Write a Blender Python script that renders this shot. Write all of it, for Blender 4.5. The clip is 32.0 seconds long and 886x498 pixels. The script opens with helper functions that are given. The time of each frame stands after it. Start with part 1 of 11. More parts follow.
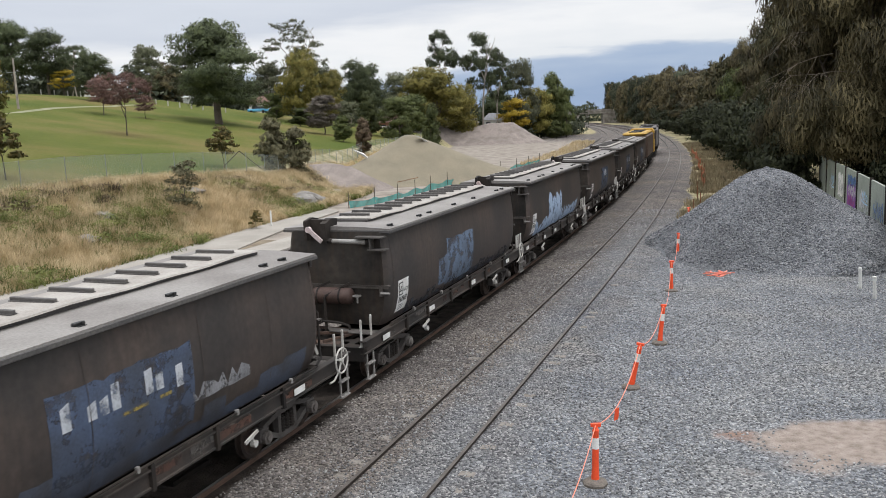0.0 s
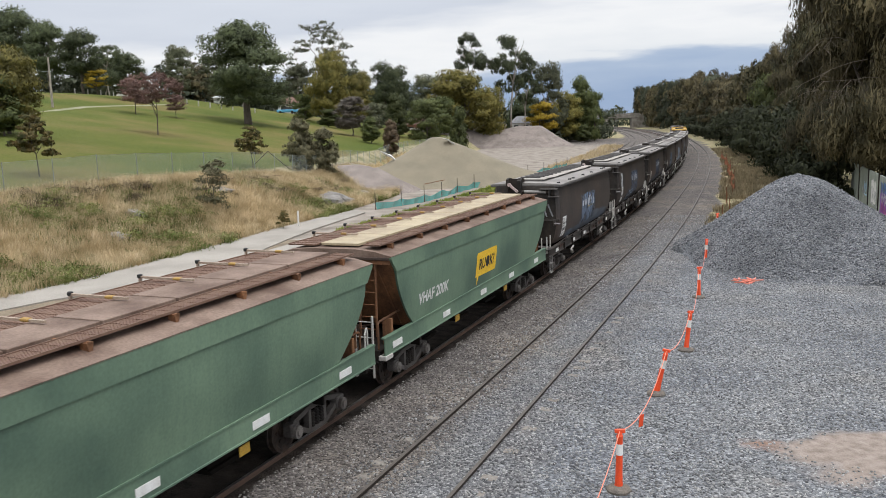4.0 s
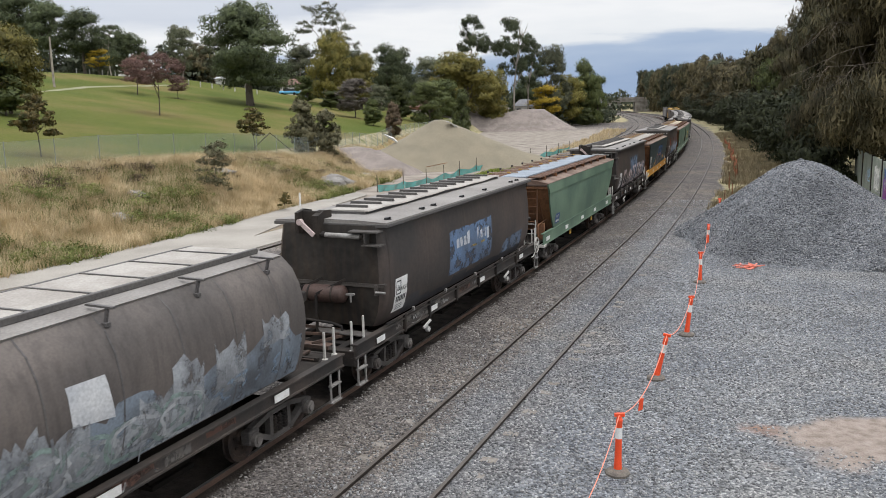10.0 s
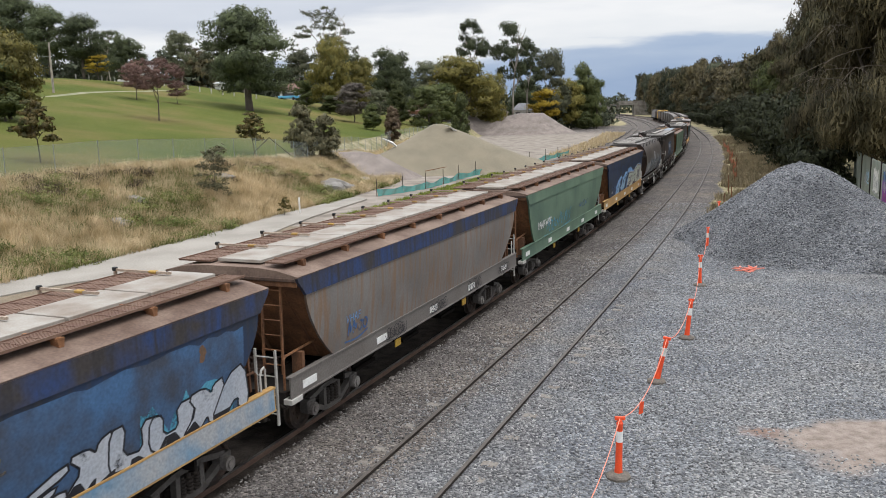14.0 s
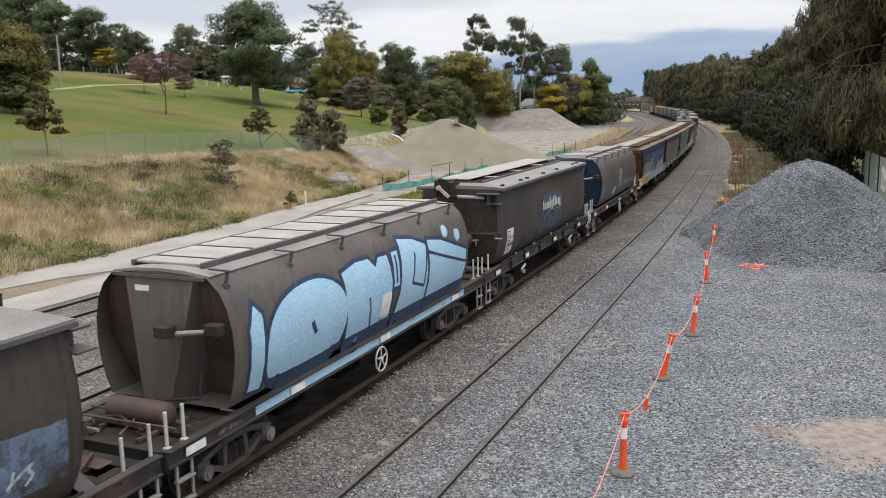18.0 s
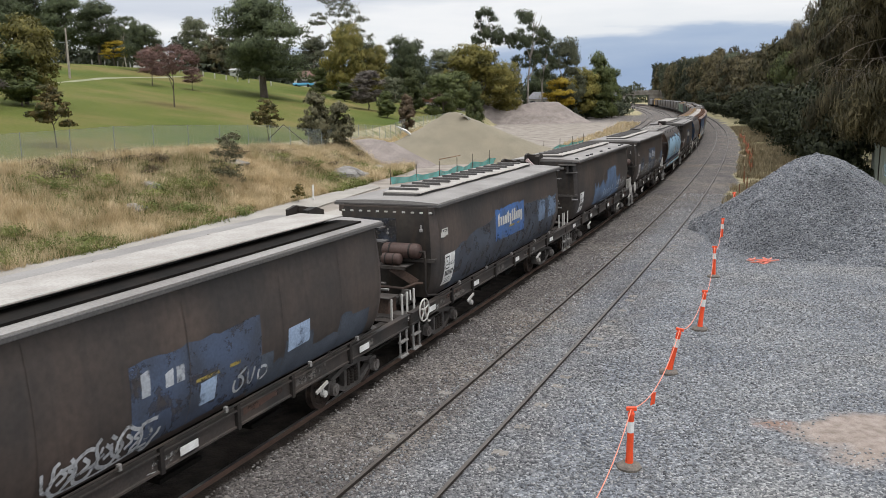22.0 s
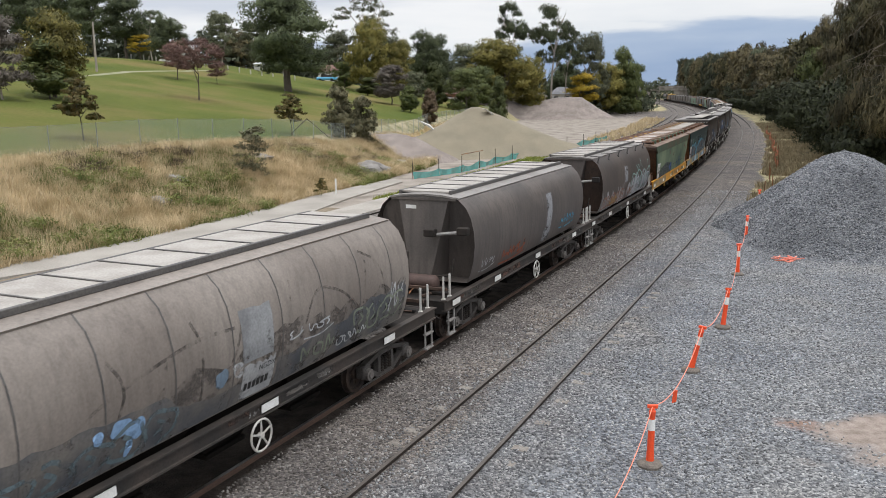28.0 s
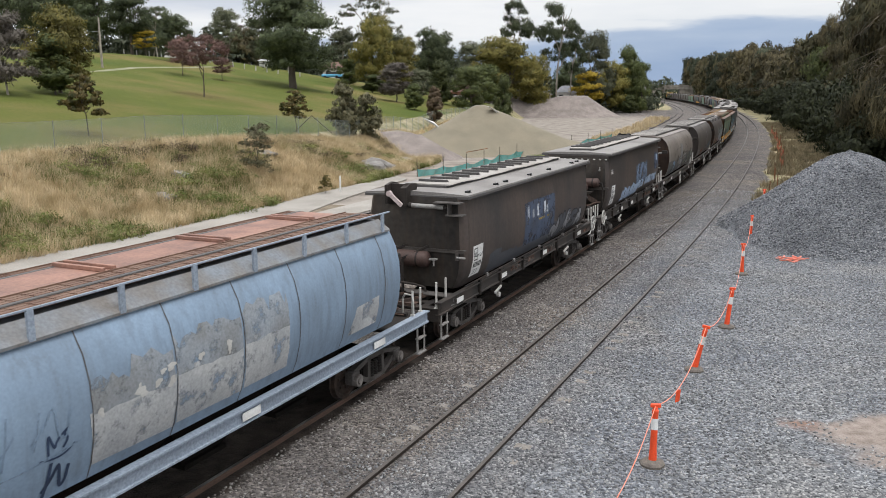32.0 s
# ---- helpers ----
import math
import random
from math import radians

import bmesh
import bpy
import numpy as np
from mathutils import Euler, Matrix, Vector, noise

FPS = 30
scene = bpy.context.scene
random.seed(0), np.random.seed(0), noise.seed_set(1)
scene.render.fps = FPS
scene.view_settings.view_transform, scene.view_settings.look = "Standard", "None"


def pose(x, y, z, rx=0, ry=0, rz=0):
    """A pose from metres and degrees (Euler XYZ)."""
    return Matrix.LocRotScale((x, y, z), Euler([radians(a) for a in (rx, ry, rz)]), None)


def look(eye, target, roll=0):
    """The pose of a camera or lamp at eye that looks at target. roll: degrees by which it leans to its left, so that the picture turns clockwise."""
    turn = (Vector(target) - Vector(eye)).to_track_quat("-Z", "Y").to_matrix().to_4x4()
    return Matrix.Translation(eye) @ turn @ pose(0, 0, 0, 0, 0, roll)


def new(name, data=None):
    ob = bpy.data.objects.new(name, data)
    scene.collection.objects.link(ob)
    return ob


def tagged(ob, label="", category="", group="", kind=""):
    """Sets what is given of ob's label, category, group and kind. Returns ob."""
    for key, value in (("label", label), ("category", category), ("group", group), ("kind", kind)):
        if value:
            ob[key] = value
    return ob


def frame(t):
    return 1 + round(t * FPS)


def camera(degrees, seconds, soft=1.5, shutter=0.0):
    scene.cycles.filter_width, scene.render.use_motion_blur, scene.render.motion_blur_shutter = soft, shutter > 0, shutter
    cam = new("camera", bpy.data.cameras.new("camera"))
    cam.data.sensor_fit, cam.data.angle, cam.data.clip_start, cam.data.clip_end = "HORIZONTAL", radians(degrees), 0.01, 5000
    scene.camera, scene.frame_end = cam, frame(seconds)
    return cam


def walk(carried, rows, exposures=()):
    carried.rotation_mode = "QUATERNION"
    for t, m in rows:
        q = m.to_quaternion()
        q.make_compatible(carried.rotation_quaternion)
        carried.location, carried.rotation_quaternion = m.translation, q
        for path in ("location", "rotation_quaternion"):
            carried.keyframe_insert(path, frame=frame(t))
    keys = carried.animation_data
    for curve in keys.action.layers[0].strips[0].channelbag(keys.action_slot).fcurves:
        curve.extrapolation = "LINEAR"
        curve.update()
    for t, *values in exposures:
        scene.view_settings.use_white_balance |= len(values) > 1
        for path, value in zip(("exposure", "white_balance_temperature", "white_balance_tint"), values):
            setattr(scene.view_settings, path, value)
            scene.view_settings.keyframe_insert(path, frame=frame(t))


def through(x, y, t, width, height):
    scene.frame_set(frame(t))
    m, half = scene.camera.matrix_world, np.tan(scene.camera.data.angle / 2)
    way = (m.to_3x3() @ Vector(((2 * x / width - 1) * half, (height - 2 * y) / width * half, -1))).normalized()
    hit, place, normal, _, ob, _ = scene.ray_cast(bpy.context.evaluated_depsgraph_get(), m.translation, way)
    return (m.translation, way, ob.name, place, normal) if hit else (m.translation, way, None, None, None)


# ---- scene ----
# ---- camera: stands on a bridge beside the line, turning a little by hand
PATH = [
    (0.0, 81.167, 2.201, -2.806), (0.5, 81.219, 2.191, -2.494), (1.0, 81.289, 2.155, -2.211), (1.5, 81.354, 2.110, -1.962),
    (2.0, 81.389, 2.046, -1.758), (2.5, 81.402, 1.938, -1.573), (3.0, 81.415, 1.818, -1.360), (3.5, 81.429, 1.714, -1.124),
    (5.5, 80.967, 1.411, -0.626), (6.0, 80.787, 1.345, -0.663), (6.5, 80.620, 1.309, -0.700), (7.0, 80.491, 1.286, -0.732),
    (7.5, 80.399, 1.261, -0.756), (8.0, 80.336, 1.257, -0.777), (8.5, 80.292, 1.284, -0.792), (9.0, 80.275, 1.297, -0.798),
    (9.5, 80.269, 1.263, -0.788), (10.0, 80.238, 1.212, -0.750), (10.5, 80.213, 1.191, -0.706), (11.0, 80.225, 1.231, -0.686),
    (11.5, 80.259, 1.321, -0.692), (12.0, 80.289, 1.375, -0.698), (12.5, 80.334, 1.373, -0.699), (13.0, 80.406, 1.394, -0.716),
    (13.5, 80.473, 1.433, -0.760), (14.0, 80.512, 1.430, -0.811), (14.5, 80.535, 1.414, -0.851), (16.5, 80.464, 1.236, -0.675),
    (17.0, 80.377, 1.177, -0.566), (17.5, 80.284, 1.123, -0.463), (18.0, 80.191, 1.082, -0.352), (18.5, 80.103, 1.065, -0.251),
    (19.0, 80.023, 1.041, -0.185), (19.5, 79.954, 1.000, -0.142), (20.0, 79.904, 1.000, -0.101), (20.5, 79.861, 1.038, -0.046),
    (21.0, 79.813, 1.053, 0.018), (21.5, 79.773, 1.040, 0.085), (22.0, 79.748, 1.020, 0.166), (22.5, 79.733, 0.985, 0.267),
    (23.0, 79.718, 0.941, 0.377), (23.5, 79.710, 0.936, 0.498), (24.0, 79.705, 0.961, 0.651), (24.5, 79.695, 0.984, 0.824),
    (25.0, 79.675, 0.997, 0.979), (25.5, 79.641, 0.995, 1.114), (27.5, 79.474, 0.808, 1.615), (28.0, 79.427, 0.768, 1.727),
    (28.5, 79.384, 0.720, 1.830), (29.0, 79.350, 0.672, 1.916), (29.5, 79.321, 0.623, 1.969), (30.0, 79.300, 0.580, 1.989),
    (30.5, 79.291, 0.556, 2.012), (31.0, 79.281, 0.534, 2.053), (31.5, 79.274, 0.501, 2.072), (32.0, 79.278, 0.459, 2.057),
]
cam = camera(55.9, 32.0, soft=0.7, shutter=0.05)
EYE = (0.0, 0.0, 6.25)
walk(cam, [(t, pose(*EYE, rx, ry, rz)) for t, rx, ry, rz in PATH], exposures=[(0.0, 0.0), (32.0, 0.0)])

# ---- light: a bright overcast sky, thin cloud, soft sun
world = bpy.data.worlds.new("overcast")
scene.world = world
world.use_nodes = True
wn, wl = world.node_tree.nodes, world.node_tree.links
wn.clear()
w_out = wn.new("ShaderNodeOutputWorld")
w_sky = wn.new("ShaderNodeTexSky")
w_sky.sky_type, w_sky.sun_disc = "NISHITA", False
w_sky.sun_elevation, w_sky.sun_rotation = radians(70), radians(137)
w_sky_bg = wn.new("ShaderNodeBackground")
w_sky_bg.inputs["Strength"].default_value = 0.05
wl.new(w_sky.outputs[0], w_sky_bg.inputs[0])
w_co = wn.new("ShaderNodeTexCoord")
w_sep = wn.new("ShaderNodeSeparateXYZ")
wl.new(w_co.outputs["Generated"], w_sep.inputs[0])
# cloud sheets are flat layers: divide by height to get the perspective of a deck
w_map = wn.new("ShaderNodeMapping")
w_map.inputs["Scale"].default_value = (2.2, 2.2, 13.0)
wl.new(w_co.outputs["Generated"], w_map.inputs[0])
w_noise = wn.new("ShaderNodeTexNoise")
w_noise.inputs["Scale"].default_value, w_noise.inputs["Detail"].default_value = 1.6, 5.0
w_noise.inputs["Roughness"].default_value = 0.5
wl.new(w_map.outputs[0], w_noise.inputs["Vector"])
w_add = wn.new("ShaderNodeMath")
w_add.operation = "MULTIPLY_ADD"
w_add.inputs[1].default_value, w_add.inputs[2].default_value = 0.15, -0.075
wl.new(w_noise.outputs[0], w_add.inputs[0])
w_tilt = wn.new("ShaderNodeMath")
w_tilt.operation = "MULTIPLY_ADD"
w_tilt.inputs[1].default_value, w_tilt.inputs[2].default_value = -0.05, 0.0
wl.new(w_sep.outputs["X"], w_tilt.inputs[0])
w_h = wn.new("ShaderNodeMath")
w_h.operation = "ADD"
wl.new(w_sep.outputs["Z"], w_h.inputs[0])
wl.new(w_add.outputs[0], w_h.inputs[1])
w_h2 = wn.new("ShaderNodeMath")
w_h2.operation = "ADD"
wl.new(w_h.outputs[0], w_h2.inputs[0])
wl.new(w_tilt.outputs[0], w_h2.inputs[1])
w_ramp = wn.new("ShaderNodeValToRGB")
el = w_ramp.color_ramp.elements
el[0].position, el[0].color = 0.0, (0.36, 0.47, 0.66, 1)
el[1].position, el[1].color = 1.0, (2.2, 2.25, 2.34, 1)
for at, col in ((0.02, (0.33, 0.44, 0.64, 1)), (0.05, (0.44, 0.54, 0.71, 1)), (0.066, (0.84, 0.87, 0.91, 1)), (0.095, (0.95, 0.96, 0.98, 1)), (0.13, (0.67, 0.715, 0.805, 1)), (0.20, (0.80, 0.84, 0.91, 1)), (0.34, (0.97, 0.99, 1.03, 1))):
    e = el.new(at)
    e.color = col
wl.new(w_h2.outputs[0], w_ramp.inputs[0])
w_cloud = wn.new("ShaderNodeBackground")
w_cloud.inputs["Strength"].default_value = 1.03
wl.new(w_ramp.outputs[0], w_cloud.inputs[0])
w_mix = wn.new("ShaderNodeMixShader")
w_mix.inputs[0].default_value = 0.9
wl.new(w_sky_bg.outputs[0], w_mix.inputs[1])
wl.new(w_cloud.outputs[0], w_mix.inputs[2])
wl.new(w_mix.outputs[0], w_out.inputs[0])

sun = new("sun", bpy.data.lights.new("sun", "SUN"))
sun.data.energy, sun.data.angle, sun.data.color = 1.6, radians(25), (0.99, 0.985, 0.99)
sun.matrix_world = look((24, -26, 100), (0, 0, 0))

# ---- materials
def material(name, col, rough=0.8, metal=0.0, col2=None, big=1.0, fine=30.0, amount=0.5, fine_amount=0.25, bump=0.0, streak=0.0, streak_col=(0.12, 0.06, 0.03), stretch=(1, 1, 1), world_space=False, spec=0.4):
    """Colour that wanders to col2 in large stains, fine grain, optional vertical streaks, fine relief."""
    m = bpy.data.materials.new(name)
    m.use_nodes = True
    n, l = m.node_tree.nodes, m.node_tree.links
    b = n["Principled BSDF"]
    b.inputs["Roughness"].default_value, b.inputs["Metallic"].default_value = rough, metal
    b.inputs["Specular IOR Level"].default_value = spec
    co = n.new("ShaderNodeTexCoord")
    mp = n.new("ShaderNodeMapping")
    mp.inputs["Scale"].default_value = stretch
    if world_space:
        geo = n.new("ShaderNodeNewGeometry")
        l.new(geo.outputs["Position"], mp.inputs[0])
    else:
        l.new(co.outputs["Object"], mp.inputs[0])
    info = n.new("ShaderNodeObjectInfo")
    off = n.new("ShaderNodeVectorMath")
    off.operation = "MULTIPLY_ADD"
    off.inputs[0].default_value = (1, 1, 1)
    l.new(mp.outputs[0], off.inputs[0])
    off.inputs[1].default_value = (1, 1, 1)
    sc = n.new("ShaderNodeMath")
    sc.operation = "MULTIPLY"
    sc.inputs[1].default_value = 0.0 if world_space else 37.0
    l.new(info.outputs["Random"], sc.inputs[0])
    l.new(sc.outputs[0], off.inputs[2])
    t1 = n.new("ShaderNodeTexNoise")
    t1.inputs["Scale"].default_value, t1.inputs["Detail"].default_value = big, 6.0
    l.new(off.outputs[0], t1.inputs["Vector"])
    t2 = n.new("ShaderNodeTexNoise")
    t2.inputs["Scale"].default_value, t2.inputs["Detail"].default_value = fine, 4.0
    l.new(off.outputs[0], t2.inputs["Vector"])
    r1 = n.new("ShaderNodeMapRange")
    r1.inputs["From Min"].default_value, r1.inputs["From Max"].default_value = 0.38, 0.66
    r1.inputs["To Max"].default_value = amount
    l.new(t1.outputs[0], r1.inputs["Value"])
    mix = n.new("ShaderNodeMix")
    mix.data_type = "RGBA"
    mix.inputs[6].default_value = (*col, 1)
    mix.inputs[7].default_value = (*(col2 or [c * 0.6 for c in col]), 1)
    l.new(r1.outputs[0], mix.inputs[0])
    last = mix.outputs[2]
    if streak:
        smap = n.new("ShaderNodeMapping")
        smap.inputs["Scale"].default_value = (5.0, 5.0, 0.45)
        l.new(off.outputs[0], smap.inputs[0])
        t3 = n.new("ShaderNodeTexNoise")
        t3.inputs["Scale"].default_value, t3.inputs["Detail"].default_value = 1.5, 5.0
        l.new(smap.outputs[0], t3.inputs["Vector"])
        r3 = n.new("ShaderNodeMapRange")
        r3.inputs["From Min"].default_value, r3.inputs["From Max"].default_value = 0.46, 0.66
        r3.inputs["To Max"].default_value = streak
        l.new(t3.outputs[0], r3.inputs["Value"])
        mx = n.new("ShaderNodeMix")
        mx.data_type = "RGBA"
        mx.inputs[7].default_value = (*streak_col, 1)
        l.new(last, mx.inputs[6])
        l.new(r3.outputs[0], mx.inputs[0])
        last = mx.outputs[2]
    r2 = n.new("ShaderNodeMapRange")
    r2.inputs["From Min"].default_value, r2.inputs["From Max"].default_value = 0.3, 0.7
    r2.inputs["To Min"].default_value, r2.inputs["To Max"].default_value = 1.0 - fine_amount, 1.0 + fine_amount
    l.new(t2.outputs[0], r2.inputs["Value"])
    mul = n.new("ShaderNodeMix")
    mul.data_type, mul.blend_type = "RGBA", "MULTIPLY"
    mul.inputs[0].default_value = 1.0
    l.new(last, mul.inputs[6])
    l.new(r2.outputs[0], mul.inputs[7])
    l.new(mul.outputs[2], b.inputs["Base Color"])
    if bump:
        bp = n.new("ShaderNodeBump")
        bp.inputs["Strength"].default_value, bp.inputs["Distance"].default_value = 0.6, bump
        l.new(t2.outputs[0], bp.inputs["Height"])
        l.new(bp.outputs[0], b.inputs["Normal"])
    return m


def leaf_material(name, col, col2, rough=0.6, through=0.25):
    """Foliage: each leaf takes its own shade between two colours; some light passes through."""
    m = bpy.data.materials.new(name)
    m.use_nodes = True
    n, l = m.node_tree.nodes, m.node_tree.links
    b = n["Principled BSDF"]
    b.inputs["Roughness"].default_value = rough
    b.inputs["Specular IOR Level"].default_value = 0.25
    geo = n.new("ShaderNodeNewGeometry")
    info = n.new("ShaderNodeObjectInfo")
    co = n.new("ShaderNodeTexCoord")
    nz = n.new("ShaderNodeTexNoise")
    nz.inputs["Scale"].default_value = 0.9
    l.new(co.outputs["Object"], nz.inputs["Vector"])
    add = n.new("ShaderNodeMath")
    add.operation = "MULTIPLY_ADD"
    add.inputs[1].default_value = 0.28
    l.new(geo.outputs["Random Per Island"], add.inputs[0])
    r1 = n.new("ShaderNodeMapRange")
    r1.inputs["From Min"].default_value, r1.inputs["From Max"].default_value = 0.35, 0.65
    r1.inputs["To Min"].default_value, r1.inputs["To Max"].default_value = -0.1, 0.72
    l.new(nz.outputs[0], r1.inputs["Value"])
    l.new(r1.outputs[0], add.inputs[2])
    mix = n.new("ShaderNodeMix")
    mix.data_type = "RGBA"
    mix.inputs[6].default_value, mix.inputs[7].default_value = (*col, 1), (*col2, 1)
    l.new(add.outputs[0], mix.inputs[0])
    hs = n.new("ShaderNodeHueSaturation")
    r2 = n.new("ShaderNodeMapRange")
    r2.inputs["To Min"].default_value, r2.inputs["To Max"].default_value = 0.7, 1.3
    l.new(info.outputs["Random"], r2.inputs["Value"])
    l.new(r2.outputs[0], hs.inputs["Value"])
    l.new(mix.outputs[2], hs.inputs["Color"])
    l.new(hs.outputs[0], b.inputs["Base Color"])
    tr = n.new("ShaderNodeBsdfTranslucent")
    l.new(hs.outputs[0], tr.inputs[0])
    ms = n.new("ShaderNodeMixShader")
    ms.inputs[0].default_value = through
    l.new(b.outputs[0], ms.inputs[1])
    l.new(tr.outputs[0], ms.inputs[2])
    l.new(ms.outputs[0], n["Material Output"].inputs[0])
    return m


def stone_material(name, cols, size=0.05, relief=0.03, by_island=False, tint=None):
    """Crushed stone: every cell of a Voronoi mosaic (or every loose stone) has its own shade, with dark gaps as relief."""
    m = bpy.data.materials.new(name)
    m.use_nodes = True
    n, l = m.node_tree.nodes, m.node_tree.links
    b = n["Principled BSDF"]
    b.inputs["Roughness"].default_value = 0.85
    b.inputs["Specular IOR Level"].default_value = 0.3
    geo = n.new("ShaderNodeNewGeometry")
    ramp = n.new("ShaderNodeValToRGB")
    ramp.color_ramp.elements[0].color = (*cols[0], 1)
    ramp.color_ramp.elements[1].color = (*cols[-1], 1)
    for k, c in enumerate(cols[1:-1]):
        e = ramp.color_ramp.elements.new((k + 1) / (len(cols) - 1))
        e.color = (*c, 1)
    big = n.new("ShaderNodeTexNoise")
    big.inputs["Scale"].default_value, big.inputs["Detail"].default_value = 0.35, 6.0
    l.new(geo.outputs["Position"], big.inputs["Vector"])
    rb = n.new("ShaderNodeMapRange")
    rb.inputs["From Min"].default_value, rb.inputs["From Max"].default_value = 0.3, 0.7
    rb.inputs["To Min"].default_value, rb.inputs["To Max"].default_value = 0.72, 1.25
    l.new(big.outputs[0], rb.inputs["Value"])
    if by_island:
        l.new(geo.outputs["Random Per Island"], ramp.inputs[0])
    else:
        vo = n.new("ShaderNodeTexVoronoi")
        vo.inputs["Scale"].default_value = 1.0 / size
        l.new(geo.outputs["Position"], vo.inputs["Vector"])
        sep = n.new("ShaderNodeSeparateColor")
        l.new(vo.outputs["Color"], sep.inputs[0])
        l.new(sep.outputs[0], ramp.inputs[0])
        inv = n.new("ShaderNodeMath")
        inv.operation = "SUBTRACT"
        inv.inputs[0].default_value = 1.0
        l.new(vo.outputs["Distance"], inv.inputs[1])
        bp = n.new("ShaderNodeBump")
        bp.inputs["Strength"].default_value, bp.inputs["Distance"].default_value = 1.0, relief
        l.new(inv.outputs[0], bp.inputs["Height"])
        l.new(bp.outputs[0], b.inputs["Normal"])
    mul = n.new("ShaderNodeMix")
    mul.data_type, mul.blend_type = "RGBA", "MULTIPLY"
    mul.inputs[0].default_value = 1.0
    l.new(ramp.outputs[0], mul.inputs[6])
    l.new(rb.outputs[0], mul.inputs[7])
    l.new(mul.outputs[2], b.inputs["Base Color"])
    return m


STONES = [(0.07, 0.07, 0.074), (0.13, 0.131, 0.135), (0.185, 0.186, 0.189), (0.25, 0.249, 0.247), (0.39, 0.385, 0.376)]
M_STONE = stone_material("loose_ballast", STONES, by_island=True)
M_OLDSTONE = stone_material("rust_dusted_ballast", [(0.05, 0.043, 0.038), (0.095, 0.084, 0.076), (0.14, 0.125, 0.115), (0.19, 0.172, 0.16), (0.33, 0.31, 0.29)], by_island=True)
M_HEAPSTONE = stone_material("heap_stone", [(0.04, 0.043, 0.049), (0.085, 0.09, 0.10), (0.125, 0.13, 0.142), (0.18, 0.185, 0.195), (0.30, 0.302, 0.306)], by_island=True)
M_HEAP = stone_material("heaped_ballast", [(0.04, 0.043, 0.049), (0.086, 0.091, 0.101), (0.122, 0.128, 0.14), (0.16, 0.166, 0.178), (0.24, 0.243, 0.25)], size=0.055, relief=0.05)
M_RAIL = material("rusty_rail", (0.036, 0.027, 0.022), 0.7, 0.1, (0.03, 0.022, 0.018), 2.0, 40.0)
M_RUSTDARK = material("grimy_rust", (0.095, 0.058, 0.042), 0.8, 0, (0.045, 0.033, 0.028), 1.2, 24.0, 0.9, 0.25, 0.002, 0.4, (0.03, 0.025, 0.02))
M_RAILBROWN = material("rust_brown_rail", (0.115, 0.07, 0.052), 0.75, 0, (0.07, 0.045, 0.035), 2.0, 40.0)
M_RAILTOP = material("worn_rail_top", (0.42, 0.40, 0.38), 0.3, 0.9, (0.25, 0.22, 0.2), 3.0, 60.0)
M_SIDING_TOP = material("dull_rail_top", (0.112, 0.097, 0.086), 0.5, 0.25, (0.062, 0.05, 0.042), 3.0, 60.0)
M_CONCRETE = material("concrete", (0.325, 0.30, 0.265), 0.9, 0, (0.225, 0.205, 0.178), 0.4, 14.0, 0.7, 0.15, 0.004, world_space=True)
M_SOIL = material("bare_soil", (0.20, 0.16, 0.11), 0.95, 0, (0.13, 0.10, 0.07), 1.0, 18.0, 0.8, 0.3, 0.02, world_space=True)
M_BARK = material("bark", (0.11, 0.09, 0.07), 0.9, 0, (0.06, 0.05, 0.04), 2.0, 20.0, 0.7, 0.3, 0.02)
M_PALEBARK = material("pale_bark", (0.36, 0.32, 0.27), 0.85, 0, (0.2, 0.17, 0.14), 2.0, 20.0, 0.7, 0.3, 0.01)
M_DARK = material("weathered_dark_paint", (0.040, 0.034, 0.031), 0.5, 0, (0.076, 0.056, 0.046), 0.55, 9.0, 1.0, 0.16, 0.001, 0.32, (0.026, 0.023, 0.022))
M_ROOFDARK = material("dusty_roof", (0.24, 0.225, 0.21), 0.7, 0, (0.15, 0.135, 0.125), 0.7, 25.0, 0.8, 0.15, 0.0015)
M_LIP = material("roof_lip", (0.075, 0.07, 0.068), 0.6, 0, (0.12, 0.11, 0.10), 1.0, 25.0)
M_LID = material("dusty_hatch", (0.36, 0.335, 0.305), 0.7, 0, (0.25, 0.225, 0.20), 1.5, 25.0, 0.8, 0.15)
M_HATCH = material("pale_hatch", (0.34, 0.315, 0.28), 0.65, 0, (0.20, 0.155, 0.12), 1.6, 30.0, 0.85, 0.1)
M_FRAME = material("grimy_underframe", (0.020, 0.018, 0.017), 0.7, 0, (0.05, 0.04, 0.033), 1.5, 30.0, 0.8, 0.2, 0.001, spec=0.18)
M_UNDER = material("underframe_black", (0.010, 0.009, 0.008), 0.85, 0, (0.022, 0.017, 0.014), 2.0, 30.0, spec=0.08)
M_RUST = material("rusted_steel", (0.25, 0.115, 0.052), 0.8, 0, (0.105, 0.05, 0.028), 0.9, 24.0, 0.9, 0.25, 0.002, 0.4, (0.05, 0.03, 0.02))
M_RUSTPIPE = material("rusty_tank", (0.072, 0.043, 0.035), 0.65, 0, (0.042, 0.027, 0.023), 3.0, 30.0)
M_BROWNROOF = material("rust_brown_roof", (0.215, 0.152, 0.118), 0.8, 0, (0.095, 0.057, 0.041), 1.3, 24.0, 0.9, 0.2, 0.002)
M_GRATE = material("rusted_walkway", (0.14, 0.08, 0.057), 0.8, 0, (0.19, 0.12, 0.085), 2.0, 60.0, 0.8, 0.2, 0.004)
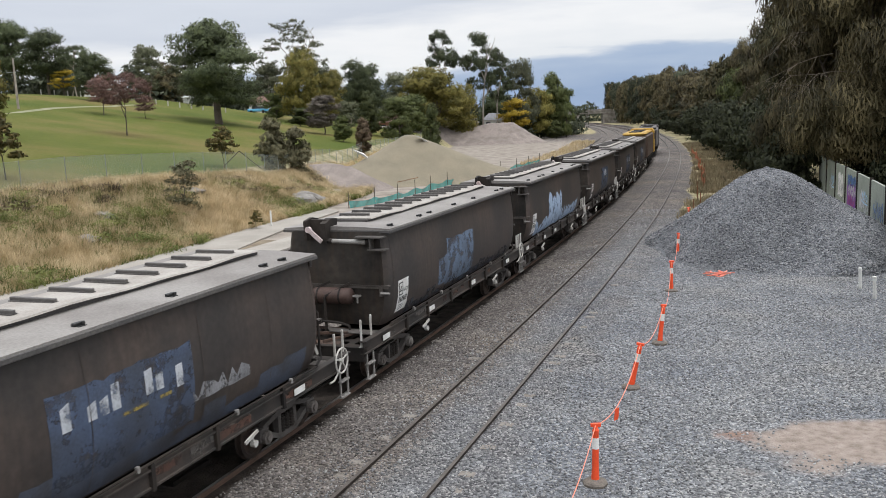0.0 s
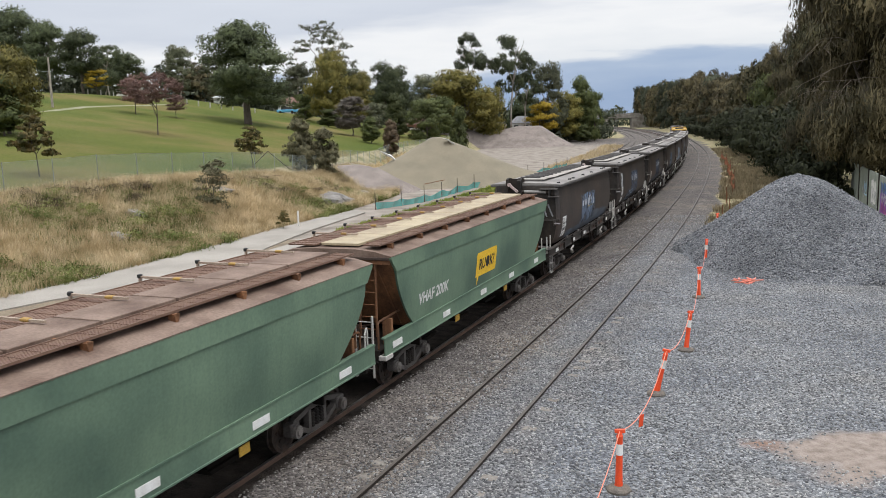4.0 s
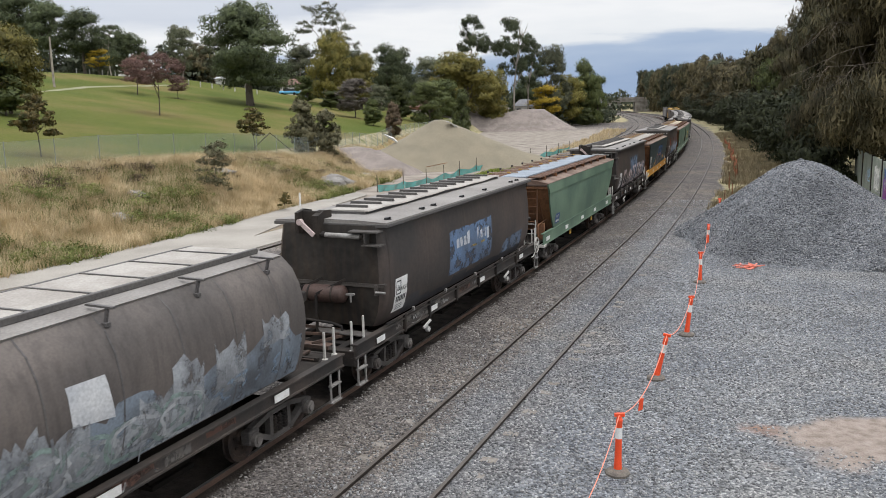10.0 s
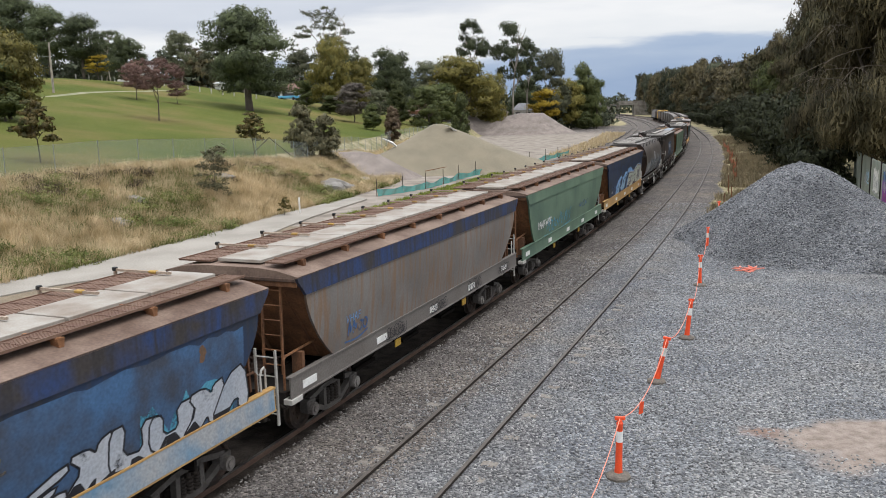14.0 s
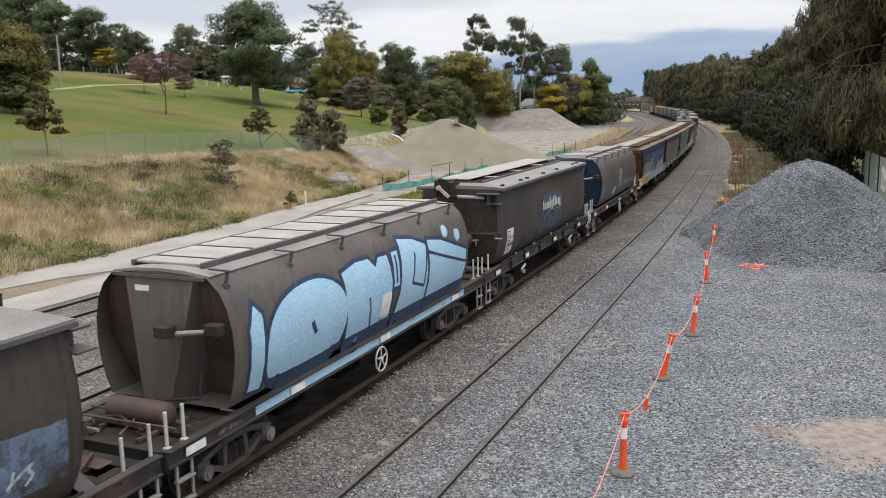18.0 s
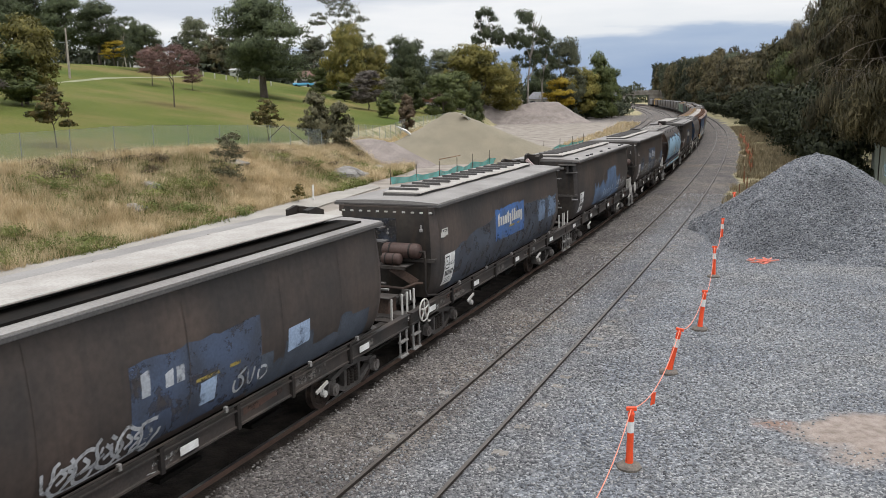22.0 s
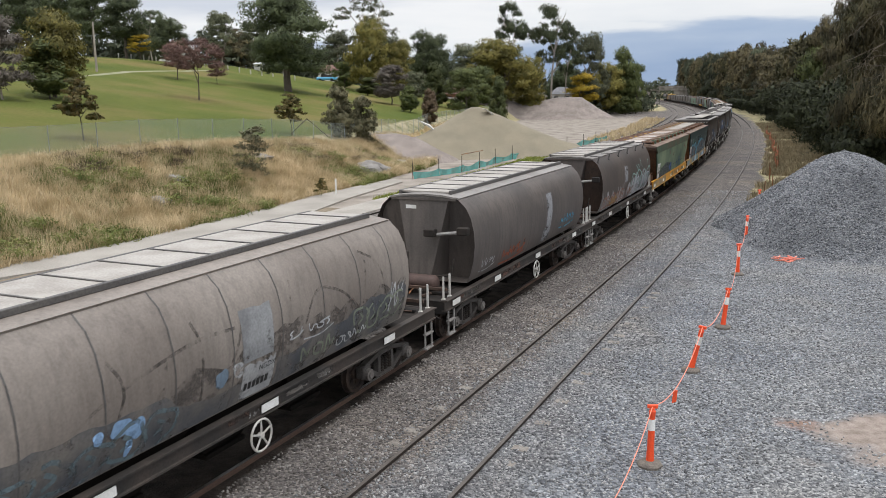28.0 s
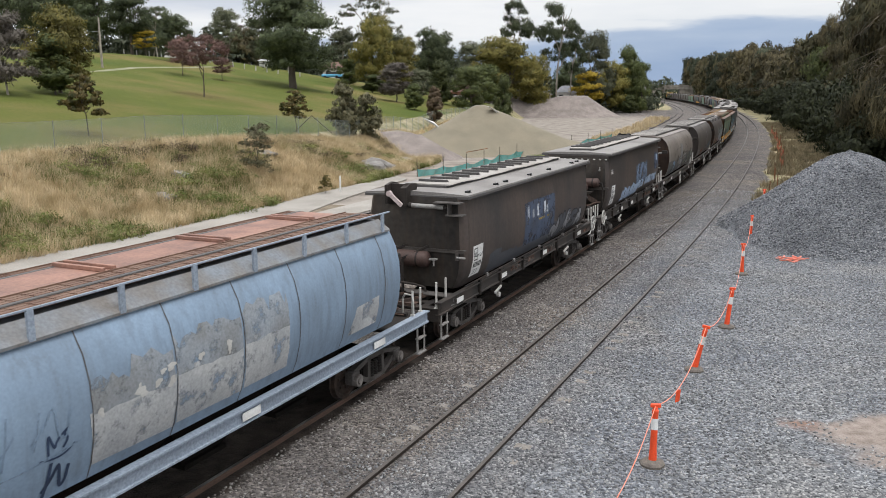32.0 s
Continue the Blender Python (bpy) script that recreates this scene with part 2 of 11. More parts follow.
M_BAR = material("pale_tan_bar", (0.36, 0.29, 0.225), 0.7, 0, (0.22, 0.14, 0.10), 2.0, 30.0)
M_WHITE = material("white_paint", (0.74, 0.74, 0.72), 0.55, 0, (0.5, 0.48, 0.44), 4.0, 40.0, 0.6, 0.1)
M_OFFWHITE = material("dirty_white_paint", (0.52, 0.51, 0.48), 0.6, 0, (0.36, 0.33, 0.29), 4.0, 40.0, 0.8, 0.1)
M_BLACK = material("black_marking", (0.02, 0.02, 0.02), 0.6)
M_WHEEL = material("wheel_steel", (0.028, 0.022, 0.019), 0.6, 0.3, (0.12, 0.08, 0.06), 5.0, 40.0)
M_BOGIE = material("bogie_frame", (0.092, 0.084, 0.078), 0.6, 0, (0.035, 0.029, 0.025), 3.0, 40.0, spec=0.25)
M_ORANGE = material("orange_plastic", (0.85, 0.09, 0.025), 0.45, 0, (0.7, 0.08, 0.03), 6.0, 40.0, 0.5, 0.08)
M_RUBBER = material("dusty_rubber", (0.15, 0.13, 0.11), 0.9, 0, (0.05, 0.045, 0.042), 6.0, 40.0)


# ---- mesh helpers
class Mesh:
    """Collects vertices and faces of primitives that make up one part."""

    def __init__(self):
        self.v, self.f = [], []

    def add(self, vs, fs):
        o = len(self.v)
        self.v.extend(tuple(p) for p in vs)
        self.f.extend(tuple(i + o for i in q) for q in fs)
        return self

    def box(self, x0, x1, y0, y1, z0, z1, c=0.0):
        if x0 > x1:
            x0, x1 = x1, x0
        if y0 > y1:
            y0, y1 = y1, y0
        if z0 > z1:
            z0, z1 = z1, z0
        if c <= 0:
            vs = [(x, y, z) for z in (z0, z1) for x, y in ((x0, y0), (x1, y0), (x1, y1), (x0, y1))]
            return self.add(vs, [(3, 2, 1, 0), (4, 5, 6, 7), (0, 1, 5, 4), (1, 2, 6, 5), (2, 3, 7, 6), (3, 0, 4, 7)])
        rings = []
        for z, i in ((z0, c), (z0 + c, 0), (z1 - c, 0), (z1, c)):
            a, b_, d, e = x0 + i, x1 - i, y0 + i, y1 - i
            rings.append([(a + c, d, z), (b_ - c, d, z), (b_, d + c, z), (b_, e - c, z), (b_ - c, e, z), (a + c, e, z), (a, e - c, z), (a, d + c, z)])
        return self.loft(rings, caps=True)

    def loft(self, rings, caps=True, close=True):
        k = len(rings[0])
        vs = [p for r in rings for p in r]
        fs = []
        for a in range(len(rings) - 1):
            for i in range(k if close else k - 1):
                j = (i + 1) % k
                fs.append((a * k + i, a * k + j, (a + 1) * k + j, (a + 1) * k + i))
        if caps:
            fs.append(tuple(reversed(range(k))))
            fs.append(tuple((len(rings) - 1) * k + i for i in range(k)))
        return self.add(vs, fs)

    def cyl(self, p, q, r, n=10, r2=None, caps=True):
        p, q = Vector(p), Vector(q)
        r2 = r if r2 is None else r2
        d = (q - p).normalized()
        u = d.orthogonal().normalized()
        w = d.cross(u)
        ang = [2 * math.pi * i / n for i in range(n)]
        return self.loft([[p + (u * math.cos(a) + w * math.sin(a)) * r for a in ang], [q + (u * math.cos(a) + w * math.sin(a)) * r2 for a in ang]], caps)

    def drum(self, p, q, r, n=14):
        """A tank with rounded ends."""
        p, q = Vector(p), Vector(q)
        d = (q - p).normalized()
        u = d.orthogonal().normalized()
        w = d.cross(u)
        rings = []
        for c, k in ((p, 0.55), (p + d * r * 0.25, 0.92), (p + d * r * 0.45, 1.0), (q - d * r * 0.45, 1.0), (q - d * r * 0.25, 0.92), (q, 0.55)):
            rings.append([c + (u * math.cos(2 * math.pi * i / n) + w * math.sin(2 * math.pi * i / n)) * r * k for i in range(n)])
        return self.loft(rings)

    def pipe(self, pts, r, n=6):
        pts = [Vector(p) for p in pts]
        for a, b_ in zip(pts, pts[1:]):
            d = (b_ - a).normalized()
            self.cyl(a - d * r * 0.5, b_ + d * r * 0.5, r, n)
        return self

    def beam(self, p, q, w, h):
        """A straight bar of rectangular section."""
        p, q = Vector(p), Vector(q)
        d = (q - p).normalized()
        side = d.cross(Vector((0, 0, 1)))
        if side.length < 1e-4:
            side = Vector((1, 0, 0))
        side.normalize()
        up = side.cross(d)
        off = [side * w / 2 + up * h / 2, -side * w / 2 + up * h / 2, -side * w / 2 - up * h / 2, side * w / 2 - up * h / 2]
        return self.loft([[p + o for o in off], [q + o for o in off]])

    def ring(self, c, r, tube, axis="x", n=20, k=6):
        """A torus: rim of a hand wheel."""
        c = Vector(c)
        rings = []
        for i in range(n):
            a = 2 * math.pi * i / n
            if axis == "x":
                e1, e2 = Vector((0, math.cos(a), math.sin(a))), Vector((1, 0, 0))
            else:
                e1, e2 = Vector((math.cos(a), 0, math.sin(a))), Vector((0, 1, 0))
            rings.append([c + e1 * (r + tube * math.cos(2 * math.pi * j / k)) + e2 * tube * math.sin(2 * math.pi * j / k) for j in range(k)])
        rings.append(rings[0])
        return self.loft(rings, caps=False)

    def prism(self, pts, x0, x1):
        """A flat outline in (y, z) given depth along x."""
        return self.loft([[(x0, y, z) for y, z in pts], [(x1, y, z) for y, z in pts]])

    def data(self, name, mat, smooth=False):
        me = bpy.data.meshes.new(name)
        me.from_pydata(self.v, [], self.f)
        bm = bmesh.new()
        bm.from_mesh(me)
        bmesh.ops.recalc_face_normals(bm, faces=bm.faces[:])
        bm.to_mesh(me)
        bm.free()
        me.materials.append(mat)
        if smooth:
            me.shade_smooth()
            me.set_sharp_from_angle(angle=radians(35))
        return me


def fast_mesh(name, verts, faces, mat, smooth=False, normals=None):
    """A large mesh from numpy arrays; all faces have the same number of corners."""
    me = bpy.data.meshes.new(name)
    verts, faces = np.asarray(verts, np.float32), np.asarray(faces, np.int32)
    k = faces.shape[1]
    me.vertices.add(len(verts))
    me.vertices.foreach_set("co", verts.ravel())
    me.loops.add(faces.size)
    me.loops.foreach_set("vertex_index", faces.ravel())
    me.polygons.add(len(faces))
    me.polygons.foreach_set("loop_start", np.arange(0, faces.size, k, dtype=np.int32))
    me.polygons.foreach_set("loop_total", np.full(len(faces), k, np.int32))
    me.update(calc_edges=True)
    me.materials.append(mat)
    if smooth or normals is not None:
        me.shade_smooth()
    if normals is not None:
        me.normals_split_custom_set_from_vertices(normals)
    return me


KEPT = {}


def kept(key, build):
    """Build a mesh once and share it between alike parts."""
    if key not in KEPT:
        KEPT[key] = build()
    return KEPT[key]


def part(name, me, parent, label=""):
    ob = new(name, me)
    ob.parent = parent
    return tagged(ob, label)


def thing(name, label, category, m=None, group="", me=None, kind=""):
    ob = new(name, me)
    if m is not None:
        ob.matrix_basis = m
    return tagged(ob, label, category, group, kind)

# ---- the line: four parallel tracks that bend gently to the left
NODE_Y = np.array([-60.0, 0.0, 30.0, 60.0, 100.0, 150.0, 210.0, 290.0, 380.0, 500.0])
NODE_SLOPE = np.array([0.4439, 0.4412, 0.4185, 0.3754, 0.3432, 0.2923, 0.2590, 0.2033, 0.1700, 0.1400])
LINE_Y = np.linspace(-500, 900, 7001)
LINE_SLOPE = np.interp(LINE_Y, NODE_Y, NODE_SLOPE)
LINE_X = np.concatenate([[0], np.cumsum((LINE_SLOPE[1:] + LINE_SLOPE[:-1]) / 2 * np.diff(LINE_Y))])
LINE_X += -6.495 - np.interp(0, LINE_Y, LINE_X)
LINE_NX, LINE_NY = 1 / np.hypot(1, LINE_SLOPE), -LINE_SLOPE / np.hypot(1, LINE_SLOPE)


def line_arc(off):
    """A track at off metres to the right of the empty track: arrays of x, y and running length (0 beside the camera)."""
    x, y = LINE_X + off * LINE_NX, LINE_Y + off * LINE_NY
    s = np.concatenate([[0], np.cumsum(np.hypot(np.diff(x), np.diff(y)))])
    return x, y, s - np.interp(0, y, s)


def beside(y, off):
    """The point beside the line, off metres to the right, at the line's own y."""
    return (np.interp(y, LINE_Y, LINE_X) + off * np.interp(y, LINE_Y, LINE_NX), y + off * np.interp(y, LINE_Y, LINE_NY))


def left_of(x, y):
    """How far a place lies to the left of the empty track."""
    return (np.interp(y, LINE_Y, LINE_X) - x) / np.hypot(1, np.interp(y, LINE_Y, LINE_SLOPE))


# ---- the lie of the land
def smooth(a, b, v):
    t = np.clip((v - a) / (b - a), 0, 1)
    return t * t * (3 - 2 * t)


def fence_left(y):
    return np.interp(y, [-200, 20, 50, 60, 100, 240, 400], [33, 33, 31, 31.5, 40, 60, 80])


def toe_left(y):
    return np.interp(y, [-200, 30, 48, 65, 80, 100, 240, 400], [22.4, 22.4, 23.8, 25.2, 29, 35.5, 54, 74])


def ground_z(x, y):
    x, y = np.asarray(x, float), np.asarray(y, float)
    d = left_of(x, y)
    toe, top = toe_left(y), fence_left(y)
    k = np.clip((d - toe) / (top - toe), 0, 1)
    bank = 3.05 * (0.62 * smooth(0, 0.62, k) + 0.38 * smooth(0.5, 1.0, k))
    up = np.clip(d - top, 0, None)
    park = np.where(up < 52, 0.185 * up, 0.185 * 52 + 0.075 * (up - 52))
    park = np.minimum(park, 15.0) * (1 - 0.75 * smooth(170, 330, y))
    wob = 0.10 * np.sin(x * 0.31 + 1.3) * np.sin(y * 0.27) * smooth(0.5, 3, d - toe)
    right = 0.5 * smooth(9, 30, -d)
    # ballast is packed up to the rail heads of the sidings
    bed = 0.09 * np.maximum(smooth(3.2, 1.0, np.abs(d)), np.maximum(smooth(3.0, 1.0, np.abs(d - 9.2)), smooth(2.6, 1.0, np.abs(d - 15.35)))) * smooth(170, 120, y)
    bed = bed + 0.05 * smooth(2.2, 1.0, np.abs(d - 3.82)) * smooth(170, 120, y)
    return -0.17 + bank + park + wob + right + bed


def grid_axis(parts):
    out = []
    for a, b, step in parts:
        out.extend(np.arange(a, b, step))
    return np.array(out + [parts[-1][1]])


GX = grid_axis([(-3000, -600, 300), (-600, -200, 40), (-200, -90, 6), (-90, -45, 1.8), (-45, 45, 0.6), (45, 100, 1.6), (100, 220, 8), (220, 600, 40), (600, 3000, 300)])
GY = grid_axis([(-3000, -400, 300), (-400, -40, 30), (-40, 0, 3), (0, 100, 0.6), (100, 180, 1.6), (180, 340, 6), (340, 900, 40), (900, 4000, 300)])
gx, gy = np.meshgrid(GX, GY)
gz = ground_z(gx, gy)
nxg, nyg = len(GX), len(GY)
idx = np.arange(nxg * nyg).reshape(nyg, nxg)
quads = np.stack([idx[:-1, :-1], idx[:-1, 1:], idx[1:, 1:], idx[1:, :-1]], -1).reshape(-1, 4)


def ground_material():
    """Ballast beside the tracks, dirt on the works yard, dry grass on the bank, mown lawn in the park."""
    m = bpy.data.materials.new("ground_cover")
    m.use_nodes = True
    n, l = m.node_tree.nodes, m.node_tree.links
    b = n["Principled BSDF"]
    b.inputs["Roughness"].default_value, b.inputs["Specular IOR Level"].default_value = 0.95, 0.08
    geo = n.new("ShaderNodeNewGeometry")

    def noise_tex(scale, detail=5.0):
        t = n.new("ShaderNodeTexNoise")
        t.inputs["Scale"].default_value, t.inputs["Detail"].default_value = scale, detail
        l.new(geo.outputs["Position"], t.inputs["Vector"])
        return t.outputs[0]

    def ramp(v, stops):
        r = n.new("ShaderNodeValToRGB")
        r.color_ramp.elements[0].position, r.color_ramp.elements[0].color = stops[0][0], (*stops[0][1], 1)
        r.color_ramp.elements[1].position, r.color_ramp.elements[1].color = stops[-1][0], (*stops[-1][1], 1)
        for p, c in stops[1:-1]:
            r.color_ramp.elements.new(p).color = (*c, 1)
        l.new(v, r.inputs[0])
        return r.outputs[0]

    def mix(f, a, c, blend="MIX"):
        x = n.new("ShaderNodeMix")
        x.data_type, x.blend_type = "RGBA", blend
        if hasattr(f, "links"):
            l.new(f, x.inputs[0])
        else:
            x.inputs[0].default_value = f
        l.new(a, x.inputs[6])
        l.new(c, x.inputs[7])
        return x.outputs[2]

    def wobble(v, amount=0.5):
        # ragged edges between covers
        a = n.new("ShaderNodeMath")
        a.operation = "MULTIPLY_ADD"
        a.inputs[1].default_value, a.inputs[2].default_value = amount, -amount / 2
        l.new(noise_tex(0.9, 8.0), a.inputs[0])
        s = n.new("ShaderNodeMath")
        s.operation = "ADD"
        l.new(v, s.inputs[0])
        l.new(a.outputs[0], s.inputs[1])
        r = n.new("ShaderNodeMapRange")
        r.inputs["From Min"].default_value, r.inputs["From Max"].default_value = 0.35, 0.65
        l.new(s.outputs[0], r.inputs["Value"])
        return r.outputs[0]

    vo = n.new("ShaderNodeTexVoronoi")
    vo.inputs["Scale"].default_value = 23.0
    l.new(geo.outputs["Position"], vo.inputs["Vector"])
    sepv = n.new("ShaderNodeSeparateColor")
    l.new(vo.outputs["Color"], sepv.inputs[0])
    stones = ramp(sepv.outputs[0], [(0.0, (0.06, 0.06, 0.063)), (0.3, (0.115, 0.115, 0.118)), (0.6, (0.166, 0.165, 0.165)), (0.85, (0.215, 0.213, 0.21)), (1.0, (0.33, 0.325, 0.316))])
    stones = mix(1.0, stones, ramp(noise_tex(0.25, 6.0), [(0.3, (0.75, 0.77, 0.82)), (0.55, (1.0, 1.0, 1.0)), (0.7, (1.2, 1.14, 1.05))]), "MULTIPLY")
    fresh = n.new("ShaderNodeAttribute")
    fresh.attribute_name = "fresh"
    old = mix(1.0, stones, ramp(noise_tex(1.1, 6.0), [(0.3, (0.74, 0.66, 0.60)), (0.7, (1.06, 0.96, 0.88))]), "MULTIPLY")
    new_ = mix(1.0, stones, ramp(noise_tex(0.8, 6.0), [(0.3, (1.0, 1.035, 1.08)), (0.7, (1.2, 1.245, 1.30))]), "MULTIPLY")
    stones = mix(wobble(fresh.outputs["Fac"], 0.5), old, new_)
    # stained bed of the running line, with the shade under the train in its colour
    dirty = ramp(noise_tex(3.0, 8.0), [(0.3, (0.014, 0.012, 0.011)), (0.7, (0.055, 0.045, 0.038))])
    dirt = ramp(noise_tex(0.6, 8.0), [(0.3, (0.17, 0.146, 0.122)), (0.5, (0.265, 0.233, 0.20)), (0.75, (0.34, 0.305, 0.27))])
    dry = ramp(noise_tex(0.8, 8.0), [(0.25, (0.115, 0.125, 0.05)), (0.40, (0.22, 0.205, 0.10)), (0.52, (0.31, 0.27, 0.165)), (0.65, (0.42, 0.355, 0.225)), (0.8, (0.345, 0.315, 0.26))])
    lawn = ramp(noise_tex(0.07, 10.0), [(0.3, (0.066, 0.094, 0.020)), (0.5, (0.104, 0.117, 0.030)), (0.66, (0.168, 0.138, 0.056))])
    lawn = mix(0.6, lawn, ramp(noise_tex(5.0, 6.0), [(0.3, (0.7, 0.75, 0.7)), (0.7, (1.2, 1.15, 1.1))]), "MULTIPLY")
    at = n.new("ShaderNodeAttribute")
    at.attribute_name = "cover"
    sep = n.new("ShaderNodeSeparateColor")
    l.new(at.outputs["Color"], sep.inputs[0])
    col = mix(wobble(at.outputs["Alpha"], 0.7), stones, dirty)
    col = mix(wobble(sep.outputs[2], 0.9), col, dirt)
    bare = n.new("ShaderNodeAttribute")
    bare.attribute_name = "clay"
    clay = ramp(noise_tex(5.0, 10.0), [(0.3, (0.185, 0.15, 0.128)), (0.5, (0.265, 0.22, 0.19)), (0.72, (0.32, 0.272, 0.24))])
    col = mix(wobble(bare.outputs["Fac"], 1.1), col, clay)
    rusty = n.new("ShaderNodeAttribute")
    rusty.attribute_name = "spill"
    col = mix(wobble(rusty.outputs["Fac"], 0.9), col, ramp(noise_tex(6.0, 6.0), [(0.3, (0.15, 0.12, 0.105)), (0.7, (0.30, 0.175, 0.125))]))
    col = mix(wobble(sep.outputs[1], 0.6), col, dry)
    col = mix(wobble(sep.outputs[0], 0.15), col, lawn)
    l.new(col, b.inputs["Base Color"])
    inv = n.new("ShaderNodeMath")
    inv.operation = "SUBTRACT"
    inv.inputs[0].default_value = 1.0
    l.new(vo.outputs["Distance"], inv.inputs[1])
    bp = n.new("ShaderNodeBump")
    bp.inputs["Strength"].default_value, bp.inputs["Distance"].default_value = 0.95, 0.024
    l.new(inv.outputs[0], bp.inputs["Height"])
    l.new(bp.outputs[0], b.inputs["Normal"])
    return m


def clay_at(x, y):
    r = np.hypot((x - 9.4) / 2.9, (y - 14.85 - 0.12 * (9.4 - x)) / 1.3)
    far = np.hypot((x - 6.9) / 1.6, (y - 14.1) / 1.0)
    return np.maximum(smooth(1.25, 0.7, r) * 0.92, 0.46 * smooth(1.2, 0.3, far))


M_GROUND = ground_material()
ground = thing("ground", "grey crushed ballast, dry grass bank and mown green lawn", "ground", me=fast_mesh("ground", np.stack([gx, gy, gz], -1).reshape(-1, 3), quads, M_GROUND, True), kind="structure")
gd = left_of(gx, gy)
cover = np.zeros((nyg, nxg, 4), np.float32)
g_toe, g_top = toe_left(gy), fence_left(gy)
cover[..., 0] = smooth(-1.0, 0.5, gd - g_top) * (1 - smooth(300, 420, gy))
cover[..., 1] = np.maximum(smooth(230, 300, gy) * smooth(18, 22, np.abs(gd + 4)), np.maximum(smooth(-0.6, 0.6, gd - g_toe), np.maximum(smooth(1.75, 2.75, -gd + 0.3 * np.sin(gy * 0.5)) * smooth(44, 50, gy), smooth(16, 20, -gd))))
yard = smooth(17.0, 18.5, gd) * (1 - smooth(150, 260, gy))
cover[..., 2] = yard
# oil, brake dust and painted-in shade of the train darken the stones under the running lines
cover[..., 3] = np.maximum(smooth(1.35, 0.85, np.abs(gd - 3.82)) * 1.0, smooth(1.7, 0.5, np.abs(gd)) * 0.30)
fr = ground.data.attributes.new("fresh", "FLOAT", "POINT")
fr.data.foreach_set("value", (0.55 * smooth(1.6, -0.2, gd) * smooth(75, 35, gy) + 0.45 * smooth(1.6, 3.2, -gd)).astype(np.float32).reshape(-1))
# bare pinkish clay and an orange spill where stones were scraped away
cl_ = ground.data.attributes.new("clay", "FLOAT", "POINT")
cl_.data.foreach_set("value", clay_at(gx, gy).astype(np.float32).reshape(-1))
sp_ = ground.data.attributes.new("spill", "FLOAT", "POINT")
sp_.data.foreach_set("value", 0.62 * smooth(1.0, 0.2, np.hypot((gx - 6.35) / 0.95, (gy - 15.45) / 0.65)).astype(np.float32).reshape(-1))
att = ground.data.color_attributes.new("cover", "FLOAT_COLOR", "POINT")
att.data.foreach_set("color", cover.reshape(-1))

RAIL = [(-0.035, 0.0), (0.035, 0.0), (0.036, -0.035), (0.012, -0.055), (0.010, -0.125), (0.07, -0.150), (0.07, -0.172), (-0.07, -0.172), (-0.07, -0.150), (-0.010, -0.125), (-0.012, -0.055), (-0.036, -0.035)]


def rail_mesh(off, y0, y1, top, side):
    ys = np.concatenate([np.arange(y0, 120, 1.5), np.arange(120, y1, 5.0)])
    me = Mesh()
    rings = []
    for y in ys:
        ring = []
        for a, z in RAIL:
            x, yy = beside(y, (off(y) if callable(off) else off) + a)
            ring.append((float(x), float(yy), z))
        rings.append(ring)
    me.loft(rings)
    data = me.data("rail", side)
    data.materials.append(top)
    for p in data.polygons:
        if p.normal.z > 0.9 and p.center.z > -0.01:
            p.material_index = 1
    return data


for nr, (off, top, lab) in enumerate(((0.0, M_SIDING_TOP, "single railway track of brown steel rails bedded in grey ballast"), (-3.82, M_RAILTOP, "railway track with bright rail tops under the goods train"), (-9.2, M_SIDING_TOP, "railway track with worn rails in pale ballast"), (lambda y: -float(np.interp(y, [60, 130, 210, 300], [15.35, 14.9, 14.1, 14.3])), M_SIDING_TOP, "railway track with rusty rails beside a concrete strip")), 1):
    tr = thing("track_%d" % nr, lab, "railway track", kind="structure")
    for sgn in (-1, 1):
        part("rail", rail_mesh((lambda y, o=off, g=sgn: o(y) + g * 0.7525) if callable(off) else off + sgn * 0.7525, -90, 620, top, M_RAILBROWN if nr == 2 else M_RAIL), tr)


M_SLEEPER = material("dusty_sleeper", (0.215, 0.195, 0.172), 0.9, 0, (0.145, 0.125, 0.108), 1.5, 20.0, 0.9, 0.25, 0.006)


def sleeper_mesh():
    """Concrete sleeper: its ends stand a little out of the stones, its middle is buried."""
    me = Mesh()
    me.box(-0.8, 0.8, -0.11, 0.11, -0.16, -0.05)
    for s in (-1, 1):
        me.box(s * 0.93, s * 1.24, -0.115, 0.115, -0.12, 0.0, 0.02)
    return me.data("sleeper", M_SLEEPER)


sl_rng = random.Random(31)
for nr, off, first in ((1, 0.0, 6.35), (2, -3.82, 6.55)):
    for k in range(78):
        y = first + 0.59 * k
        (xa, ya), (xb, yb) = beside(y, off), beside(y + 0.2, off)
        sl = part("sleeper", kept("sleeper", sleeper_mesh), bpy.data.objects["track_%d" % nr], "" if k else "grey concrete sleeper bedded in stones")
        sl.matrix_basis = pose(float(xa), float(ya), float(ground_z(xa, ya)) + 0.006 + sl_rng.uniform(-0.03, 0.008), 0, 0, math.degrees(math.atan2(float(yb - ya), float(xb - xa))) - 90 + sl_rng.uniform(-2, 2))


